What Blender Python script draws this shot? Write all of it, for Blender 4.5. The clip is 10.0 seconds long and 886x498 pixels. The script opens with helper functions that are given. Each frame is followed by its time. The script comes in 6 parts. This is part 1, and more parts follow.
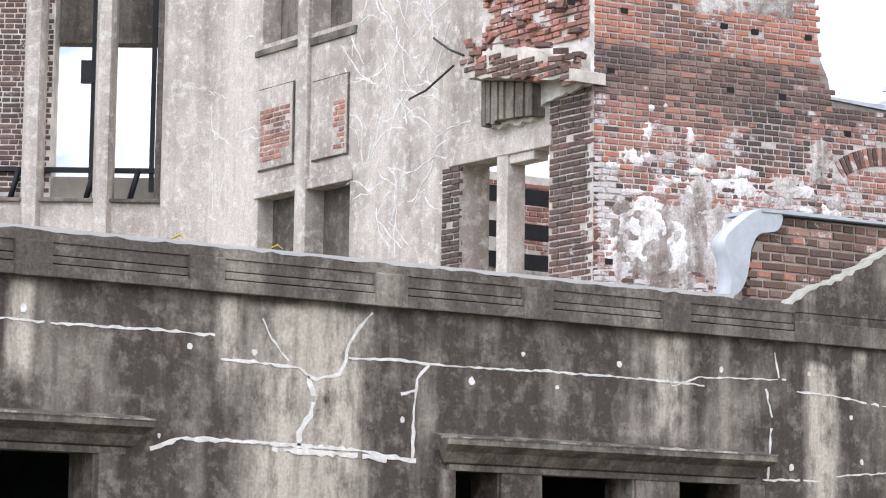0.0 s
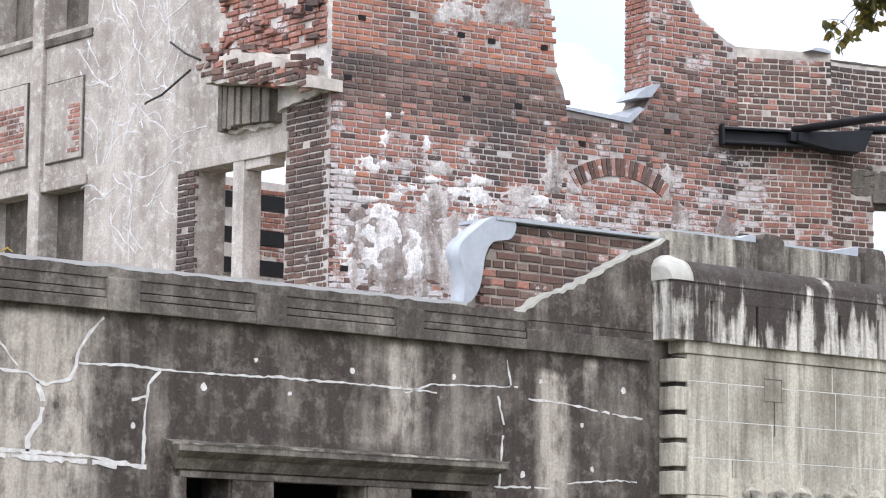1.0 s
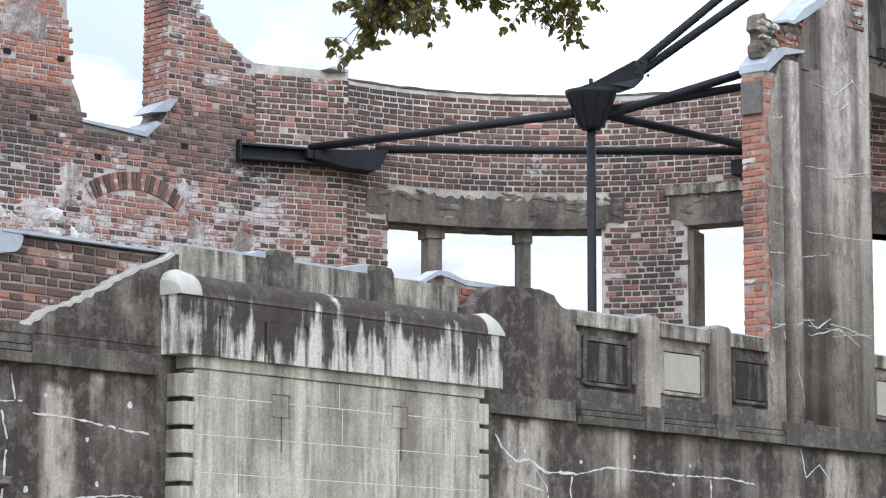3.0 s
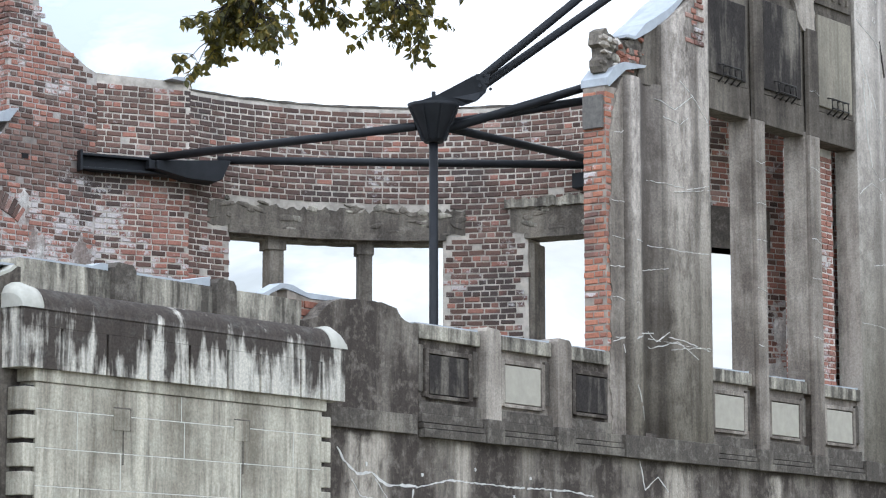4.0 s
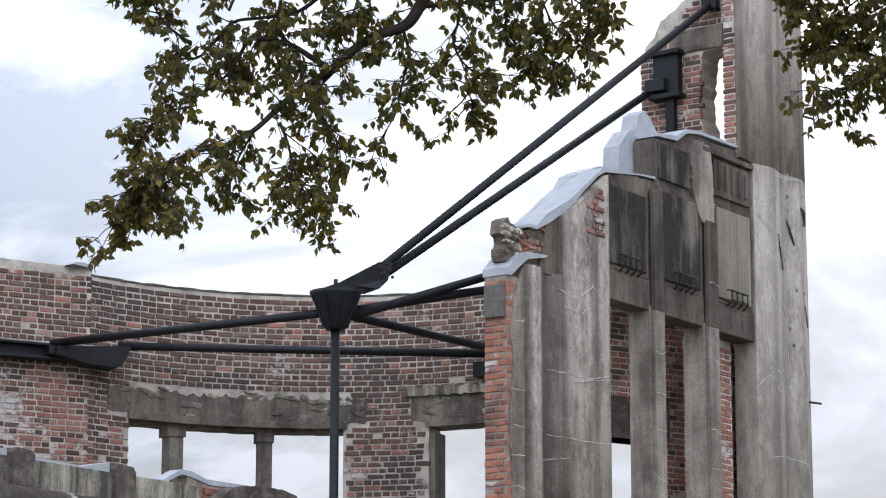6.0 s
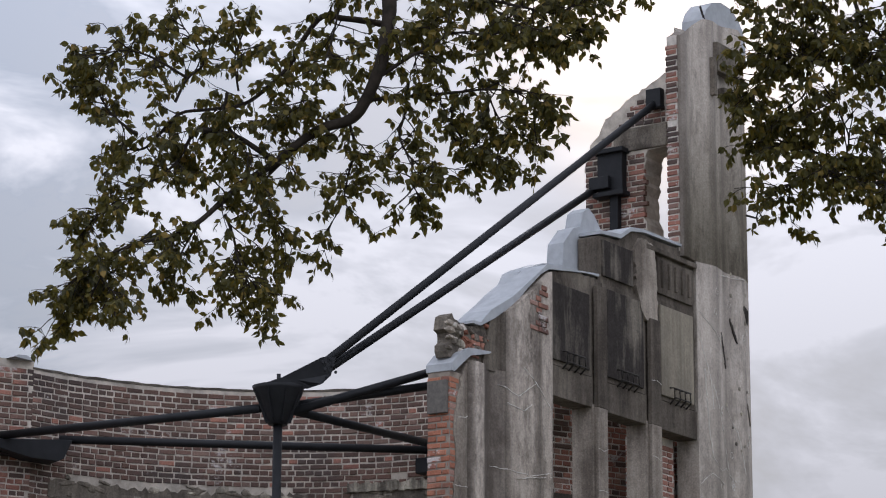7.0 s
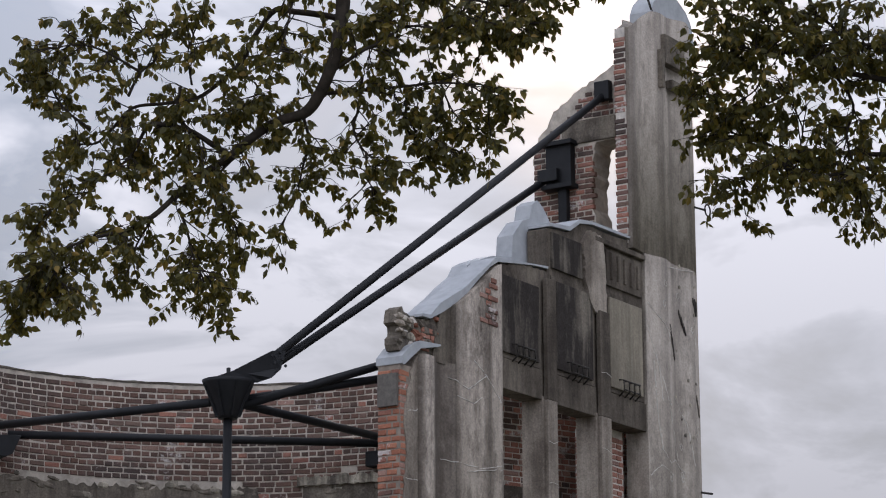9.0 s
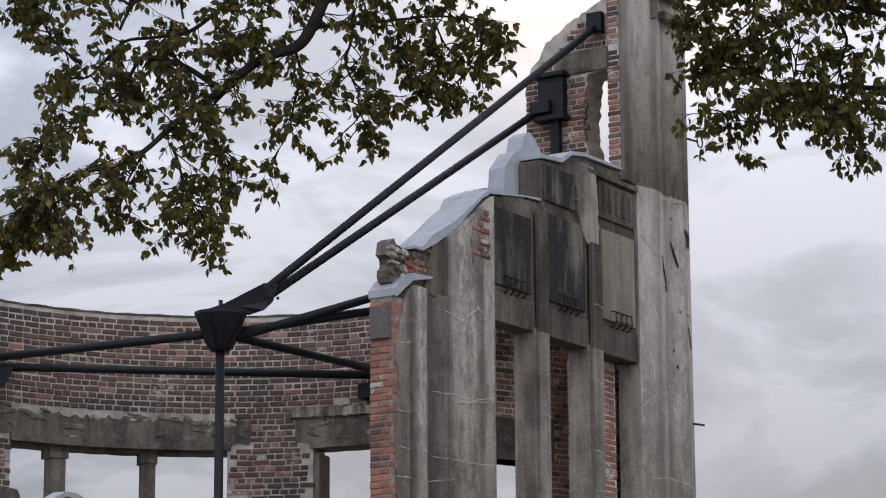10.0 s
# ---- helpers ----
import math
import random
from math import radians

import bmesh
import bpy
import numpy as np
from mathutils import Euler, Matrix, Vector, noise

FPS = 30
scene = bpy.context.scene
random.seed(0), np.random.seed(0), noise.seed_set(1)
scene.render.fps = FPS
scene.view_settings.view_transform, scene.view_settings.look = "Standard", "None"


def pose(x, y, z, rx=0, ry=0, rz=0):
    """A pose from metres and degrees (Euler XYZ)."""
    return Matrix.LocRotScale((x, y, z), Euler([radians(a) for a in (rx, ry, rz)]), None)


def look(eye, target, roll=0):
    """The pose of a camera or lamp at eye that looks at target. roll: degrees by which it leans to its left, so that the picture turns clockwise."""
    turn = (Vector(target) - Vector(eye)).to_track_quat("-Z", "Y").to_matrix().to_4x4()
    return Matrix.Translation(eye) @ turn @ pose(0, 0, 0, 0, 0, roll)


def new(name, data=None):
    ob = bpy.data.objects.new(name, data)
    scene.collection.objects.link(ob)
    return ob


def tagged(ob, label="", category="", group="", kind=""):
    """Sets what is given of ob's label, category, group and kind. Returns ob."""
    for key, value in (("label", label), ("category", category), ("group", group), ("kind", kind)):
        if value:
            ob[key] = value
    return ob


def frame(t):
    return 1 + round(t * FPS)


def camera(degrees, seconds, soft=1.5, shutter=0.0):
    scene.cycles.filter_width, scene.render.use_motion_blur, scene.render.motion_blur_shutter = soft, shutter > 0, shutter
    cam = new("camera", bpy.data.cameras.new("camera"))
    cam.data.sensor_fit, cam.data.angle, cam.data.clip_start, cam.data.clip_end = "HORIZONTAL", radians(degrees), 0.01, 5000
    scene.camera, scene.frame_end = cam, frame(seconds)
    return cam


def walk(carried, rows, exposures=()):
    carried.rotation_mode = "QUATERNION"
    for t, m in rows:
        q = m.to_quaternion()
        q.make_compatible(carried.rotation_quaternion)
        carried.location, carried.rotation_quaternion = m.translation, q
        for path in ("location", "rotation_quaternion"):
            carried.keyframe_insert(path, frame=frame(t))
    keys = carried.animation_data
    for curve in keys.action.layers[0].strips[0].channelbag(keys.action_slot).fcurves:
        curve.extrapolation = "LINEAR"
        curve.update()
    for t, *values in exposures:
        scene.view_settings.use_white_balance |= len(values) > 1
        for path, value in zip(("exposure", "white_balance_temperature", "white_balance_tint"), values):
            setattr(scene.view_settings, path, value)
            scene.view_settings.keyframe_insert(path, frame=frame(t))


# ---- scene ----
cam = camera(18.0, 10.0, 1.15)
ROWS = [
    (0.0, -13.838, -15.847, 1.595, 97.434, -0.772, -34.701),
    (0.5, -13.801, -15.833, 1.592, 97.564, -0.683, -37.294),
    (1.0, -13.782, -15.831, 1.590, 97.655, -0.598, -40.070),
    (1.5, -13.753, -15.843, 1.587, 97.732, -0.497, -42.501),
    (2.0, -13.729, -15.858, 1.585, 97.823, -0.375, -44.959),
    (2.5, -13.686, -15.880, 1.583, 97.948, -0.228, -47.386),
    (3.0, -13.648, -15.931, 1.581, 98.049, -0.122, -49.693),
    (4.5, -13.735, -15.906, 1.653, 98.564, 0.029, -53.920),
    (5.0, -13.733, -15.893, 1.642, 99.436, 0.081, -54.410),
    (5.5, -13.750, -15.891, 1.619, 100.781, 0.059, -54.805),
    (6.0, -13.747, -15.919, 1.607, 102.080, -0.055, -55.140),
    (7.5, -13.748, -15.896, 1.574, 104.636, -0.353, -56.868),
    (8.0, -13.750, -15.879, 1.586, 104.611, -0.163, -57.212),
    (8.5, -13.771, -15.873, 1.572, 104.397, 0.023, -57.359),
    (9.0, -13.765, -15.851, 1.593, 103.935, 0.215, -57.443),
    (9.5, -13.761, -15.844, 1.622, 103.275, 0.326, -57.506),
    (10.0, -13.755, -15.839, 1.620, 102.500, 0.313, -57.595),
]
EXPOSURES = [(0.0, 0.62, 6120, 15), (1.0, 0.50, 6060, 15), (3.0, 0.34, 5850, 12), (4.5, 0.22, 5720, 8), (5.2, 0.06, 5760, 9), (5.8, -0.10, 5900, 13), (6.2, -0.30, 5950, 14), (7.4, -0.92, 6080, 17), (8.6, -0.92, 6080, 17), (10.0, -0.84, 6030, 16)]
walk(cam, [(t, pose(x, y, z, rx, ry, rz)) for t, x, y, z, rx, ry, rz in ROWS], EXPOSURES)

# ---- sky and sun: a low sun behind broken cloud ----
SUN_AZ, SUN_EL = 61.0, 19.0          # degrees clockwise from +y, and up
world = bpy.data.worlds.new("sky")
scene.world = world
world.use_nodes = True
wn, wl = world.node_tree.nodes, world.node_tree.links
wn.clear()
w_out = wn.new("ShaderNodeOutputWorld")
w_bg = wn.new("ShaderNodeBackground")
w_sky = wn.new("ShaderNodeTexSky")
w_sky.sky_type = 'NISHITA'
w_sky.sun_disc = False
w_sky.sun_elevation, w_sky.sun_rotation = radians(SUN_EL), radians(SUN_AZ)
w_sky.air_density, w_sky.dust_density = 1.0, 0.6
w_co = wn.new("ShaderNodeTexCoord")
w_map = wn.new("ShaderNodeMapping")
w_map.inputs["Scale"].default_value = (8.0, 8.0, 21.0)
w_noise = wn.new("ShaderNodeTexNoise")
w_noise.inputs["Scale"].default_value = 1.0
w_noise.inputs["Detail"].default_value = 6.0
w_noise.inputs["Roughness"].default_value = 0.60
w_noise.inputs["Distortion"].default_value = 0.5
w_ramp = wn.new("ShaderNodeValToRGB")
w_ramp.color_ramp.elements[0].position, w_ramp.color_ramp.elements[0].color = 0.40, (0.62, 0.62, 0.62, 1)
w_ramp.color_ramp.elements[1].position, w_ramp.color_ramp.elements[1].color = 0.58, (0.95, 0.95, 0.95, 1)
w_cloud = wn.new("ShaderNodeMix")
w_cloud.data_type = 'RGBA'
w_tone = wn.new("ShaderNodeValToRGB")
w_tone.color_ramp.elements[0].position, w_tone.color_ramp.elements[0].color = 0.42, (0.58, 0.68, 0.80, 1)
w_tone.color_ramp.elements[1].position, w_tone.color_ramp.elements[1].color = 0.58, (1.33, 1.34, 1.36, 1)
w_white = wn.new("ShaderNodeVectorMath")
w_white.operation = 'SCALE'
w_white.inputs["Scale"].default_value = 11.5
w_sep = wn.new("ShaderNodeSeparateXYZ")
w_high = wn.new("ShaderNodeMapRange")        # an overcast sky is brighter overhead than low down
w_high.inputs[1].default_value, w_high.inputs[2].default_value = 0.13, 0.36
w_high.inputs[3].default_value, w_high.inputs[4].default_value = 0.84, 1.80
w_dot = wn.new("ShaderNodeVectorMath")       # and the clouds facing the sun are brighter than those before it
w_dot.operation = 'DOT_PRODUCT'
w_dot.inputs[1].default_value = (-math.sin(radians(SUN_AZ)), -math.cos(radians(SUN_AZ)), 0.0)
w_back = wn.new("ShaderNodeMapRange")
w_back.inputs[1].default_value, w_back.inputs[2].default_value = -0.3, 0.8
w_back.inputs[3].default_value, w_back.inputs[4].default_value = 1.0, 2.2
w_both = wn.new("ShaderNodeMath")
w_both.operation = 'MULTIPLY'
w_halo = wn.new("ShaderNodeVectorMath")      # the sun's glow through the cloud
w_halo.operation = 'DOT_PRODUCT'
w_halo.inputs[1].default_value = (math.sin(radians(SUN_AZ)) * math.cos(radians(SUN_EL)), math.cos(radians(SUN_AZ)) * math.cos(radians(SUN_EL)), math.sin(radians(SUN_EL)))
w_glow = wn.new("ShaderNodeMapRange")
w_glow.interpolation_type = 'SMOOTHERSTEP'
w_glow.inputs[1].default_value, w_glow.inputs[2].default_value = 0.9962, 1.0002
w_glow.inputs[3].default_value, w_glow.inputs[4].default_value = 0.0, 1.0
w_warm = wn.new("ShaderNodeMix")
w_warm.data_type = 'RGBA'
w_warm.blend_type = 'ADD'
w_warm.inputs[7].default_value = (11.0, 7.6, 3.4, 1)
w_mul = wn.new("ShaderNodeVectorMath")
w_mul.operation = 'SCALE'
w_bg.inputs["Strength"].default_value = 0.072
wl.new(w_co.outputs["Generated"], w_map.inputs["Vector"])
wl.new(w_map.outputs["Vector"], w_noise.inputs["Vector"])
wl.new(w_noise.outputs["Fac"], w_ramp.inputs["Fac"])
wl.new(w_ramp.outputs["Color"], w_cloud.inputs[0])
wl.new(w_sky.outputs["Color"], w_cloud.inputs[6])
wl.new(w_noise.outputs["Fac"], w_tone.inputs["Fac"])
wl.new(w_tone.outputs["Color"], w_white.inputs[0])
wl.new(w_white.outputs["Vector"], w_cloud.inputs[7])
wl.new(w_co.outputs["Generated"], w_sep.inputs["Vector"])
wl.new(w_sep.outputs["Z"], w_high.inputs[0])
wl.new(w_cloud.outputs[2], w_mul.inputs[0])
wl.new(w_co.outputs["Generated"], w_dot.inputs[0])
wl.new(w_dot.outputs["Value"], w_back.inputs[0])
wl.new(w_high.outputs[0], w_both.inputs[0])
wl.new(w_back.outputs[0], w_both.inputs[1])
wl.new(w_both.outputs[0], w_mul.inputs["Scale"])
wl.new(w_co.outputs["Generated"], w_halo.inputs[0])
wl.new(w_halo.outputs["Value"], w_glow.inputs[0])
wl.new(w_glow.outputs[0], w_warm.inputs[0])
wl.new(w_mul.outputs["Vector"], w_warm.inputs[6])
wl.new(w_warm.outputs[2], w_bg.inputs["Color"])
wl.new(w_bg.outputs["Background"], w_out.inputs["Surface"])
sun = new("sun", bpy.data.lights.new("sun", 'SUN'))
sun.data.energy, sun.data.angle, sun.data.color = 0.8, radians(15), (1.0, 0.93, 0.82)
_a, _e = radians(SUN_AZ), radians(SUN_EL)
_d = Vector((math.sin(_a) * math.cos(_e), math.cos(_a) * math.cos(_e), math.sin(_e)))
sun.matrix_world = look(_d * 60, (0, 0, 0))

# ---- small builders ----
RNG = random.Random(7)


def bm_box(bm, x0, x1, y0, y1, z0, z1, bevel=0.0):
    vs = [bm.verts.new(p) for p in ((x0, y0, z0), (x1, y0, z0), (x1, y1, z0), (x0, y1, z0), (x0, y0, z1), (x1, y0, z1), (x1, y1, z1), (x0, y1, z1))]
    fs = [bm.faces.new([vs[i] for i in q]) for q in ((3, 2, 1, 0), (4, 5, 6, 7), (0, 1, 5, 4), (1, 2, 6, 5), (2, 3, 7, 6), (3, 0, 4, 7))]
    if bevel:
        edges = list({e for f in fs for e in f.edges})
        bmesh.ops.bevel(bm, geom=edges, offset=bevel, segments=2, affect='EDGES', profile=0.6)


def bm_prism(bm, poly, y0, y1):
    """A polygon in x, z (counter-clockwise seen from -y) pushed from y0 to y1."""
    a = [bm.verts.new((x, y0, z)) for x, z in poly]
    c = [bm.verts.new((x, y1, z)) for x, z in poly]
    n = len(poly)
    bm.faces.new(a)
    bm.faces.new(c[::-1])
    for i in range(n):
        bm.faces.new((a[i], c[i], c[(i + 1) % n], a[(i + 1) % n]))


def bm_plan(bm, poly, z0, z1):
    """A polygon in x, y (counter-clockwise from above) pushed from z0 to z1; z1 may be a function of x, y."""
    top = z1 if callable(z1) else (lambda x, y: z1)
    a = [bm.verts.new((x, y, z0)) for x, y in poly]
    c = [bm.verts.new((x, y, top(x, y))) for x, y in poly]
    n = len(poly)
    bm.faces.new(a[::-1])
    bm.faces.new(c)
    for i in range(n):
        bm.faces.new((a[i], a[(i + 1) % n], c[(i + 1) % n], c[i]))


def bm_tube(bm, pts, radii, sides=10, cap=True):
    """A tube along points; radii: one or one for each point."""
    pts = [Vector(p) for p in pts]
    if not isinstance(radii, (list, tuple)):
        radii = [radii] * len(pts)
    rings = []
    ref = Vector((0.3, 0.2, 1)).normalized()
    for i, p in enumerate(pts):
        d = (pts[min(i + 1, len(pts) - 1)] - pts[max(i - 1, 0)]).normalized()
        u = d.cross(ref)
        if u.length < 0.05:
            u = d.cross(Vector((1, 0, 0)))
        u.normalize()
        v = d.cross(u)
        rings.append([bm.verts.new(p + radii[i] * (math.cos(2 * math.pi * k / sides) * u + math.sin(2 * math.pi * k / sides) * v)) for k in range(sides)])
    for r, s in zip(rings, rings[1:]):
        for k in range(sides):
            f = bm.faces.new((r[k], r[(k + 1) % sides], s[(k + 1) % sides], s[k]))
            f.smooth = True
    if cap:
        bm.faces.new(rings[0][::-1])
        bm.faces.new(rings[-1])


def ragged(points, step=0.06, amp=0.02, rng=RNG):
    """Breaks a polyline into short uneven pieces, its ends kept."""
    out = [points[0]]
    for (x0, z0), (x1, z1) in zip(points, points[1:]):
        n = max(1, int(math.hypot(x1 - x0, z1 - z0) / step))
        for i in range(1, n + 1):
            k = i / n
            j = amp if i < n else amp * 0.4
            out.append((x0 + (x1 - x0) * k + rng.uniform(-j, j), z0 + (z1 - z0) * k + rng.uniform(-j, j)))
    out[-1] = points[-1]
    return out


def smooth_loop(points, n=5):
    """Rounds a closed polygon."""
    out = []
    k = len(points)
    for i in range(k):
        p0, p1, p2, p3 = points[i - 1], points[i], points[(i + 1) % k], points[(i + 2) % k]
        for s in range(n):
            t = s / n
            out.append(tuple(0.5 * (2 * b + (c - a) * t + (2 * a - 5 * b + 4 * c - d) * t * t + (3 * b - a - 3 * c + d) * t ** 3) for a, b, c, d in zip(p0, p1, p2, p3)))
    return out


def mesh_of(name, bm, material):
    bmesh.ops.recalc_face_normals(bm, faces=bm.faces)
    me = bpy.data.meshes.new(name)
    bm.to_mesh(me)
    bm.free()
    me.materials.append(material)
    return me


def thing(name, bm, material, label, category, group="", kind="", at=None):
    ob = new(name, mesh_of(name, bm, material) if bm else None)
    if at is not None:
        ob.matrix_world = at
    return tagged(ob, label, category, group, kind)


def part(name, bm, material, parent, label=""):
    ob = new(name, mesh_of(name, bm, material))
    ob.parent = parent
    return tagged(ob, label)


def box_part(name, dims, material, parent, label="", bevel=0.0):
    bm = bmesh.new()
    bm_box(bm, *dims, bevel=bevel)
    return part(name, bm, material, parent, label)


# ---- materials ----
def node_mat(name):
    m = bpy.data.materials.new(name)
    m.use_nodes = True
    nt = m.node_tree
    return m, nt.nodes, nt.links, nt.nodes["Principled BSDF"]


def add_noise(n, l, vec, scale, detail=5.0, rough=0.55, dist=0.0):
    t = n.new("ShaderNodeTexNoise")
    t.inputs["Scale"].default_value, t.inputs["Detail"].default_value = scale, detail
    t.inputs["Roughness"].default_value, t.inputs["Distortion"].default_value = rough, dist
    if vec is not None:
        l.new(vec, t.inputs["Vector"])
    return t.outputs["Fac"]


def add_ramp(n, l, fac, stops):
    r = n.new("ShaderNodeValToRGB")
    els = r.color_ramp.elements
    while len(els) < len(stops):
        els.new(0.5)
    for e, (p, c) in zip(els, stops):
        e.position = p
        e.color = (c, c, c, 1) if isinstance(c, float) else (*c, 1)
    l.new(fac, r.inputs["Fac"])
    return r.outputs["Color"]


def add_mix(n, l, fac, a, b2, kind='MIX'):
    m = n.new("ShaderNodeMix")
    m.data_type, m.blend_type = 'RGBA', kind
    for sock, v in ((0, fac), (6, a), (7, b2)):
        if isinstance(v, (int, float)):
            m.inputs[sock].default_value = v
        elif isinstance(v, tuple):
            m.inputs[sock].default_value = (*v, 1)
        else:
            l.new(v, m.inputs[sock])
    return m.outputs[2]


def add_map(n, l, vec, scale, loc=(0, 0, 0)):
    m = n.new("ShaderNodeMapping")
    m.inputs["Scale"].default_value, m.inputs["Location"].default_value = scale, loc
    l.new(vec, m.inputs["Vector"])
    return m.outputs["Vector"]


def add_bump(n, l, bsdf, height, strength, dist):
    b = n.new("ShaderNodeBump")
    b.inputs["Strength"].default_value, b.inputs["Distance"].default_value = strength, dist
    l.new(height, b.inputs["Height"])
    l.new(b.outputs["Normal"], bsdf.inputs["Normal"])


def concrete(name, light, dark, cover=0.5, streak=2.2, lichen=0.25, offset=0.0, soft=0.07, grain=0.012, runs=(), drip=0.6, speck=0.8, top_dark=None):
    """Weathered cement: soot in vertical runs over a paler body, fine grain, pits. runs: (x, half width, lowest z,
    highest z) of pale runs: washed-out streaks on the front wall, pale bands on pier and tower.
    """
    light, dark = [tuple(c * k for c, k in zip(t, (1.03, 0.985, 0.925))) for t in (light, dark)]
    m, n, l, bsdf = node_mat(name)
    pos = n.new("ShaderNodeNewGeometry").outputs["Position"]
    run = add_noise(n, l, add_map(n, l, pos, (streak, streak, streak * 0.16), (offset, 0, offset)), 1.0, 6.0, 0.62, 0.25)
    big = add_noise(n, l, add_map(n, l, pos, (0.9, 0.9, 1.3), (offset * 2, 0, 3)), 1.0, 5.0, 0.65)
    both = add_mix(n, l, 0.35, run, big)
    if runs:
        sep = n.new("ShaderNodeSeparateXYZ")
        l.new(pos, sep.inputs[0])
        wob = add_noise(n, l, add_map(n, l, pos, (6, 6, 2.6), (offset, 1, 0)), 1.0, 7.0, 0.7)
        total = None
        for x, w, lo, hi in runs:
            d = n.new("ShaderNodeMath")
            d.operation = 'SUBTRACT'
            l.new(sep.outputs["X"], d.inputs[0])
            d.inputs[1].default_value = x
            a = n.new("ShaderNodeMath")
            a.operation = 'ABSOLUTE'
            l.new(d.outputs[0], a.inputs[0])
            r = n.new("ShaderNodeMapRange")
            r.interpolation_type = 'SMOOTHSTEP'
            r.inputs[1].default_value, r.inputs[2].default_value, r.inputs[3].default_value, r.inputs[4].default_value = w * 0.35, w * 1.35, 0.34, 0.0
            l.new(a.outputs[0], r.inputs[0])
            z = n.new("ShaderNodeMapRange")
            z.interpolation_type = 'SMOOTHSTEP'
            z.inputs[1].default_value, z.inputs[2].default_value = lo, lo + 0.35
            l.new(sep.outputs["Z"], z.inputs[0])
            zt = n.new("ShaderNodeMapRange")
            zt.inputs[1].default_value, zt.inputs[2].default_value, zt.inputs[3].default_value, zt.inputs[4].default_value = hi - 0.06, hi, 1.0, 0.0
            l.new(sep.outputs["Z"], zt.inputs[0])
            kz = n.new("ShaderNodeMath")
            kz.operation = 'MULTIPLY'
            l.new(z.outputs[0], kz.inputs[0])
            l.new(zt.outputs[0], kz.inputs[1])
            k = n.new("ShaderNodeMath")
            k.operation = 'MULTIPLY'
            l.new(r.outputs[0], k.inputs[0])
            l.new(kz.outputs[0], k.inputs[1])
            if total is None:
                total = k.outputs[0]
            else:
                s = n.new("ShaderNodeMath")
                s.operation = 'MAXIMUM'
                l.new(total, s.inputs[0])
                l.new(k.outputs[0], s.inputs[1])
                total = s.outputs[0]
        k = n.new("ShaderNodeMath")
        k.operation = 'MULTIPLY'
        l.new(total, k.inputs[0])
        l.new(add_ramp(n, l, wob, [(0.36, 0.1), (0.60, 1.0)]), k.inputs[1])
        s = n.new("ShaderNodeMath")
        s.operation = 'ADD'
        l.new(both, s.inputs[0])
        l.new(k.outputs[0], s.inputs[1])
        both = s.outputs[0]
    if top_dark:
        sp = n.new("ShaderNodeSeparateXYZ")
        l.new(pos, sp.inputs[0])
        g = n.new("ShaderNodeMapRange")
        g.inputs[1].default_value, g.inputs[2].default_value, g.inputs[3].default_value, g.inputs[4].default_value = top_dark[0], top_dark[1], top_dark[2], -top_dark[2]
        l.new(sp.outputs["Z"], g.inputs[0])
        sm = n.new("ShaderNodeMath")
        l.new(both, sm.inputs[0])
        l.new(g.outputs[0], sm.inputs[1])
        both = sm.outputs[0]
    mask = add_ramp(n, l, both, [(cover - soft, 0.0), (cover + soft, 1.0)])
    fine = add_noise(n, l, pos, 42.0, 6.0, 0.7)
    body = add_mix(n, l, mask, dark, light)
    thin = add_noise(n, l, add_map(n, l, pos, (11, 11, 0.9), (offset, 0, 0)), 1.0, 5.0, 0.65)
    body = add_mix(n, l, add_ramp(n, l, thin, [(0.46, 0.0), (0.72, drip)]), body, tuple(0.6 * c for c in dark))
    blot = add_noise(n, l, pos, 7.0, 6.0, 0.72)
    body = add_mix(n, l, add_ramp(n, l, blot, [(0.50, 0.0), (0.66, lichen)]), body, tuple(min(0.6, 1.2 * c + 0.03) for c in light))
    body = add_mix(n, l, speck, body, add_ramp(n, l, fine, [(0.30, 0.55), (0.70, 1.42)]), 'MULTIPLY')
    l.new(body, bsdf.inputs["Base Color"])
    bsdf.inputs["Roughness"].default_value = 0.92
    bsdf.inputs["Specular IOR Level"].default_value = 0.2
    rough = add_mix(n, l, 0.5, fine, blot)
    add_bump(n, l, bsdf, rough, 0.6, grain)
    return m


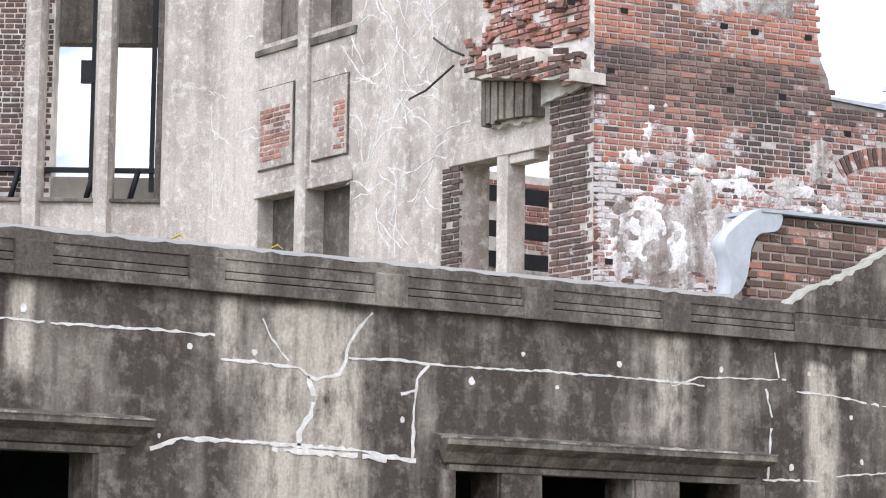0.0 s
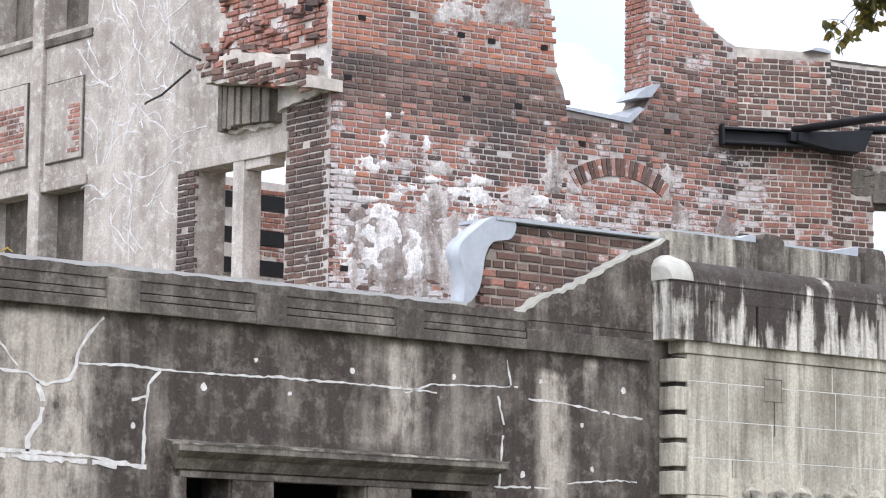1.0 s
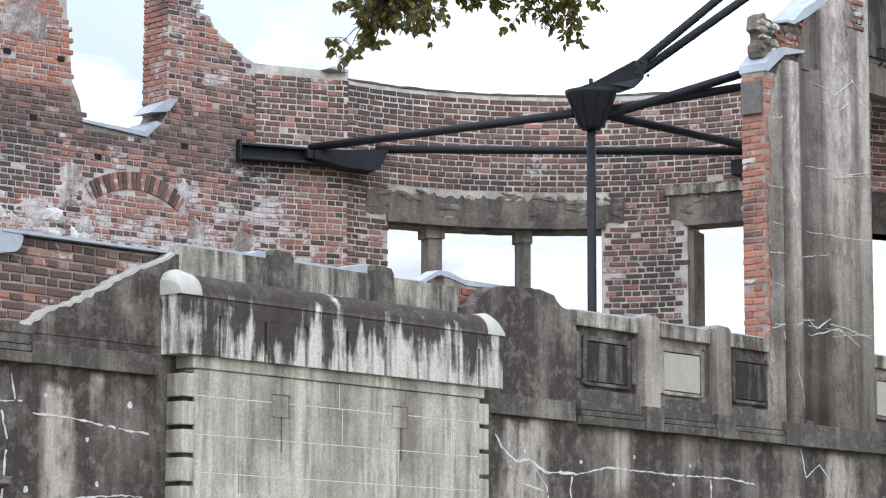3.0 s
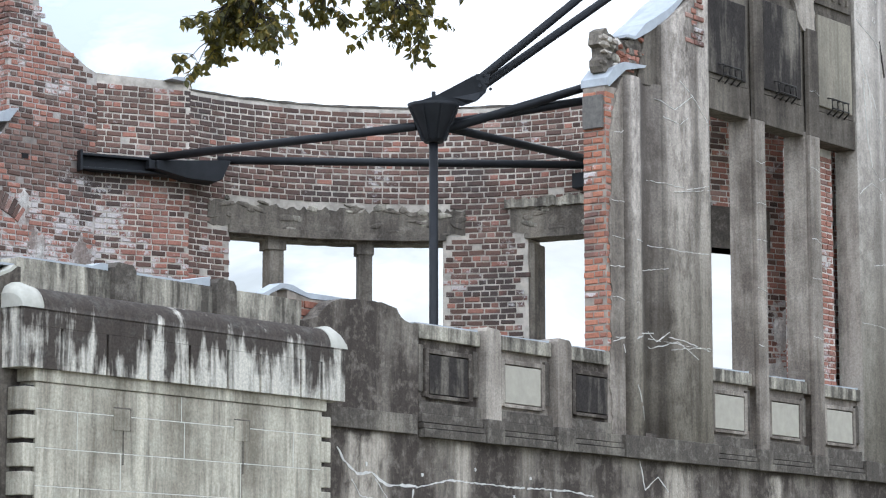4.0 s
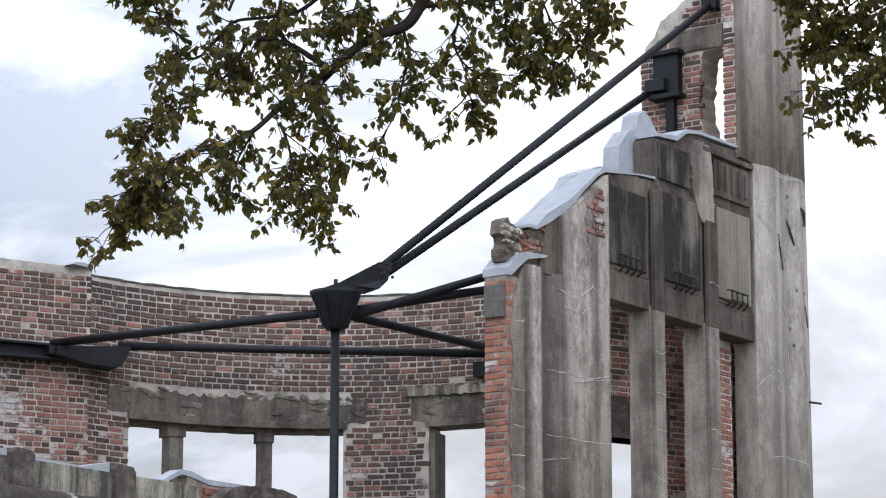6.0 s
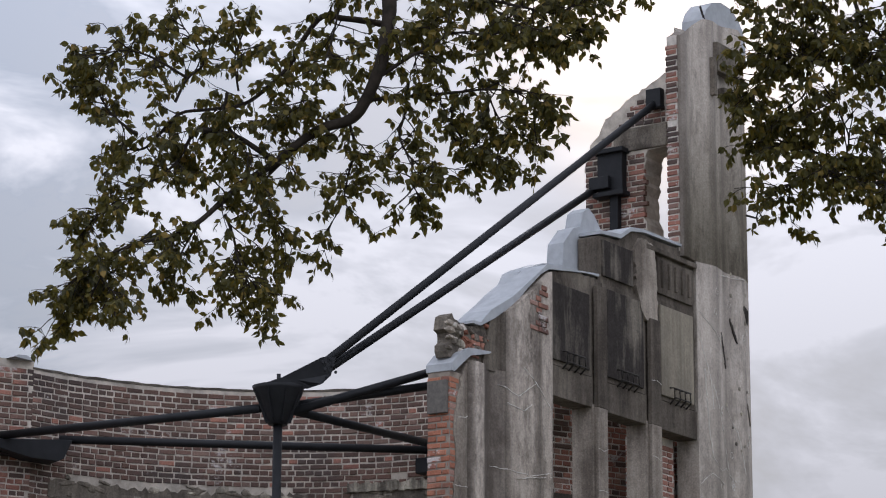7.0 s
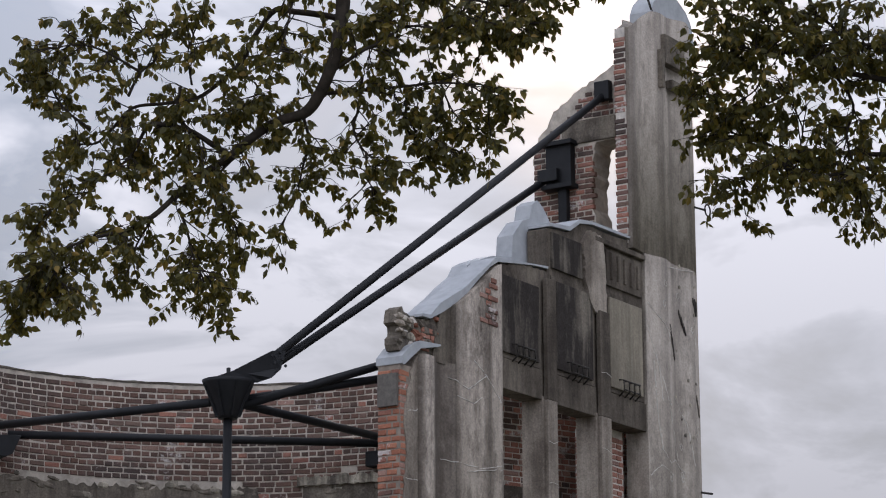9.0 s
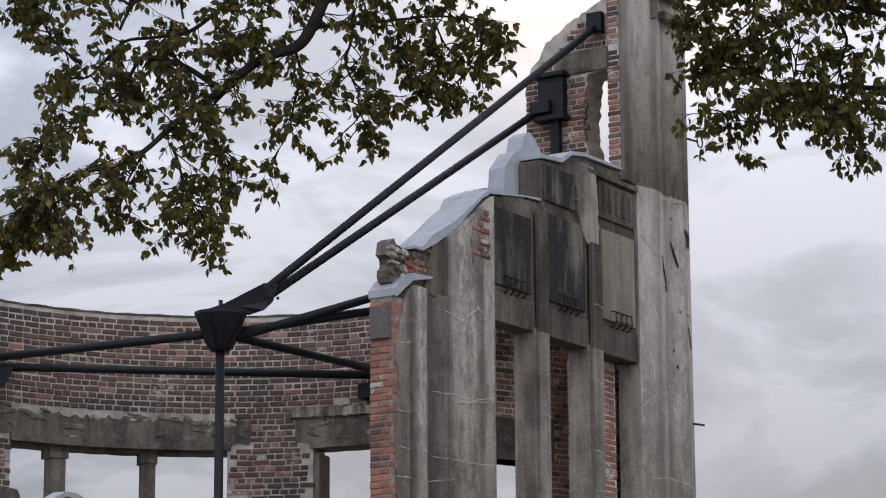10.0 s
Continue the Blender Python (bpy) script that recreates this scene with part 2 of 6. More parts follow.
def brick_mat(name, stops, per_object=False, soot=0.0, white=0.0, seed=0.0):
    """Fired brick: tone by piece, soot in wide clouds, lime bloom in small ragged spots."""
    m, n, l, bsdf = node_mat(name)
    geo = n.new("ShaderNodeNewGeometry")
    pos = geo.outputs["Position"]
    rnd = n.new("ShaderNodeObjectInfo").outputs["Random"] if per_object else geo.outputs["Random Per Island"]
    tone = add_ramp(n, l, rnd, stops)
    cloud = add_noise(n, l, add_map(n, l, pos, (0.55, 0.55, 0.75), (seed, seed, 0)), 1.3, 5.0, 0.6)
    tone = add_mix(n, l, add_ramp(n, l, cloud, [(0.58 - soot * 0.35, 0.0), (0.70 - soot * 0.3, 0.85)]), tone, (0.075, 0.058, 0.052))
    lime = add_noise(n, l, add_map(n, l, pos, (1, 1, 1.3), (seed, 5, seed)), 2.6, 9.0, 0.74)
    sep = n.new("ShaderNodeSeparateXYZ")
    l.new(pos, sep.inputs[0])
    foot = n.new("ShaderNodeMapRange")       # lime wash clings to the foot of the walls
    foot.inputs[1].default_value, foot.inputs[2].default_value, foot.inputs[3].default_value, foot.inputs[4].default_value = 5.5, 6.7, 0.14 if white > 0.3 else 0.0, 0.0
    l.new(sep.outputs["Z"], foot.inputs[0])
    deep = n.new("ShaderNodeMapRange")       # on the long back wall only
    deep.inputs[1].default_value, deep.inputs[2].default_value = 5.0, 5.9
    l.new(sep.outputs["Y"], deep.inputs[0])
    wash = n.new("ShaderNodeMath")
    wash.operation = 'MULTIPLY'
    l.new(foot.outputs[0], wash.inputs[0])
    l.new(deep.outputs[0], wash.inputs[1])
    more = n.new("ShaderNodeMath")
    l.new(lime, more.inputs[0])
    l.new(wash.outputs[0], more.inputs[1])
    lime = more.outputs[0]
    tone = add_mix(n, l, add_ramp(n, l, lime, [(0.64 - white * 0.2, 0.0), (0.69 - white * 0.2, 0.85)]), tone, (0.56, 0.51, 0.48))
    fine = add_noise(n, l, pos, 60.0, 5.0, 0.7)
    tone = add_mix(n, l, 0.7, tone, add_ramp(n, l, fine, [(0.3, 0.6), (0.7, 1.35)]), 'MULTIPLY')
    l.new(tone, bsdf.inputs["Base Color"])
    bsdf.inputs["Roughness"].default_value = 0.9
    bsdf.inputs["Specular IOR Level"].default_value = 0.2
    add_bump(n, l, bsdf, fine, 0.45, 0.006)
    return m


def plain(name, colour, rough=0.6, metal=0.0, var=0.25, scale=6.0, bump=0.0, spec=0.4):
    m, n, l, bsdf = node_mat(name)
    pos = n.new("ShaderNodeNewGeometry").outputs["Position"]
    a = add_noise(n, l, pos, scale, 6.0, 0.65)
    c = add_mix(n, l, 1.0, colour, add_ramp(n, l, a, [(0.3, 1.0 - var), (0.7, 1.0 + var)]), 'MULTIPLY')
    l.new(c, bsdf.inputs["Base Color"])
    bsdf.inputs["Roughness"].default_value, bsdf.inputs["Metallic"].default_value = rough, metal
    bsdf.inputs["Specular IOR Level"].default_value = spec
    if bump:
        add_bump(n, l, bsdf, a, 0.4, bump)
    return m


FACADE_RUNS = [(-6.12, 0.09, 2.9, 3.66), (-3.96, 0.50, 1.5, 3.64), (-4.6, 0.10, 2.9, 3.66), (-0.88, 0.17, 2.75, 3.66), (0.62, 0.17, 1.5, 3.55), (1.0, 0.08, 3.2, 3.66), (6.25, 0.32, 1.5, 3.64), (7.75, 0.12, 2.9, 3.62), (11.6, 0.3, 2.5, 3.6), (13.6, 0.2, 2.5, 3.6)]
FACADE = concrete("soot-dark cement render", (0.41, 0.367, 0.315), (0.061, 0.050, 0.043), 0.61, 1.7, 0.22, 1.3, 0.12, 0.014, FACADE_RUNS, 0.6, 0.62)
BAND = concrete("dark moulded cement", (0.27, 0.243, 0.205), (0.085, 0.074, 0.064), 0.57, 1.9, 0.3, 5.0)
PIER = concrete("grey cement of the piers", (0.39, 0.348, 0.305), (0.140, 0.119, 0.102), 0.52, 1.7, 0.14, 2.4, 0.07, 0.012, (), 0.45, 0.7)
# pale ribs and a dark flute: soot plus hollow shade, in the colour
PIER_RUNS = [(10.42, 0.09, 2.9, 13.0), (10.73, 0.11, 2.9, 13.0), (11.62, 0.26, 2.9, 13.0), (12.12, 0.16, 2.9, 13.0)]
PIER_FRONT = concrete("grey cement, soot and shade painted in flutes", (0.37, 0.330, 0.290), (0.080, 0.067, 0.057), 0.60, 1.4, 0.08, 9.4, 0.17, 0.010, PIER_RUNS, 0.45, 0.7)
TOWER_RUNS = [(15.72, 0.26, 2.9, 13.6), (16.22, 0.12, 2.9, 13.6), (16.62, 0.24, 2.9, 13.6), (16.97, 0.16, 2.9, 13.6)]
TOWER_FRONT = concrete("pale grey cement of the tower", (0.385, 0.350, 0.312), (0.145, 0.127, 0.112), 0.585, 1.3, 0.12, 3.7, 0.20, 0.011, TOWER_RUNS, 0.4, 0.6)
PANEL_DARK = concrete("soot-black cement panel", (0.19, 0.170, 0.145), (0.034, 0.029, 0.027), 0.56, 4.5, 0.05, 8.1)
# pier cement made darker and browner: backlit dimness put into the colour
UPPER_DIM = concrete("dimmed brown cement of the upper wall", (0.185, 0.162, 0.137), (0.060, 0.050, 0.042), 0.52, 1.9, 0.12, 4.9, 0.09, 0.014, (), 0.5, 0.7)
PANEL_BEIGE = concrete("beige cement panel", (0.29, 0.262, 0.213), (0.16, 0.143, 0.118), 0.48, 2.2, 0.08, 3.1, 0.10, 0.006, (), 0.5, 0.5)
PANEL_PALE = plain("new beige cement panel", (0.38, 0.340, 0.275), 0.9, 0, 0.10, 9, 0.002, 0.2)
COPING = concrete("pale cement coping", (0.47, 0.435, 0.365), (0.085, 0.075, 0.064), 0.52, 5.2, 0.12, 3.3)
STONE = concrete("pale ashlar stone", (0.52, 0.484, 0.405), (0.20, 0.178, 0.142), 0.465, 2.2, 0.10, 7.7, 0.10, 0.006, (), 0.85, 0.6, (2.5, 3.80, 0.035))
HOOD = concrete("black-streaked pale stone", (0.55, 0.52, 0.465), (0.064, 0.053, 0.046), 0.492, 4.2, 0.06, 11.0, 0.03, 0.005, (), 0.8, 0.7, (3.78, 4.44, 0.085))
PLASTER = concrete("pale pinkish plaster", (0.49, 0.442, 0.402), (0.27, 0.235, 0.21), 0.485, 1.1, 0.75, 4.4, 0.09, 0.02, (), 0.3, 0.55)
LINTEL = concrete("stained concrete lintel", (0.23, 0.203, 0.170), (0.080, 0.069, 0.060), 0.52, 2.1, 0.35, 6.2, 0.09, 0.02)
COPING_NEW = plain("pale new mortar", (0.449, 0.418, 0.354), 0.9, 0, 0.12, 12, 0.004, 0.2)
SEAM = plain("white repair mortar", (0.57, 0.53, 0.48), 0.9, 0, 0.25, 14, 0.003, 0.2)
JOINT = plain("pale pointing", (0.62, 0.585, 0.51), 0.9, 0, 0.12, 14, 0.002, 0.2)
MORTAR = plain("old lime mortar", (0.56, 0.505, 0.445), 0.95, 0, 0.4, 5, 0.01, 0.1)
MORTAR_DARK = plain("sooty mortar", (0.47, 0.41, 0.345), 0.95, 0, 0.4, 5, 0.01, 0.1)
MORTAR_BROWN = plain("brown dirty mortar", (0.27, 0.225, 0.185), 0.95, 0, 0.4, 5, 0.01, 0.1)


def sooted_mortar(name, pale, soot):
    """Lime mortar with a ragged band of soot across the upper wall."""
    m, n, l, bsdf = node_mat(name)
    pos = n.new("ShaderNodeNewGeometry").outputs["Position"]
    sep = n.new("ShaderNodeSeparateXYZ")
    l.new(pos, sep.inputs[0])
    wob = add_noise(n, l, pos, 1.6, 6.0, 0.65)
    z = n.new("ShaderNodeMath")
    z.operation = 'MULTIPLY_ADD'
    l.new(wob, z.inputs[0])
    z.inputs[1].default_value = 0.9
    l.new(sep.outputs["Z"], z.inputs[2])
    up = n.new("ShaderNodeMapRange")
    up.inputs[1].default_value, up.inputs[2].default_value = 7.05, 7.45
    l.new(z.outputs[0], up.inputs[0])
    cut = n.new("ShaderNodeMapRange")
    cut.inputs[1].default_value, cut.inputs[2].default_value, cut.inputs[3].default_value, cut.inputs[4].default_value = 7.48, 7.60, 1.0, 0.25
    l.new(sep.outputs["Z"], cut.inputs[0])
    k = n.new("ShaderNodeMath")
    k.operation = 'MULTIPLY'
    l.new(up.outputs[0], k.inputs[0])
    l.new(cut.outputs[0], k.inputs[1])
    c = add_mix(n, l, k.outputs[0], pale, soot)
    fine = add_noise(n, l, pos, 9.0, 7.0, 0.7)
    c = add_mix(n, l, 0.9, c, add_ramp(n, l, fine, [(0.3, 0.55), (0.7, 1.35)]), 'MULTIPLY')
    l.new(c, bsdf.inputs["Base Color"])
    bsdf.inputs["Roughness"].default_value = 0.95
    add_bump(n, l, bsdf, fine, 0.5, 0.01)
    return m


MORTAR_BACK = sooted_mortar("lime mortar, sooted above", (0.47, 0.415, 0.365), (0.22, 0.182, 0.154))
ZINC = plain("dull zinc sheet", (0.37, 0.378, 0.39), 0.5, 0.0, 0.18, 5, 0.006)
ZINC_GREY = plain("grey metal drip edge", (0.40, 0.38, 0.35), 0.6, 0.0, 0.12, 3)
STEEL = plain("black-grey painted steel", (0.012, 0.012, 0.0135), 0.55, 0.0, 0.3, 8, 0.0, 0.25)
IRON = plain("rusty black iron", (0.04, 0.034, 0.03), 0.8, 0.2, 0.4, 20, 0.002)
# near-black colour for the shade behind the low windows
INSIDE_SHADE = plain("near-black for shade indoors", (0.05, 0.055, 0.065), 0.95, 0, 0.3, 3)
GROUND = plain("pale gravel and grass", (0.17, 0.165, 0.12), 0.95, 0, 0.4, 1.2, 0.02, 0.1)

RED_STOPS = [(0.0, (0.23, 0.108, 0.082)), (0.25, (0.32, 0.145, 0.104)), (0.5, (0.36, 0.168, 0.120)), (0.75, (0.29, 0.142, 0.107)), (0.92, (0.36, 0.222, 0.175)), (1.0, (0.17, 0.100, 0.082))]
BROWN_STOPS = [(0.0, (0.085, 0.056, 0.046)), (0.3, (0.130, 0.078, 0.060)), (0.6, (0.165, 0.094, 0.071)), (0.85, (0.110, 0.072, 0.059)), (1.0, (0.20, 0.135, 0.106))]
SOOTY_STOPS = [(0.0, (0.092, 0.060, 0.050)), (0.4, (0.150, 0.092, 0.073)), (0.75, (0.195, 0.114, 0.089)), (1.0, (0.24, 0.155, 0.122))]
ORANGE_STOPS = [(0.0, (0.30, 0.122, 0.078)), (0.4, (0.38, 0.155, 0.096)), (0.8, (0.42, 0.182, 0.114)), (1.0, (0.25, 0.112, 0.078))]

# ---- ground ----
bm = bmesh.new()
bmesh.ops.create_grid(bm, x_segments=40, y_segments=40, size=900)
thing("ground", bm, GROUND, "flat pale gravel and worn grass round the ruin", "ground", kind="structure")

# ---- the front wall: x along it, y = 0 its face, y < 0 towards the viewer ----
BAND_LOW, BAND_TOP = 3.66, 3.90


def wall_with_holes(bm, x0, x1, z0, z1, y0, y1, holes):
    """A slab cut by openings (x0, x1, z0, z1) that go through it."""
    xs = sorted({x0, x1, *[h[0] for h in holes], *[h[1] for h in holes]})
    zs = sorted({z0, z1, *[h[2] for h in holes], *[h[3] for h in holes]})
    for a, b in zip(xs, xs[1:]):
        lo = None
        for c, d in list(zip(zs, zs[1:])) + [(None, None)]:
            open_here = c is None or any(h[0] <= (a + b) / 2 <= h[1] and h[2] <= (c + d) / 2 <= h[3] for h in holes)
            if not open_here and lo is None:
                lo = c
            if not open_here:
                hi = d
            if open_here and lo is not None:
                bm_box(bm, a, b, y0, y1, lo, hi)
                lo = None


WIN_TOP = 2.585
holes_a = [(-6.6, -5.58, 1.2, WIN_TOP), (-2.82, -2.42, 1.2, WIN_TOP), (-2.03, -1.22, 1.2, WIN_TOP), (-0.78, -0.25, 1.2, WIN_TOP)]
bm = bmesh.new()
wall_with_holes(bm, -14.0, 17.1, 0.0, 3.90, 0.0, 0.32, holes_a)
front = thing("wall_front", bm, FACADE, "soot-dark cement front wall with white repaired cracks", "wall", kind="structure")

# cornice band with two fine grooves, broken by plain blocks
block_x = [-7.3, -6.07, -4.82, -3.375, -2.13, -0.87]
for a, b in zip(block_x, block_x[1:] + [0.30]):
    lo, hi = a + 0.13, b - (0.13 if b != 0.30 else 0.02)
    for z0, z1, out in ((3.665, 3.745, 0.075), (3.752, 3.80, 0.060), (3.807, 3.885, 0.045)):
        box_part("moulding", (lo, hi, -out, 0.02, z0, z1), BAND, front, bevel=0.006)
    box_part("band_block", (a - 0.13, a + 0.13, -0.082, 0.02, 3.662, 3.89), BAND, front, bevel=0.008)
box_part("moulding", (0.30, 1.62, -0.05, 0.02, 3.67, 3.83), BAND, front, bevel=0.006)
box_part("moulding", (5.28, 6.98, -0.05, 0.02, 3.64, 3.82), BAND, front, bevel=0.006)
for x0, x1 in ((7.05, 8.02), (8.33, 9.22), (9.55, 10.45), (12.3, 13.14), (13.45, 14.38), (14.72, 15.6)):
    for z0, z1, out in ((3.62, 3.70, 0.085), (3.707, 3.755, 0.068), (3.762, 3.845, 0.052)):
        box_part("moulding", (x0, x1, -out, 0.02, z0, z1), BAND, front, bevel=0.006)
for x0, x1 in ((8.03, 8.32), (9.23, 9.54), (10.46, 12.29), (13.15, 13.44), (14.39, 14.71), (15.61, 17.1)):
    box_part("band_block", (x0, x1, -0.095, 0.02, 3.615, 3.85), BAND, front, bevel=0.008)

# rough cement top of the low stretch, and its metal drip edge
top = ragged([(-14.0, 3.955), (0.30, 3.95)], 0.09, 0.012)
bm = bmesh.new()
bm_prism(bm, [(-14.0, 3.886), (0.30, 3.886)] + top[::-1], -0.055, 0.30)
part("parapet_top", bm, BAND, front, "rough broken cement top")
box_part("drip_edge", (-14.0, -0.22, 0.05, 0.52, 3.965, 3.994), ZINC_GREY, front, "grey metal drip edge")


def window_hood(x0, x1):
    bm = bmesh.new()
    prof = [(0.0, 2.615), (-0.05, 2.63), (-0.10, 2.70), (-0.17, 2.735), (-0.19, 2.745), (-0.19, 2.79), (0.0, 2.83)]
    a = [bm.verts.new((x0 + 0.10 * (1 - i / 3 if i < 3 else 0), y, z)) for i, (y, z) in enumerate(prof)]
    c = [bm.verts.new((x1 - 0.10 * (1 - i / 3 if i < 3 else 0), y, z)) for i, (y, z) in enumerate(prof)]
    for i in range(len(prof) - 1):
        bm.faces.new((a[i], c[i], c[i + 1], a[i + 1]))
    bm.faces.new(a[::-1]), bm.faces.new(c), bm.faces.new((a[-1], c[-1], c[0], a[0]))
    part("window_hood", bm, BAND, front, "moulded cement window hood, chipped")
    bm = bmesh.new()
    rr = random.Random(int(x1 * 10))
    lip = ragged([(x0, 2.80), (x1, 2.80)], 0.08, 0.010, rr)
    bm_prism(bm, [(x0, 2.788), (x1, 2.788)] + lip[::-1], -0.197, -0.10)
    part("hood_lip", bm, COPING, front, "pale chipped hood edge")
    box_part("lintel", (x0 + 0.12, x1 - 0.12, -0.03, 0.0, 2.575, 2.618), BAND, front)


window_hood(-7.4, -5.24)
window_hood(-2.97, 0.0)
for x0, x1, d in ((-2.95, -2.84, 0.10), (-2.40, -2.05, 0.02), (-1.20, -0.80, 0.02), (-0.24, 0.0, 0.05), (-5.56, -5.40, 0.05)):
    box_part("window_jamb", (x0, x1, -d, 0.04, 1.1, 2.575), FACADE, front, bevel=0.008)

# made-up near-black slab and walls that shut daylight out of the low windows
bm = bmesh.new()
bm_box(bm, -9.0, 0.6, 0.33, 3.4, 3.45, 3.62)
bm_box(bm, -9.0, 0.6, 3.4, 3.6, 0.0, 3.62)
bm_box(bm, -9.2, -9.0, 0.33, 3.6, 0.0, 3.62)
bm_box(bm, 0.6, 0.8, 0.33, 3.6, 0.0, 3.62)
thing("wall_inner", bm, INSIDE_SHADE, "made-up near-black walls and slab that shut light out", "wall", kind="structure")

# ---- raised plaster either side of the portal ----
left_break = ragged([(0.27, 3.93), (0.33, 3.99), (0.48, 4.08), (0.70, 4.14), (1.06, 4.31), (1.30, 4.43), (1.42, 4.50), (1.67, 4.59), (1.80, 4.66)], 0.05, 0.014)
bm = bmesh.new()
bm_prism(bm, [(0.27, 3.904), (1.86, 3.904), (1.86, 4.66)] + left_break[::-1], -0.004, 0.10)
part("plaster_shoulder", bm, FACADE, front, "broken plaster shoulder beside the portal")
bm = bmesh.new()
lower = [(x + 0.012, z - 0.004) for x, z in left_break]
upper = [(x - 0.014, z + 0.012) for x, z in left_break]
bm_prism(bm, lower + upper[::-1], -0.010, 0.11)
part("broken_edge", bm, COPING_NEW, front, "pale broken plaster edge")
right_top = [(5.32, 4.56), (5.52, 4.60), (5.75, 4.76), (5.90, 4.81), (6.2, 4.83), (6.55, 4.83), (6.72, 4.80), (6.80, 4.72), (6.95, 4.68), (7.05, 4.69)]
bm = bmesh.new()
bm_prism(bm, [(5.30, 3.80), (7.05, 3.80)] + ragged(right_top, 0.05, 0.008)[::-1], -0.005, 0.30)
part("plaster_shoulder", bm, FACADE, front, "broken plaster shoulder beside the portal")

# ---- portal block with its hood ----
portal = thing("portal", None, STONE, "pale ashlar portal block with a black-streaked stone hood", "portal", kind="structure")
box_part("core", (1.70, 5.20, -0.30, -0.002, 0.0, 3.73), STONE, portal)
rows = [(3.52, 3.725, [1.69, 3.38, 5.21]), (3.215, 3.512, [1.69, 2.16, 3.42, 4.82, 5.21]), (2.915, 3.207, [1.69, 2.66, 4.13, 5.21]), (2.62, 2.907, [1.69, 2.2, 4.6, 5.21]), (2.3, 2.612, [1.69, 3.0, 5.21])]
for z0, z1, xs in rows:
    for a, b in zip(xs, xs[1:]):
        box_part("stone_block", (a + 0.004, b - 0.004, -0.325, -0.29, z0, z1), STONE, portal, bevel=0.004)
for z0, z1, xs in rows[:3]:
    box_part("joint", (1.70, 5.20, -0.3275, -0.29, z0 - 0.008, z0 - 0.001), JOINT, portal, "white pointed joint")
    for x in xs[1:-1]:
        box_part("joint", (x - 0.003, x + 0.003, -0.3273, -0.29, z0, z1), JOINT, portal)
for x in (2.66, 4.13):
    box_part("relief_tab", (x - 0.09, x + 0.10, -0.336, -0.32, 3.40, 3.575), STONE, portal, bevel=0.004)
    # the tab's shadow lines, top and right, drawn as dark strips
    box_part("tab_edge", (x - 0.09, x + 0.112, -0.337, -0.32, 3.577, 3.586), LINTEL, portal)
    box_part("tab_edge", (x + 0.101, x + 0.112, -0.337, -0.32, 3.40, 3.576), LINTEL, portal)
    # raised dark strip painted for the shade inside a narrow cut
    box_part("slit", (x + 0.02, x + 0.034, -0.3285, -0.31, 3.12, 3.40), BAND, portal)
bm = bmesh.new()
bm_box(bm, 2.14, 4.75, -0.36, -0.31, 2.50, 2.765)
part("relief_frame", bm, STONE, portal)
for i in range(8):
    bm = bmesh.new()
    x = 2.36 + i * 0.29
    bm_tube(bm, [(x - 0.03, -0.34, 2.30), (x, -0.44, 2.48), (x + 0.03, -0.42, 2.62), (x + 0.08, -0.36, 2.70)], [0.125, 0.135, 0.12, 0.05], 12)
    part("gadroon", bm, STONE, portal, "rounded stone gadroon")
for i in range(6):
    z = 3.50 - i * 0.222
    box_part("quoin", (1.56, 1.70, -0.335, -0.01, z, z + 0.185), STONE, portal, bevel=0.012)
    box_part("quoin", (5.19, 5.33, -0.335, -0.01, z, z + 0.185), STONE, portal, bevel=0.012)
box_part("quoin_core", (1.60, 1.70, -0.28, -0.01, 1.0, 3.70), PANEL_DARK, portal)
box_part("quoin_core", (5.19, 5.28, -0.28, -0.01, 1.0, 3.70), PANEL_DARK, portal)
bm = bmesh.new()
bm_box(bm, 1.66, 5.26, -0.35, -0.002, 3.73, 3.835, 0.01)
part("cornice", bm, STONE, portal)
# hood: straight front with slits, rounded top
slits = [1.92, 2.44, 2.92, 3.42, 3.90, 4.32, 4.86, 5.14]
edges = [1.50, *slits, 5.47]
for a, b in zip(edges, edges[1:]):
    box_part("hood_front", (a + (0.014 if a > 1.6 else 0), b - (0.014 if b < 5.4 else 0), -0.415, -0.36, 3.83, 4.16), HOOD, portal, bevel=0.004)
box_part("hood_front", (1.50, 5.47, -0.415, -0.36, 4.161, 4.286), HOOD, portal, bevel=0.004)
bm = bmesh.new()
prof = [(-0.36, 3.832), (-0.36, 4.28), (-0.405, 4.285), (-0.425, 4.30)]
for k in range(9):
    a = k / 8 * math.pi / 2
    prof.append((-0.10 - 0.325 * math.cos(a), 4.30 + 0.185 * math.sin(a)))
prof += [(-0.002, 4.49), (-0.002, 3.832)]
xs = [1.475, 1.51, 1.58, 1.70, 5.27, 5.39, 5.46, 5.495]
ends = [0.60, 0.95, 1.12, 1.0, 1.0, 1.12, 0.95, 0.60]
rings = []
for x, k in zip(xs, ends):
    rings.append([bm.verts.new((x if z > 4.288 else min(max(x, 1.50), 5.47), y, 4.30 + (z - 4.30) * k if z > 4.30 else z)) for y, z in prof])
for r, s in zip(rings, rings[1:]):
    for i in range(len(prof)):
        f = bm.faces.new((r[i], s[i], s[(i + 1) % len(prof)], r[(i + 1) % len(prof)]))
        f.smooth = 3 < i < 12
bm.faces.new(rings[0]), bm.faces.new(rings[-1][::-1])
part("hood_top", bm, HOOD, portal, "rounded black-streaked stone top")
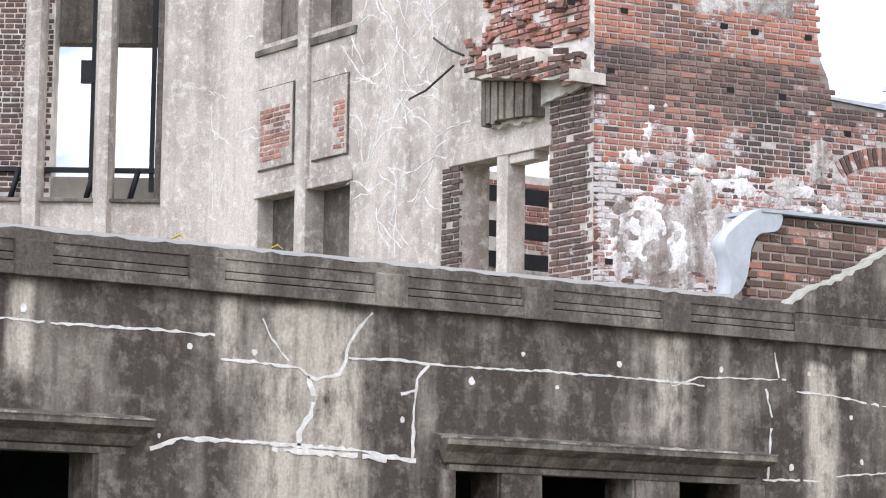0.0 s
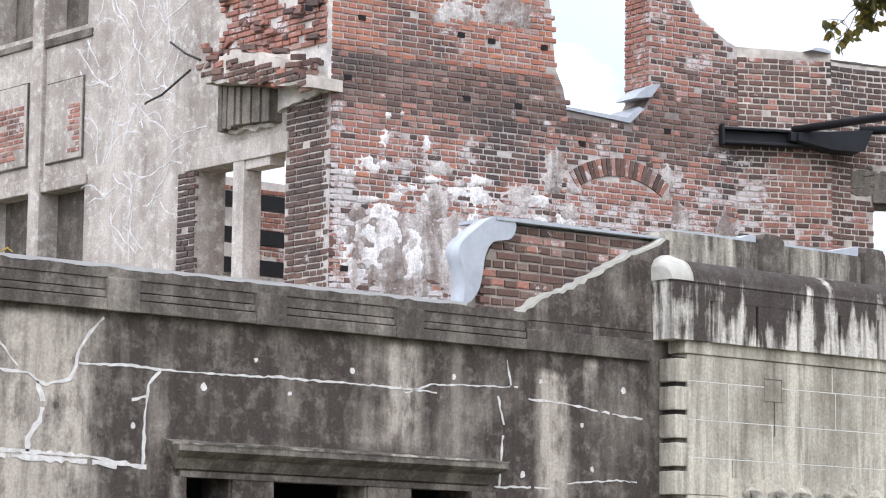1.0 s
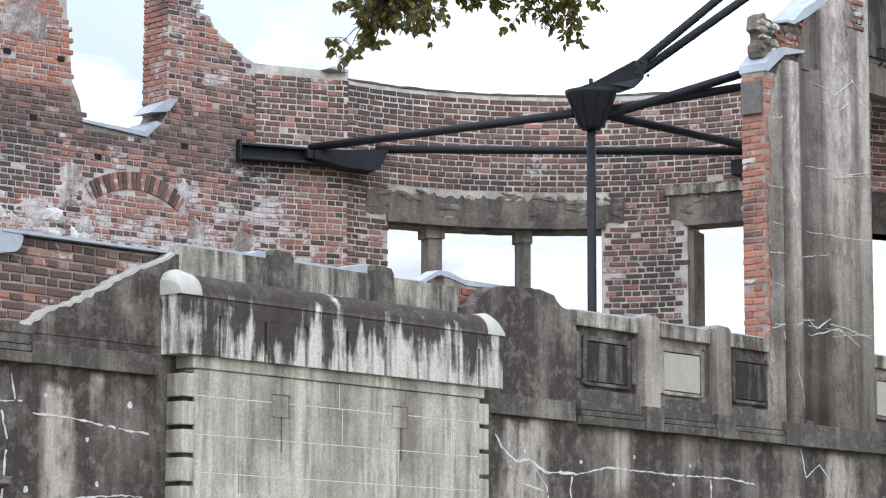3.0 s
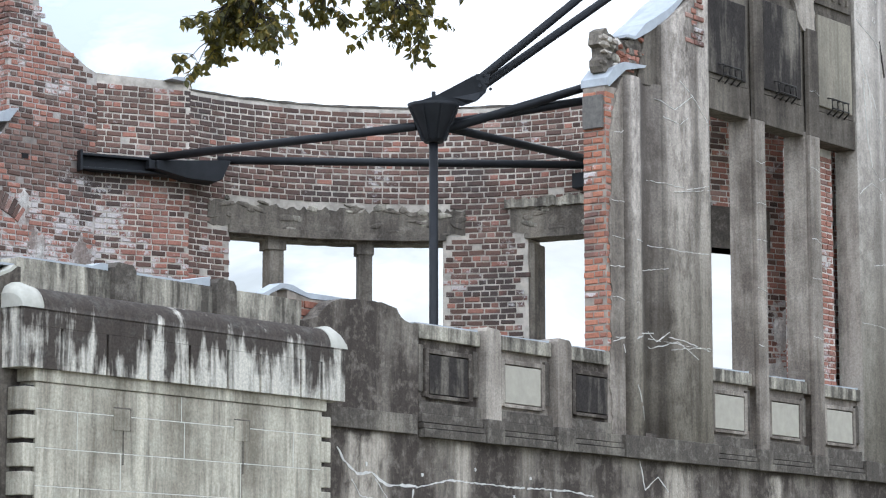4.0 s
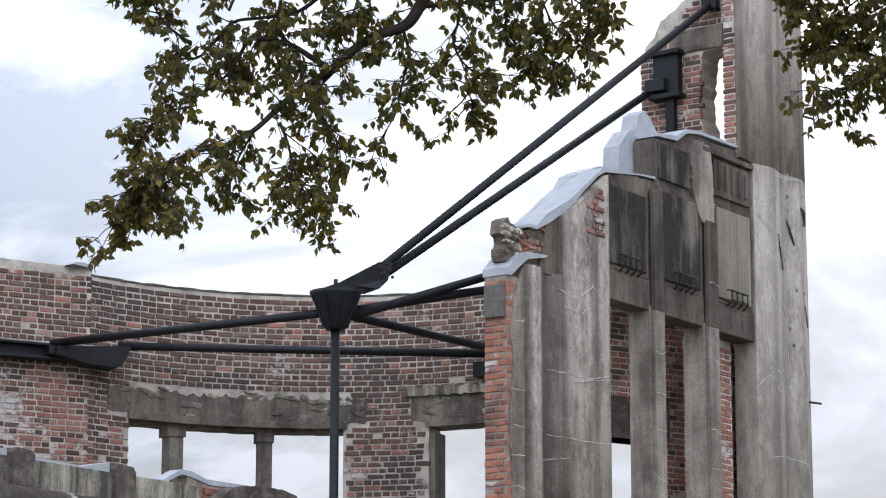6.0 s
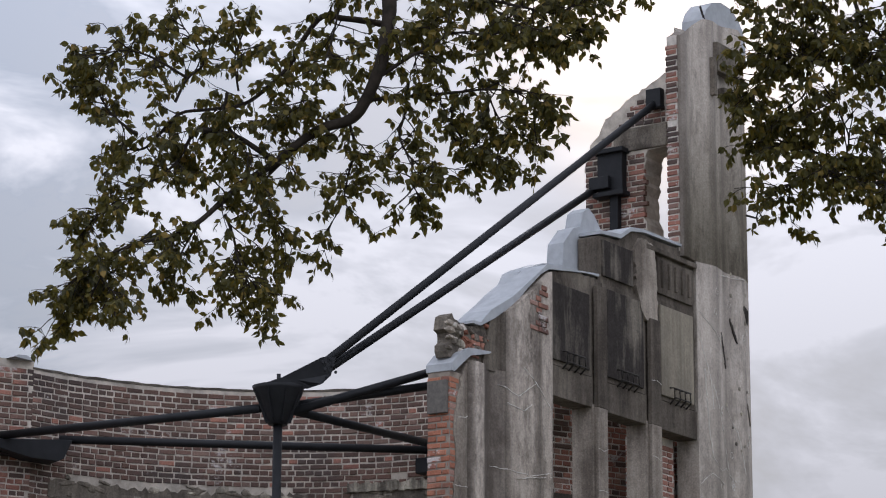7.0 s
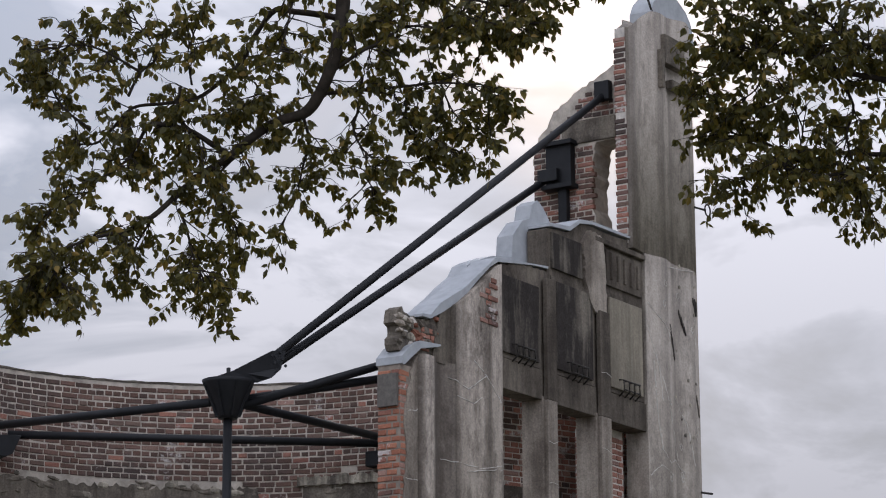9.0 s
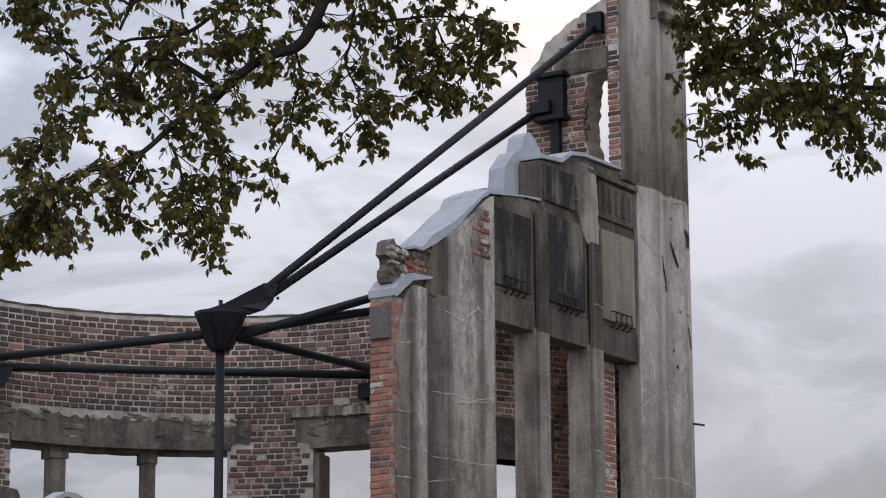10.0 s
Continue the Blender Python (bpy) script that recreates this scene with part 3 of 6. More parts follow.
for xs in ((1.474, 1.508, 1.58, 1.66, 1.71), (5.26, 5.31, 5.39, 5.462, 5.496)):
    bm = bmesh.new()
    rings = []
    for i, x in enumerate(xs):
        e = min(x - 1.475, 5.495 - x)
        k = 0.60 + 0.35 * min(max(e, 0) / 0.035, 1) + 0.17 * min(max(e - 0.035, 0) / 0.07, 1) - 0.12 * min(max(e - 0.105, 0) / 0.12, 1)
        rings.append([bm.verts.new((x, -0.10 - 0.330 * math.cos(a * math.pi / 16), 4.302 + 0.190 * k * math.sin(a * math.pi / 16))) for a in range(9)] + [bm.verts.new((x, -0.004, 4.302 + 0.190 * k)), bm.verts.new((x, -0.004, 4.302))])
    for r, q in zip(rings, rings[1:]):
        for i in range(10):
            f = bm.faces.new((r[i], q[i], q[i + 1], r[i + 1]))
            f.smooth = i < 8
    bm.faces.new(rings[0]), bm.faces.new(rings[-1][::-1])
    bmesh.ops.recalc_face_normals(bm, faces=bm.faces)
    part("hood_end", bm, COPING_NEW, portal, "pale repaired rounded end")

# the block stands only a hand's length before the wall
for ob in portal.children:
    ob.data.transform(Matrix(((1.006, 0, 0, 0.17), (0, 0.57, 0, 0), (0, 0, 1, 0.012), (0, 0, 0, 1))))

# low parapet behind the hood
box_part("parapet", (1.84, 5.34, 0.0, 0.28, 3.9, 4.74), COPING, portal)
for x in (3.02, 4.28):
    bm = bmesh.new()
    bm_prism(bm, [(x - 0.13, 4.50), (x + 0.13, 4.50), (x + 0.125, 4.76), (x + 0.09, 4.805), (x - 0.09, 4.815), (x - 0.13, 4.77)], -0.05, 0.30)
    part("cap_block", bm, BAND, portal, "dark stone cap block")

# ---- parapet bays with framed panels ----
def panel_bay(x0, x1, pale, parent):
    """A parapet bay between two pilasters: body, recessed field, framed panel, coping."""
    box_part("bay_wall", (x0, x1, 0.05, 0.26, 3.85, 4.56), FACADE if not pale else PIER, parent)
    box_part("bay_foot", (x0, x1, -0.01, 0.05, 3.85, 3.96), BAND, parent, bevel=0.005)
    m = (x0 + x1) / 2
    w = 0.315
    for a, b, c, d in ((m - w - 0.06, m - w, 4.01, 4.47), (m + w, m + w + 0.06, 4.01, 4.47), (m - w, m + w, 4.425, 4.47), (m - w, m + w, 4.0, 4.035)):
        box_part("panel_frame", (a, b, 0.005, 0.055, c, d), FACADE if not pale else PIER, parent, bevel=0.006)
    box_part("panel", (m - w + 0.012, m + w - 0.012, 0.012, 0.055, 4.045, 4.415), PANEL_PALE if pale else PANEL_DARK, parent, "plain cement panel", bevel=0.006)
    for k, sx in ((0, x0), (1, x1)):
        a = sx + 0.02 if k == 0 else sx - 0.09
        box_part("side_frame", (a, a + 0.07, 0.015, 0.055, 4.06, 4.50), BAND, parent, bevel=0.006)
    box_part("coping", (x0, x1, -0.005, 0.28, 4.555, 4.695), COPING, parent, "pale streaked cement coping", bevel=0.012)


bays = thing("wall_parapet", None, FACADE, "cement parapet with framed square panels and pilasters", "wall", kind="structure")
for x0, x1, pale in ((7.06, 8.04, False), (8.30, 9.25, True), (9.52, 10.5, False), (12.24, 13.16, True), (13.43, 14.40, True), (14.69, 15.66, True)):
    panel_bay(x0, x1, pale, bays)
for x in (8.17, 9.385):
    bm = bmesh.new()
    bm_prism(bm, [(x - 0.125, 3.85), (x + 0.125, 3.85), (x + 0.12, 4.70), (x + 0.08, 4.735), (x - 0.10, 4.745), (x - 0.125, 4.71)], -0.07, 0.28)
    part("pilaster", bm, PIER, bays, "grey cement pilaster")

# ---- great pier, windows and tower of the front ----
RUBBLE_RED = plain("broken red brick", (0.20, 0.088, 0.060), 0.95, 0, 0.5, 14, 0.006, 0.1)

pier = thing("pier", None, PIER, "tall fluted cement pier with its brick core laid bare", "pier", kind="structure")
top_line = [(10.27, 7.18), (10.38, 7.42), (10.50, 7.60), (10.66, 7.70), (10.80, 7.74), (10.95, 7.60), (11.2, 8.05), (12.26, 8.05)]


def pier_top(x, y):
    for (a, za), (b, zb) in zip(top_line, top_line[1:]):
        if x <= b:
            return za + (zb - za) * max(0.0, (x - a) / (b - a)) - (0.0 if y < 0.2 else 0.0)
    return top_line[-1][1]


def strip(parent, pts, z0, top, material, label=""):
    """An upright strip of a pier: its front follows pts (x, y)."""
    bm = bmesh.new()
    bm_plan(bm, list(pts) + [(pts[-1][0], 0.27), (pts[0][0], 0.27)], z0, top)
    for f in bm.faces:
        f.smooth = len(f.verts) == 4 and max(v.co.y for v in f.verts) < 0.2
    return part("shaft", bm, material, parent, label)


def arc_pts(x0, x1, y0, bulge, n=10):
    return [(x0 + (x1 - x0) * i / n, y0 - bulge * math.sin(math.pi * i / n)) for i in range(n + 1)]


low_top = lambda x, y: min(7.66, pier_top(x, y))
bm = bmesh.new()
bm_prism(bm, [(10.58, 3.84), (10.58, 7.64)] + ragged([(10.58, 7.64), (10.50, 7.55), (10.42, 7.30), (10.33, 7.0), (10.37, 6.6), (10.30, 6.0), (10.34, 5.2), (10.30, 4.5), (10.33, 3.84)], 0.06, 0.022)[1:], -0.014, 0.10)
part("broken_render", bm, PIER, pier, "ragged edge of the cement render")
strip(pier, [(10.58, -0.012), (10.60, -0.05), (10.63, -0.072), (10.70, -0.086), (10.79, -0.080), (10.86, -0.058), (10.94, -0.015), (11.02, 0.018), (11.09, 0.026), (11.17, 0.012), (11.24, -0.024), (11.281, -0.055)], 3.84, low_top, PIER_FRONT, "rounded arris and concave flute darkened in colour")
up_line = [(11.28, 8.32), (11.50, 8.41), (11.66, 8.51), (11.80, 8.64), (11.92, 8.74), (12.05, 8.86), (12.26, 8.97)]


def shoulder_top(x, y):
    for (a, za), (c, zc) in zip(up_line, up_line[1:]):
        if x <= c:
            return za + (zc - za) * max(0.0, (x - a) / (c - a))
    return 8.97


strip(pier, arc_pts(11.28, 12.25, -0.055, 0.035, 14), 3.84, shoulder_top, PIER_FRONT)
bm = bmesh.new()
bm_box(bm, 10.272, 10.60, 0.004, 0.28, 3.9, 7.50)
core_brick = part("brick_core", bm, MORTAR_BROWN, pier, "bare red brick core")

bm = bmesh.new()
outline = ragged([(10.92, 7.66), (10.98, 7.92), (11.06, 8.22), (11.20, 8.31), (11.50, 8.42), (11.66, 8.52), (11.80, 8.66), (11.92, 8.76), (12.05, 8.88), (12.20, 8.96), (12.58, 9.05), (13.10, 9.10), (13.38, 9.12)], 0.05, 0.018)
bm_prism(bm, [(13.38, 7.60), (13.38, 9.10)] + outline[::-1][1:] + [(10.95, 7.64), (12.24, 7.64), (12.24, 7.60)], 0.01, 0.27)
part("upper_wall", bm, UPPER_DIM, pier, "broken upper wall with a stepped top")
bm = bmesh.new()
rough = ragged([(10.30, 7.66), (10.26, 7.78), (10.33, 7.86), (10.25, 7.96), (10.28, 8.10), (10.36, 8.13), (10.52, 8.06), (10.85, 8.08), (11.05, 8.18), (11.12, 8.2)], 0.05, 0.025)
bm_prism(bm, [(11.12, 7.60)] + rough[::-1], 0.04, 0.20)
part("rubble_core", bm, LINTEL, pier, "rough broken rubble core")
rub = random.Random(31)
for k in range(34):
    bm = bmesh.new()
    bmesh.ops.create_icosphere(bm, subdivisions=1, radius=1.0)
    cx = rub.uniform(10.30, 11.06)
    cz = rub.uniform(7.72, 8.04 if cx < 10.85 else 8.12)
    sx, sy, sz = rub.uniform(0.05, 0.11), rub.uniform(0.03, 0.06), rub.uniform(0.03, 0.07)
    for v in bm.verts:
        j = rub.uniform(0.75, 1.2)
        v.co = Vector((cx + v.co.x * sx * j, 0.045 + v.co.y * sy * j, cz + v.co.z * sz * j))
    part("stone", bm, (LINTEL, COPING, PIER, MORTAR)[k % 4] if cx < 10.6 else (RUBBLE_RED if k % 2 else LINTEL), pier)
bm = bmesh.new()
bm_prism(bm, [(13.36, 7.60), (15.68, 7.60)] + [(15.68, 9.90)] + ragged([(15.68, 9.90), (14.82, 9.87), (14.40, 9.88), (14.20, 9.88), (14.02, 9.80), (13.86, 9.69), (13.62, 9.66), (13.40, 9.64)], 0.08, 0.008)[1:] + [(13.36, 9.62)], 0.012, 0.27)
part("upper_wall", bm, UPPER_DIM, pier)

# window mullions, lintels, framed panels above
for x0, x1 in ((13.17, 13.42), (14.41, 14.68)):
    box_part("mullion", (x0, x1, -0.02, 0.26, 4.55, 7.62), PIER, pier, "slender cement mullion", bevel=0.012)
    box_part("mullion_face", (x0 + 0.035, x1, -0.075, -0.018, 3.85, 7.58), PIER, pier, bevel=0.01)
    # same mullion, its upper end in the dimmed cement
    box_part("mullion_face", (x0 + 0.035, x1, -0.075, -0.018, 7.581, 9.0 if x0 < 14 else 8.85), UPPER_DIM, pier, "upper end of the mullion, painted dim", bevel=0.01)
for i, x0, x1, zt in ((0, 12.24, 13.20, 8.93), (1, 13.43, 14.44, 9.08), (2, 14.70, 15.66, 9.14)):
    box_part("lintel", (x0, x1, -0.012, 0.25, 7.575, 7.92), UPPER_DIM, pier, bevel=0.008)
    box_part("field", (x0 + 0.0, x1 - 0.02, -0.004, 0.02, 7.93, zt), UPPER_DIM, pier)
    box_part("tall_panel", (x0 + 0.02 + 0.04 * (i > 0), x1 - 0.10, -0.034, 0.02, 7.985, zt - 0.06), (PANEL_DARK, PANEL_DARK, PANEL_BEIGE)[i], pier, "tall soot-streaked cement panel" if i < 2 else "tall grey cement panel", bevel=0.008)
    # iron bracket under the panel
    m = (x0 + x1) / 2 - 0.02
    bm = bmesh.new()
    for k in range(4):
        xx = m - 0.20 + k * 0.13
        bm_tube(bm, [(xx, -0.03, 8.10), (xx, -0.095, 8.09), (xx, -0.10, 7.96), (xx, -0.03, 7.90)], 0.011, 5)
    bm_tube(bm, [(m - 0.21, -0.097, 8.085), (m + 0.20, -0.097, 8.085)], 0.011, 5)
    bm_tube(bm, [(m - 0.21, -0.099, 7.975), (m + 0.20, -0.099, 7.975)], 0.009, 5)
    part("iron_bracket", bm, IRON, pier, "small black iron grille")
box_part("top_panel", (13.44, 14.14, -0.02, 0.02, 9.17, 9.60), PANEL_DARK, pier, bevel=0.006)
box_part("top_panel", (14.72, 15.60, -0.02, 0.02, 9.22, 9.66), UPPER_DIM, pier, bevel=0.006)
for k in range(5):
    xx = 14.80 + k * 0.165
    box_part("drip", (xx, xx + 0.035, -0.05, -0.015, 9.30, 9.63 - 0.01 * k), UPPER_DIM, pier, bevel=0.005)
box_part("top_ledge", (14.42, 15.66, -0.05, 0.28, 9.70, 9.76), UPPER_DIM, pier, bevel=0.01)
bm = bmesh.new()
bm_prism(bm, ragged([(14.14, 9.62), (14.16, 9.20), (14.26, 8.95), (14.40, 8.82)], 0.05, 0.02) + ragged([(14.68, 8.82), (14.66, 9.3), (14.60, 9.76), (14.3, 9.80)], 0.06, 0.02), -0.045, 0.02)
part("broken_render", bm, PIER, pier, "pale broken render")

tower = thing("tower", None, PIER, "high cement tower pier with a bared brick side", "tower", kind="structure")
def wave(x0, x1, y0, crests, n=28):
    """A pier front with rounded ribs and shallow hollows between them."""
    out = []
    for i in range(n + 1):
        k = i / n
        out.append((x0 + (x1 - x0) * k, y0 - 0.055 * math.sin(math.pi * k) ** 0.5 - 0.030 * math.cos(2 * math.pi * crests * k)))
    return out


def tower_face(x):
    """Front of the tower shaft."""
    k = min(max((x - 15.33) / 1.79, 0.0), 1.0)
    return -0.02 - 0.055 * max(0.0, math.sin(math.pi * k)) ** 0.5 - 0.030 * math.cos(5 * math.pi * k)


strip(tower, [(15.66 + 1.46 * k / 32, tower_face(15.66 + 1.46 * k / 32)) for k in range(33)], 3.84, 9.80, TOWER_FRONT)
up_top = lambda x, y: 12.62 + 0.36 * min(1, (x - 15.33) / 0.55) + 0.10 * min(1, max(0, (x - 15.9) / 0.9))
bm = bmesh.new()
bm_plan(bm, wave(15.33, 17.12, -0.02, 2.5, 40) + [(17.12, 0.27), (15.75, 0.27), (15.55, 0.13), (15.33, 0.13)], 9.80, up_top)
for f in bm.faces:
    f.smooth = len(f.verts) == 4 and max(v.co.y for v in f.verts) < 0.1
part("shaft", bm, TOWER_FRONT, tower, "fluted upper shaft")
bm = bmesh.new()
bm_prism(bm, [(15.98, 12.7), (17.12, 12.7), (17.12, 12.98), (17.06, 13.14), (16.93, 13.27), (16.72, 13.36), (16.45, 13.37), (16.22, 13.30), (16.06, 13.16), (15.98, 13.02)], -0.03, 0.28)
part("crown", bm, ZINC, tower, "rounded zinc cap")
for x0, x1, z0, z1 in ((15.99, 16.06, 12.0, 12.5), (16.25, 16.9, 12.05, 12.16), (16.08, 16.6, 12.34, 12.72)):
    box_part("label_block", (x0, x1, -0.17, -0.06, z0, z1), LINTEL, tower, bevel=0.01)
box_part("brick_side", (15.31, 15.36, 0.0, 0.135, 9.86, 12.62), MORTAR, tower, "bared brick side")
for z, x in ((10.66, 17.10), (7.0, 17.08), (4.05, 17.06)):
    bm = bmesh.new()
    bm_tube(bm, [(x - 0.14, -0.07, z), (x + 0.10, -0.10, z + 0.01)], 0.014, 6)
    part("iron_stub", bm, IRON, tower, "rusty iron stub")
bm = bmesh.new()
bm_tube(bm, [(17.26 + 0.075 * math.cos(a / 12 * 6.283), -0.10, 10.68 + 0.075 * math.sin(a / 12 * 6.283)) for a in range(13)], 0.011, 6, False)
part("iron_ring", bm, IRON, tower, "rusty iron ring")
bm = bmesh.new()
bm_tube(bm, [(15.86, -0.05, 13.14), (16.02, -0.02, 13.02), (16.25, 0.0, 12.96)], 0.014, 6)
part("bent_bar", bm, IRON, tower, "bent rusty bar")
scar_rng = random.Random(17)
for x0, z0, x1, z1, w2 in ((16.18, 8.98, 16.36, 8.56, 0.02), (16.48, 9.22, 16.62, 8.92, 0.022), (16.80, 9.42, 16.98, 9.32, 0.05), (16.84, 9.36, 16.95, 9.24, 0.03), (16.2, 4.9, 16.24, 4.5, 0.03), (16.85, 8.2, 17.0, 7.95, 0.02)):
    bm = bmesh.new()
    for j in range(18):
        t0 = j / 18
        x, z = x0 + (x1 - x0) * t0 + scar_rng.uniform(-0.012, 0.012), z0 + (z1 - z0) * t0
        r = w2 * scar_rng.uniform(0.25, 0.75) * math.sin(math.pi * (0.1 + 0.85 * t0))
        y = tower_face(x) - 0.008
        bm_box(bm, x - r, x + r, y - 0.0004 * j, 0.05, z - r * 1.6 - 0.008, z + r * 1.2 + 0.008)
    part("scar", bm, PANEL_DARK, tower, "dark blast scar")
for k in range(16):
    x, z = scar_rng.uniform(16.3, 17.0), scar_rng.uniform(7.2, 9.9)
    y = tower_face(x)
    bm = bmesh.new()
    r = scar_rng.uniform(0.018, 0.03)
    bm_tube(bm, [(x, y + 0.03, z), (x, y - 0.006, z)], [r, r * 0.85], 9)
    part("patched_hole", bm, COPING, tower, "small patched hole")
# side wall of the tower seen past its edge
box_part("side_wall", (16.80, 17.06, 0.28, 0.75, 0.0, 12.2), TOWER_FRONT, tower)

# ---- inner brick cross wall behind the tower, where the long struts end ----
K = Matrix.Translation((15.62, 1.50, 0)) @ pose(0, 0, 0, 0, 0, -90)
bm = bmesh.new()
outl = ragged([(0.0, 10.9), (0.0, 11.35), (0.12, 11.55), (0.20, 11.60), (0.30, 11.80), (0.55, 11.95), (0.60, 12.0), (0.95, 12.15), (1.20, 12.28)], 0.06, 0.02)
bm_prism(bm, [(0.0, 0.0), (0.88, 0.0), (0.88, 10.3)] + ragged([(0.88, 10.3), (0.82, 10.6), (0.86, 11.0), (0.90, 11.3)], 0.07, 0.03)[1:] + [(1.20, 11.32), (1.20, 12.28)] + outl[::-1][1:], 0.0, 0.42)
cross = thing("wall_cross", bm, MORTAR_DARK, "ruined brown brick cross wall behind the tower", "wall", kind="structure", at=K)
bm = bmesh.new()
bm_box(bm, 0.42, 1.19, -0.03, 0.30, 11.32, 11.62, 0.02)
part("lintel", bm, LINTEL, cross)

# ---- long back wall ----
EDIR = Vector((6.6, -0.9, 0)).normalized()
EANG = math.degrees(math.atan2(EDIR.y, EDIR.x))
E_AT = pose(3.6, 6.7, 0, 0, 0, EANG)


def back_top(s):
    pts = [(-0.02, 9.6), (2.69, 9.6), (2.71, 8.36), (2.80, 7.60), (2.90, 7.40), (2.95, 7.16), (3.78, 7.10), (3.98, 7.28), (4.06, 7.40), (4.07, 8.95), (4.45, 8.95), (4.50, 8.62), (4.64, 8.60), (4.72, 8.45), (4.98, 8.30), (5.15, 8.20), (5.32, 8.14), (6.66, 8.13)]
    for (a, za), (b, zb) in zip(pts, pts[1:]):
        if s <= b:
            return za + (zb - za) * max(0.0, (s - a) / (b - a))
    return 8.13


bm = bmesh.new()
line = [(-0.02, 9.6), (2.69, 9.6), (2.71, 8.36), (2.80, 7.60), (2.90, 7.40), (2.95, 7.16), (3.78, 7.10), (3.98, 7.28), (4.06, 7.40), (4.07, 8.95), (4.45, 8.95), (4.50, 8.62), (4.64, 8.60), (4.72, 8.45), (4.98, 8.30), (5.15, 8.20), (5.32, 8.14), (6.30, 8.13)]
bm_prism(bm, [(-0.02, 0.0), (6.30, 0.0)] + line[::-1], 0.0, 0.45)
back = thing("wall_back", bm, MORTAR_BACK, "long soot-stained red brick wall with lime patches", "wall", kind="structure", at=E_AT)
LINK_ANG = -19.0
LINK = Matrix.Translation((5.30, 0, 0)) @ pose(0, 0, 0, 0, 0, LINK_ANG)
bm = bmesh.new()
bm_prism(bm, [(0.0, 0.0), (1.14, 0.0), (1.14, 8.13), (0.0, 8.15)], 0.0, 0.3)
bm.transform(LINK)
link = part("corner_wall", bm, MORTAR_DARK, back, "brick corner running into the curved wall")

# ---- curved wall ----
CX, CY, RAD = 9.5, 1.9, 3.6


def ring(bm, a0, a1, z0, z1, r0=RAD, r1=RAD + 0.42, step=3.0, rough=0.0, seed=1):
    """One curved beam or stretch of wall; rough: how far its upper and lower edges wander."""
    n = max(1, int(abs(a1 - a0) / step))
    r = random.Random(seed)
    loops = []
    for i in range(n + 1):
        a = radians(a0 + (a1 - a0) * i / n)
        c, q = math.cos(a), math.sin(a)
        lo, hi = z0 + r.uniform(-rough, rough) * 0.5, z1 + r.uniform(-rough, rough)
        loops.append([bm.verts.new((CX + rad * c, CY + rad * q, z)) for rad, z in ((r0, lo), (r1, lo), (r1, hi), (r0, hi))])
    for u1, u2 in zip(loops, loops[1:]):
        for k in range(4):
            bm.faces.new((u1[k], u2[k], u2[(k + 1) % 4], u1[(k + 1) % 4]))
    bm.faces.new(loops[0]), bm.faces.new(loops[-1][::-1])


def ring_part(name, spans, material, parent, label=""):
    for span in spans:
        bm = bmesh.new()
        ring(bm, *span)
        part(name, bm, material, parent, label)


curved = thing("wall_curved", None, MORTAR_DARK, "curved brown brick wall with wide open windows", "wall", kind="structure")
ring_part("wall_head", [(84.3, -3, 6.62, 8.05)], MORTAR_DARK, curved)
ring_part("wall_pier", [(84.3, 74.7, 0.0, 6.618), (32.5, 16.0, 0.0, 6.618)], MORTAR_DARK, curved)
ring_part("wall_breast", [(74.7, 32.5, 0.0, 4.5), (16.0, -3, 0.0, 4.5)], MORTAR_DARK, curved)
ring_part("wall_cap", [(84.3, -3, 8.05, 8.075, RAD - 0.01, RAD + 0.44, 2.0, 0.007, 4)], BAND, curved, "rough cement capping")
ring_part("lintel", [(79.6, 28.2, 6.53, 6.81, RAD - 0.012, RAD + 0.40, 0.7, 0.035, 6), (19.5, -3, 6.53, 6.84, RAD - 0.012, RAD + 0.40, 0.8, 0.03, 7)], LINTEL, curved, "long stained concrete lintel with a broken face")
ring_part("lintel_lip", [(75.0, 31.8, 6.455, 6.545, RAD - 0.045, RAD + 0.36, 1.5, 0.006, 8), (16.6, -3, 6.455, 6.545, RAD - 0.045, RAD + 0.36, 1.5, 0.006, 9)], LINTEL, curved, "paler moulded lintel edge")
ring_part("lintel_ledge", [(20.5, -3, 6.82, 6.93, RAD - 0.055, RAD + 0.40, 0.8, 0.022, 10)], COPING, curved, "pale broken ledge")
ring_part("window_soffit", [(74.7, 32.5, 6.425, 6.46, RAD + 0.06, RAD + 0.36, 1.5, 0.008, 12)], LINTEL, curved)
lump_rng = random.Random(23)
for k in range(46):
    a, z = (lump_rng.uniform(29, 79) if k < 32 else lump_rng.uniform(-2, 20)), lump_rng.choice([lump_rng.uniform(6.74, 6.86), lump_rng.uniform(6.52, 6.8)])
    bm = bmesh.new()
    bmesh.ops.create_icosphere(bm, subdivisions=1, radius=1.0)
    w, h = lump_rng.uniform(0.05, 0.17), lump_rng.uniform(0.02, 0.06)
    for v in bm.verts:
        j = lump_rng.uniform(0.7, 1.25)
        v.co = Vector((v.co.x * w * j, v.co.y * 0.022, v.co.z * h * j))
    bm.transform(Matrix.Translation((CX + (RAD - 0.008) * math.cos(radians(a)), CY + (RAD - 0.008) * math.sin(radians(a)), z)) @ pose(0, 0, 0, 0, lump_rng.uniform(-14, 14), a - 90))
    part("broken_face", bm, LINTEL if k % 3 else COPING, curved)
ring_part("mullion", [(65.4, 62.6, 4.5, 6.45, RAD + 0.08, RAD + 0.28), (48.2, 45.7, 4.5, 6.45, RAD + 0.08, RAD + 0.28)], LINTEL, curved, "stained concrete mullion")
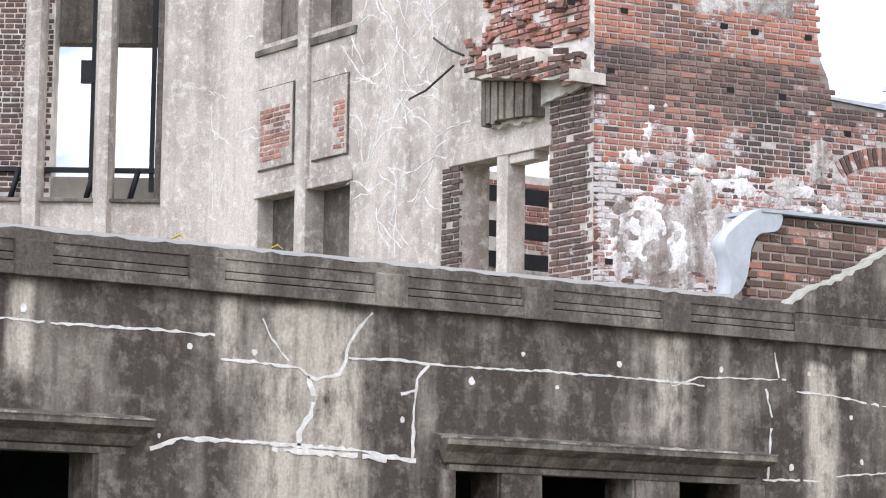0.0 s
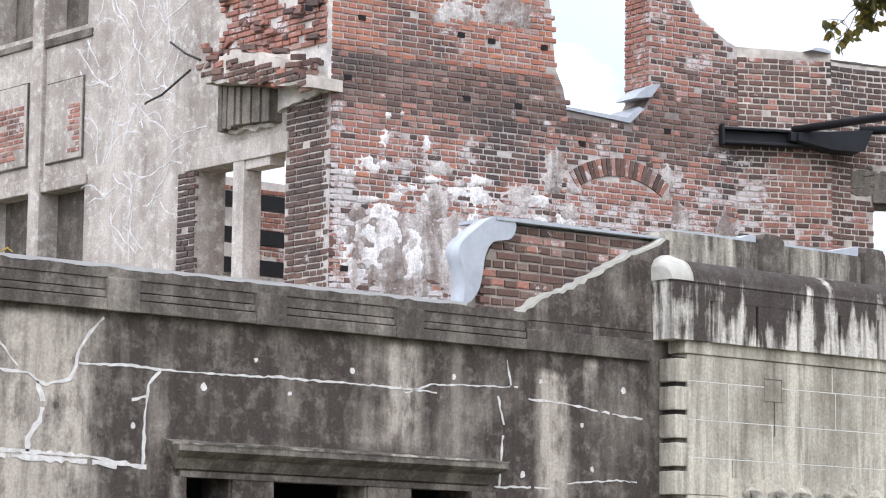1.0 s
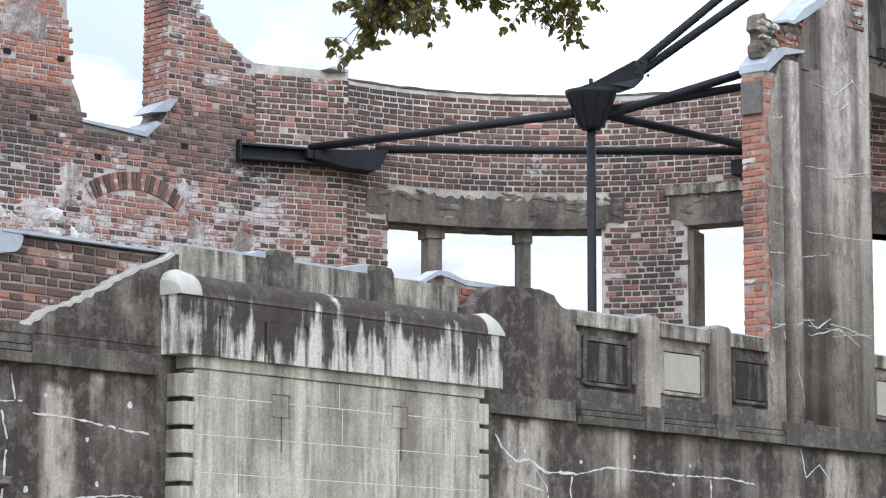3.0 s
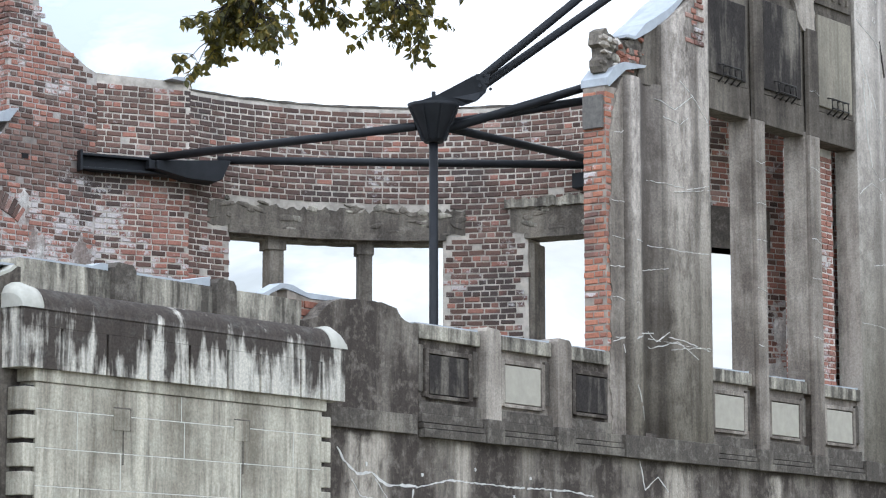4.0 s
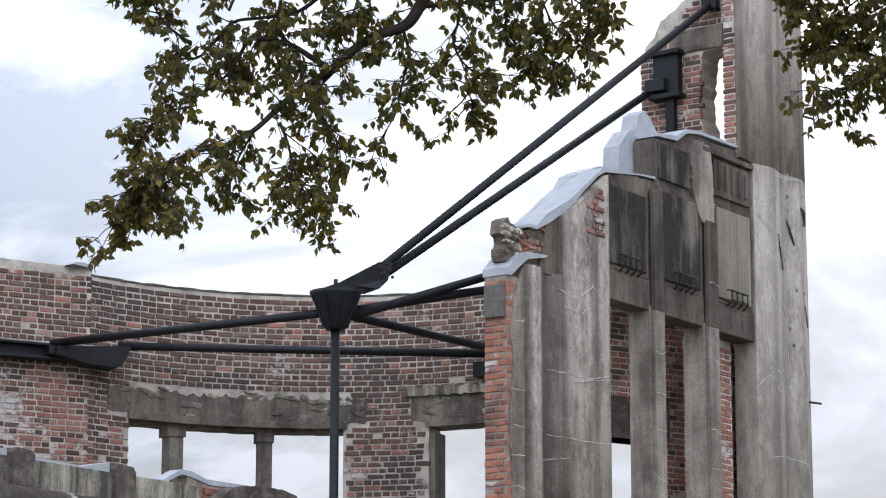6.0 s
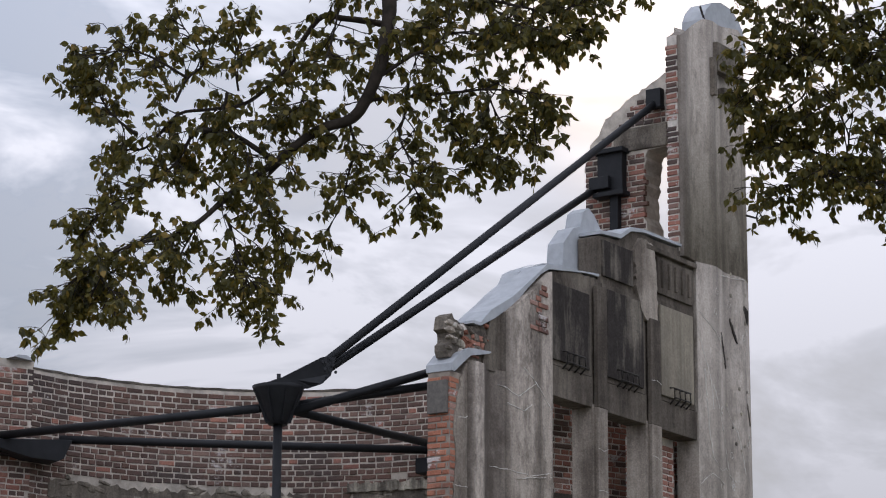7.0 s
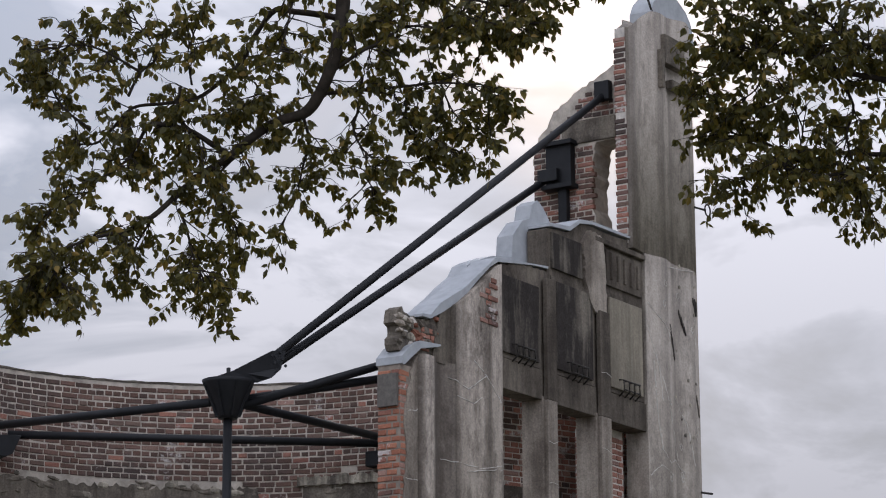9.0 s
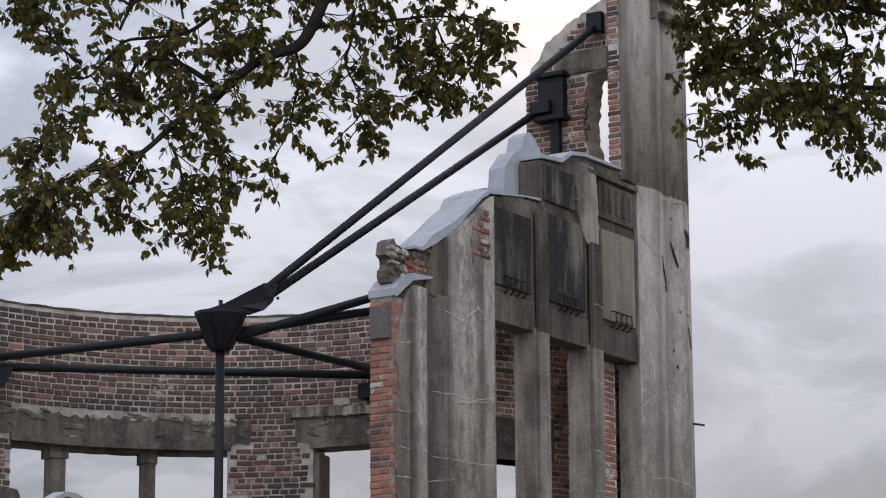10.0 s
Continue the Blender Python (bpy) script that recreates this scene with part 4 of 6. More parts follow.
ring_part("mullion_head", [(65.9, 62.2, 6.31, 6.452, RAD + 0.06, RAD + 0.30), (48.6, 45.4, 6.30, 6.452, RAD + 0.06, RAD + 0.30)], LINTEL, curved)
ring_part("window_jamb", [(16.3, 14.9, 4.5, 6.40, RAD + 0.02, RAD + 0.38)], LINTEL, curved, "plastered jamb")

# flank of the curved room that runs on to the tower
fl_a, fl_b = Vector((CX + RAD * math.cos(radians(-3)), CY + RAD * math.sin(radians(-3)), 0)), Vector((16.5, 0.36, 0))
FL = Matrix.Translation(fl_a) @ pose(0, 0, 0, 0, 0, math.degrees(math.atan2(fl_b.y - fl_a.y, fl_b.x - fl_a.x)))
fl_len = (fl_b - fl_a).length
FLANK_OPEN = 2.08
bm = bmesh.new()
wall_with_holes(bm, 0.0, fl_len, 0.0, 8.05, 0.0, 0.4, [(-0.1, FLANK_OPEN, 4.5, 6.36)])
flank = thing("wall_flank", bm, MORTAR, "brick flank wall with a lime-washed foot", "wall", kind="structure", at=FL)
bm = bmesh.new()
bm_box(bm, 0.0, FLANK_OPEN + 0.12, -0.02, 0.38, 6.36, 6.86)
part("lintel", bm, LINTEL, flank)
box_part("brick_reveal", (15.02, 15.56, 0.27, 0.62, 3.9, 7.58), MORTAR, tower, "red brick reveal")

# ---- plaster side wall, square to the front ----
G_AT = pose(3.6, 6.7, 0, 0, 0, 90)      # x runs back from the corner, y points to the left
bm = bmesh.new()
holes_g = [(0.78, 2.42, 0.0, 6.52), (4.66, 5.58, 0.0, 6.60), (5.80, 6.75, 0.0, 6.62), (4.68, 5.56, 8.50, 9.70), (5.84, 6.72, 8.54, 9.72)]
wall_with_holes(bm, 0.0, 9.0, 0.0, 9.9, -0.40, 0.0, holes_g)
side = thing("wall_side", bm, PLASTER, "pale pinkish plaster side wall with ruined windows", "wall", kind="structure", at=G_AT)
for x0, x1, y0, y1, z0, z1, mt in ((5.574, 5.82, -0.35, 0.05, 0.0, 9.8, PLASTER), (4.56, 5.60, -0.02, 0.03, 8.34, 8.44, LINTEL), (5.82, 6.86, -0.02, 0.03, 8.40, 8.48, LINTEL),
                                  (4.60, 5.58, 0.0, 0.035, 6.60, 6.72, PLASTER), (5.82, 6.82, 0.0, 0.035, 6.62, 6.80, PLASTER), (1.50, 1.70, -0.22, 0.02, 0.0, 6.52, PLASTER), (1.06, 1.50, -0.2, 0.0, 6.40, 6.52, PLASTER),
                                  (0.72, 2.62, -0.30, 0.03, 6.50, 6.72, PLASTER)):
    box_part("window_member", (x0, x1, y0, y1, z0, z1), mt, side, bevel=0.012)
for x0, x1, z0, z1 in ((4.70, 5.50, 6.92, 7.90), (5.92, 6.74, 6.95, 7.98)):
    box_part("panel_recess", (x0, x1, 0.004, 0.022, z0, z1), LINTEL, side, bevel=0.006)
    box_part("panel", (x0 + 0.018, x1 - 0.018, 0.018, 0.034, z0 + 0.018, z1 - 0.018), PLASTER, side, bevel=0.006)
bm = bmesh.new()
bm_box(bm, 4.60, 6.80, -0.36, -0.26, 8.40, 9.85)
part("blocked_window", bm, LINTEL, side)
bm = bmesh.new()
bm_box(bm, 4.62, 6.80, -0.30, -0.22, 0.0, 6.9)
part("blocked_window", bm, LINTEL, side, "window filled with stained cement")

bm = bmesh.new()
rr = random.Random(9)
bm_prism(bm, ragged([(0.0, 7.05), (0.75, 6.98), (1.0, 6.80), (1.75, 6.82), (1.98, 7.05), (2.05, 7.4)], 0.08, 0.03, rr) + ragged([(1.85, 7.75), (1.95, 7.95), (1.70, 8.3), (1.75, 9.6)], 0.08, 0.04, rr) + [(0.0, 9.6)], -0.30, 0.06)
part("brick_head", bm, MORTAR, side, "broken brick head over the window")
bm = bmesh.new()
bm_prism(bm, ragged([(-0.05, 7.04), (0.9, 7.22), (1.9, 7.36)], 0.08, 0.02, rr) + ragged([(1.95, 7.55), (1.4, 7.62), (0.7, 7.50), (-0.05, 7.16)], 0.08, 0.03, rr), -0.1, 0.34)
part("brick_shelf", bm, MORTAR_DARK, side, "jutting remains of a brick arch")
for k in range(11):
    s = 0.86 + k * 0.088
    bm = bmesh.new()
    bm_box(bm, s, s + 0.074, -0.1, 0.17 + rr.uniform(-0.02, 0.02), 6.84 + rr.uniform(-0.02, 0.02), 7.18 + 0.03 * k * 0.5, 0.006)
    part("arch_brick", bm, LINTEL, side)
for pts in ([(2.9, 0.05, 8.0), (2.3, 0.25, 7.75), (1.95, 0.30, 7.62)], [(3.3, 0.1, 7.35), (2.9, 0.35, 7.28), (2.5, 0.42, 7.30), (2.05, 0.36, 7.52)]):
    bm = bmesh.new()
    bm_tube(bm, pts, 0.013, 6)
    part("bent_bar", bm, IRON, side, "bent rusty bar")
bm = bmesh.new()
bm_box(bm, 5.2, 5.4, -6.0, -0.62, 0.0, 7.02)
far_wall = part("far_wall", bm, MORTAR, side, "lime-washed brick wall behind")
for z in (6.44, 6.02, 5.66):
    bm = bmesh.new()
    bm_box(bm, 3.9, 4.05, -6.0, -0.5, z, z + 0.17)
    part("beam", bm, STEEL, side, "dark steel beam")

# half column and drum with tall openings beyond it
H_AT = Matrix.Translation((2.9, 15.7, 0)) @ pose(0, 0, 0, 0, 0, math.degrees(math.atan2(-0.568, 0.823)))   # x runs to the right in it
drum = thing("wall_drum", None, PIER, "pale cement drum wall with tall open windows", "wall", kind="structure", at=H_AT)
bm = bmesh.new()
bm_plan(bm, [(0.50 + 0.62 - 0.62 * math.cos(a / 14 * math.pi), -0.42 * math.sin(a / 14 * math.pi)) for a in range(15)] + [(1.74, 0.35), (0.50, 0.35)], 0.0, 11.0)
part("half_column", bm, PLASTER, drum, "smooth pale half column")
box_part("sill_wall", (-3.0, 0.52, 0.0, 0.30, 0.0, 6.76), PLASTER, drum)
box_part("sill", (-3.0, 0.52, -0.06, 0.30, 6.76, 6.81), LINTEL, drum, bevel=0.01)
box_part("head_wall", (-3.0, 0.60, 0.9, 1.2, 9.03, 11.0), LINTEL, drum)
box_part("reveal", (0.42, 0.52, 0.0, 1.0, 6.81, 11.0), LINTEL, drum)
for a0, a1 in ((-1.29, -1.03), (-0.37, -0.12)):
    bm = bmesh.new()
    bm_plan(bm, [(a0, 0.0), (a0 + 0.05, -0.12), (a1 - 0.05, -0.12), (a1, 0.0), (a1, 0.25), (a0, 0.25)], 5.5, 11.0)
    part("pillar", bm, PLASTER, drum, "pale cement pillar")
box_part("brick_pier", (-3.0, -0.98, 0.5, 0.95, 6.9, 11.0), MORTAR, drum, "brown brick pier")
railing = thing("steel_bracing", None, STEEL, "black steel posts and beam bracing the drum windows", "bracing", at=H_AT)
for x, r in ((-0.45, 0.035), (0.33, 0.03)):
    bm = bmesh.new()
    bm_box(bm, x - r, x + r, 0.45, 0.52, 6.98, 11.0)
    part("steel_post", bm, STEEL, railing)
for z0, z1 in ((7.22, 7.28), (6.79, 6.83)):
    box_part("steel_beam", (-3.0, 0.45, 0.40, 0.50, z0, z1), STEEL, railing)
for x in (-1.5, -0.52, 0.05):
    bm = bmesh.new()
    bm_tube(bm, [(x, 0.40, 6.80), (x + 0.12, 0.40, 7.25)], 0.04, 6)
    part("strut", bm, STEEL, railing)
box_part("clamp", (-0.62, -0.30, 0.42, 0.50, 8.40, 8.70), STEEL, railing)
box_part("backing_board", (-3.0, 0.45, 0.70, 0.74, 6.70, 7.20), PANEL_PALE, railing, "beige board behind the steel")

# ---- zinc covers ----
def zinc(name, poly, y0, y1, label="dull zinc cover sheet on the wall top", at=None):
    bm = bmesh.new()
    bm_prism(bm, poly, y0, y1)
    for f in bm.faces:
        f.smooth = len(poly) > 40 and len(f.verts) == 4
    return thing(name, bm, ZINC, label, "roof flashing", group="zinc covers on the wall tops")


brick_end = thing("wall_brick_end", None, MORTAR, "bared brown brick end of the raised parapet", "wall", kind="structure")
bm = bmesh.new()
bm_prism(bm, [(0.0, 3.90), (1.86, 3.90), (1.86, 4.655), (0.24, 4.635), (0.22, 4.56), (0.10, 4.50), (0.02, 4.36), (0.0, 4.12)], 0.115, 0.46)
part("core", bm, MORTAR_BROWN, brick_end)
zinc("zinc_cover", smooth_loop([(-0.24, 3.985), (-0.16, 4.02), (-0.09, 4.11), (-0.055, 4.24), (-0.03, 4.37), (0.05, 4.48), (0.23, 4.525), (0.27, 4.65), (0.07, 4.675), (-0.12, 4.57), (-0.29, 4.41), (-0.25, 4.25), (-0.235, 4.10)]), 0.06, 0.22, "blue-white zinc sheet draped over the brick end")
zinc("zinc_cover", [(0.07, 4.652), (1.90, 4.672), (1.90, 4.69), (0.07, 4.68)], 0.05, 0.50)
zinc("zinc_cover", [(1.90, 4.742), (2.88, 4.742), (2.88, 4.80), (2.80, 4.80), (2.70, 4.765), (1.90, 4.755)], 0.02, 0.36)
zinc("zinc_cover", [(3.16, 4.742), (4.14, 4.742), (4.14, 4.83), (4.05, 4.81), (3.80, 4.76), (3.16, 4.765)], 0.02, 0.36)
zinc("zinc_cover", [(4.42, 4.742), (5.05, 4.742), (5.10, 4.79), (5.27, 4.86), (5.40, 4.845), (5.65, 4.80), (6.8, 4.83), (6.8, 4.855), (5.6, 4.85), (5.4, 4.90), (5.25, 4.90), (5.0, 4.78), (4.42, 4.76)], 0.16, 0.30)
bm = bmesh.new()
bm_prism(bm, [(5.345, 3.95), (6.80, 3.95), (6.80, 4.828), (5.65, 4.797), (5.40, 4.842), (5.345, 4.85)], 0.17, 0.298)
part("brick_core", bm, MORTAR_BROWN, portal, "brown brick behind the parapet end")
for r in range(9):
    for k in range(4):
        x = 5.35 + 0.225 * k + 0.11 * (r % 2)
        bm = bmesh.new()
        bm_box(bm, x, x + 0.205, 0.155, 0.18, 4.11 + 0.075 * r, 4.172 + 0.075 * r, 0.006)
        part("brick", bm, RUBBLE_RED, portal)
for x0, x1 in ((7.05, 8.04), (8.30, 9.25), (9.52, 10.6), (12.26, 13.15), (13.45, 14.4), (14.7, 15.66)):
    zinc("zinc_cover", [(x0, 4.697), (x1, 4.697), (x1, 4.725), (x1 - 0.1, 4.715), (x0, 4.708)], 0.03, 0.33)
zinc("zinc_cover", [(10.26, 7.50), (10.30, 7.49), (10.42, 7.58), (10.62, 7.72), (10.98, 7.80), (11.02, 7.83), (10.60, 7.80), (10.40, 7.71), (10.26, 7.58)], -0.035, 0.30)
zinc("zinc_cover", [(10.70, 8.09), (10.85, 8.09), (11.12, 8.22), (11.52, 8.45), (11.80, 8.69), (12.08, 8.91), (12.25, 9.0), (13.05, 9.12), (13.36, 9.14), (13.36, 9.17), (12.2, 9.04), (11.9, 8.82), (11.5, 8.54), (11.05, 8.30), (10.85, 8.13), (10.70, 8.12)], -0.01, 0.33)
zinc("zinc_cover", [(11.1, 8.22), (13.5, 9.12), (13.92, 9.20), (13.96, 9.81), (13.76, 10.00), (13.63, 10.06), (13.50, 9.98), (13.45, 9.80), (13.28, 9.74), (13.06, 9.52), (13.03, 9.25), (12.60, 9.18), (12.25, 9.05), (12.08, 8.97), (11.98, 8.83), (11.72, 8.66), (11.51, 8.50)], 0.285, 0.50, "stepped zinc cover with a small lifting lug")
zinc("zinc_cover", [(13.40, 9.66), (13.86, 9.70), (14.10, 9.84), (14.40, 9.89), (15.66, 9.92), (15.66, 9.95), (14.4, 9.93), (14.1, 9.89), (13.85, 9.75), (13.40, 9.70)], -0.02, 0.31)
bm = bmesh.new()
bm_prism(bm, [(2.93, 7.165), (3.78, 7.105), (3.98, 7.285), (3.90, 7.30), (3.75, 7.16), (2.93, 7.195)], -0.03, 0.47)
thing("zinc_cover", bm, ZINC, "dull zinc cover sheet on the wall top", "roof flashing", "zinc covers on the wall tops", at=E_AT)
bm = bmesh.new()
bm_prism(bm, [(3.80, 7.38), (4.05, 7.42), (4.18, 7.58), (4.08, 7.57), (3.95, 7.50)], -0.06, 0.30)
thing("zinc_cover", bm, ZINC, "dull zinc cover sheet on the wall top", "roof flashing", "zinc covers on the wall tops", at=E_AT)
bm = bmesh.new()
bm_prism(bm, [(6.05, 8.135), (6.34, 8.125), (6.34, 8.15), (6.22, 8.175), (6.10, 8.165)], -0.42, 0.1)
thing("zinc_cover", bm, ZINC, "dull zinc cover sheet on the wall top", "roof flashing", "zinc covers on the wall tops", at=E_AT)

# ---- steel bracing: mast, hub, struts ----
MX, MY = 9.46, 1.64
mast = thing("steel_brace", None, STEEL, "black steel mast with a conical hub and tube struts", "bracing")
bm = bmesh.new()
bm_tube(bm, [(MX, MY, 0.0), (MX, MY, 7.0)], 0.048, 16)
part("mast", bm, STEEL, mast)
bm = bmesh.new()
bm_tube(bm, [(MX, MY, 6.95), (MX, MY, 7.0), (MX, MY, 7.02), (MX, MY, 7.32), (MX, MY, 7.36)], [0.10, 0.12, 0.13, 0.265, 0.28], 24)
bm_tube(bm, [(MX, MY, 7.34), (MX, MY, 7.50)], 0.022, 8)
hub = part("hub", bm, STEEL, mast, "conical steel hub with fins")
for k in range(8):
    a = k * math.pi / 4 + 0.2
    bm = bmesh.new()
    c, s = math.cos(a), math.sin(a)
    poly = [(0.05, 6.96), (0.14, 6.98), (0.275, 7.32), (0.05, 7.34)]
    vs = [[bm.verts.new((MX + r * c - sg * 0.008 * s, MY + r * s + sg * 0.008 * c, z)) for r, z in poly] for sg in (-1, 1)]
    bm.faces.new(vs[0]), bm.faces.new(vs[1][::-1])
    for i in range(4):
        bm.faces.new((vs[0][i], vs[1][i], vs[1][(i + 1) % 4], vs[0][(i + 1) % 4]))
    part("fin", bm, STEEL, hub)


def strut(a, b, r=0.047):
    bm = bmesh.new()
    bm_tube(bm, [a, b], r, 14)
    return part("strut", bm, STEEL, mast)


def on_ring(a, z, r=RAD - 0.03):
    return (CX + r * math.cos(radians(a)), CY + r * math.sin(radians(a)), z)


strut((MX - 0.10, MY + 0.14, 7.13), tuple(E_AT @ LINK @ Vector((0.62, -0.16, 7.19))))
strut(tuple(E_AT @ LINK @ Vector((1.40, -0.20, 7.22))), on_ring(0.0, 7.24))
strut((MX + 0.12, MY - 0.06, 7.10), (12.53, 0.30, 8.26))
strut((MX + 0.10, MY + 0.02, 7.16), (12.60, 0.32, 7.95))
strut((MX + 0.12, MY - 0.02, 7.14), on_ring(1.0, 7.29))
end_hi, end_lo = Vector((15.60, 0.44, 11.90)), Vector((15.58, 1.33, 10.90))
tip = Vector((MX + 0.22, MY - 0.46, 7.58))
strut(tip + Vector((0.02, 0.05, 0.03)), end_hi)
strut(tip + Vector((0.03, 0.08, -0.07)), end_lo)
# gusset from the hub to the long struts, with bolts
u = Vector((0.55, -0.62, 0.42)).normalized()
w = Vector((0.75, 0.66, 0)).normalized()
base = Vector((MX, MY, 7.36))
bm = bmesh.new()
gp = [base + Vector((-0.28 * u.x, -0.28 * u.y, 0)), base + Vector((0.16, -0.26, -0.02)), tip + Vector((-0.03, 0.03, -0.20)), tip + Vector((0.06, -0.02, -0.10)), tip + Vector((0.10, -0.05, 0.10)), tip + Vector((-0.02, 0.04, 0.09)), base + Vector((0.0, -0.05, 0.10))]
va = [bm.verts.new(p + 0.012 * w) for p in gp]
vb = [bm.verts.new(p - 0.012 * w) for p in gp]
bm.faces.new(va), bm.faces.new(vb[::-1])
for i in range(len(gp)):
    bm.faces.new((va[i], vb[i], vb[(i + 1) % len(gp)], va[(i + 1) % len(gp)]))
gusset = part("gusset", bm, STEEL, mast, "bolted steel gusset plate")
for i in range(3):
    for j in range(2):
        p = tip + Vector((-0.03, 0.03, -0.02)) * 0.6 + Vector((0.055, -0.04, 0.035)) * (j * 1.3) + Vector((0.02, -0.02, -0.075)) * (i - 0.6)
        bm = bmesh.new()
        bm_tube(bm, [p - 0.02 * w, p - 0.034 * w], 0.017, 8)
        part("bolt", bm, STEEL, gusset)
# wall shoe on the back wall
bm = bmesh.new()
bm_box(bm, -0.25, 0.75, -0.10, -0.002, 7.03, 7.19, 0.01)
shoe = part("wall_shoe", bm, STEEL, mast, "welded steel wall shoe")
shoe.matrix_local = E_AT @ LINK
for dims in ((-0.25, 1.45, -0.20, -0.02, 7.155, 7.185), (-0.25, 1.40, -0.20, -0.02, 7.00, 7.03), (0.55, 1.10, -0.26, -0.14, 7.05, 7.15), (-0.25, -0.22, -0.22, -0.01, 6.98, 7.22)):
    bm = bmesh.new()
    bm_box(bm, *dims, bevel=0.008)
    part("shoe_plate", bm, STEEL, shoe)
bm = bmesh.new()
bm_prism(bm, [(0.62, 7.04), (1.02, 6.96), (1.34, 6.94), (1.42, 6.98), (1.52, 7.20), (1.42, 7.20), (0.62, 7.14)], -0.33, -0.06)
bmesh.ops.bevel(bm, geom=list(bm.edges), offset=0.008, segments=1, affect='EDGES')
part("shoe_nose", bm, STEEL, shoe, "tapered steel nose of the shoe")
bm = bmesh.new()
bm_box(bm, -0.16, 0.16, -0.14, 0.14, 6.98, 7.16, 0.01)
far_shoe = part("wall_shoe", bm, STEEL, mast)
far_shoe.matrix_local = Matrix.Translation(on_ring(3.0, 0.0)) @ pose(0, 0, 0, 0, 0, -85)
bm = bmesh.new()
for dims in ((15.50, 15.62, 0.90, 1.26, 10.78, 11.32), (15.44, 15.64, 0.86, 1.30, 10.74, 10.80), (15.44, 15.64, 0.86, 1.30, 11.30, 11.36), (15.52, 15.61, 0.98, 1.10, 9.9, 10.75), (15.42, 15.5, 1.06, 1.34, 10.84, 11.0)):
    bm_box(bm, *dims, bevel=0.008)
part("wall_shoe", bm, STEEL, mast, "steel box shoe with a vertical channel")
bm = bmesh.new()
bm_box(bm, 15.50, 15.60, 0.34, 0.55, 11.80, 12.05, 0.01)
part("end_plate", bm, STEEL, mast)
bm = bmesh.new()
bm_box(bm, 10.22, 10.27, 0.02, 0.26, 7.05, 7.40, 0.006)
part("end_plate", bm, plain("weathered steel plate", (0.13, 0.115, 0.10), 0.75, 0.1, 0.3, 20, 0.002), mast, "small weathered end plate")

# black that paints the depth of the putlog holes
HOLE_SHADE = plain("black for the shade in holes", (0.012, 0.010, 0.009), 0.95, 0, 0.3, 20)
HOLES = [(0.18, 7.21), (0.34, 7.86), (-0.3, 7.88), (1.57, 7.83), (1.96, 7.81), (1.65, 7.15), (2.31, 7.14), (2.64, 7.82), (4.31, 7.07), (0.17, 5.21), (3.15, 6.81)]

YELLOW = plain("yellow dead leaf", (0.55, 0.40, 0.04), 0.7, 0, 0.2, 20)
# yellow leaves on the parapet
for x, z in ((-4.95, 4.004), (-4.2, 4.004)):
    bm = bmesh.new()
    ringp = [(x - 0.045, 0.10), (x - 0.01, 0.06), (x + 0.045, 0.08), (x + 0.03, 0.13), (x - 0.02, 0.14)]
    vs = [bm.verts.new((a, c, z + (0.03 if k % 2 else 0.003))) for k, (a, c) in enumerate(ringp)]
    vt = [bm.verts.new((a, c, z + (0.034 if k % 2 else 0.007))) for k, (a, c) in enumerate(ringp)]
    bm.faces.new(vs[::-1]), bm.faces.new(vt)
    for k in range(5):
        bm.faces.new((vs[k], vs[(k + 1) % 5], vt[(k + 1) % 5], vt[k]))
    thing("fallen_leaf", bm, YELLOW, "curled yellow leaf lying on the metal drip edge", "leaf", "fallen leaves on the parapet")

# ---- cracks closed with white mortar, and shrapnel spots ----
CRNG = random.Random(21)


def seam(points, width, y=0.0, depth=0.0045):
    pts = ragged(points, 0.04, 0.006, CRNG)
    bm = bmesh.new()
    lo, hi = [], []
    for i, (x, z) in enumerate(pts):
        a, b = pts[max(i - 1, 0)], pts[min(i + 1, len(pts) - 1)]
        dx, dz = b[0] - a[0], b[1] - a[1]
        d = math.hypot(dx, dz) or 1
        w2 = width * CRNG.uniform(0.25, 1.15) / 2 * (0.6 if callable(y) or y < -0.01 else 1.0)
        lo.append((x + dz / d * w2, z - dx / d * w2)), hi.append((x - dz / d * w2, z + dx / d * w2))
    for i in range(len(pts) - 1):
        if CRNG.random() < 0.03:
            continue
        face = y if callable(y) else lambda x: y
        a = [bm.verts.new((x, face(x) - depth, z)) for x, z in (lo[i], lo[i + 1], hi[i + 1], hi[i])]
        c = [bm.verts.new((x, face(x) + 0.006, z)) for x, z in (lo[i], lo[i + 1], hi[i + 1], hi[i])]
        bm.faces.new(a), bm.faces.new(c[::-1])
        for k in range(4):
            bm.faces.new((a[k], c[k], c[(k + 1) % 4], a[(k + 1) % 4]))
    part("repaired_crack", bm, SEAM, front, "white mortar in a crack")


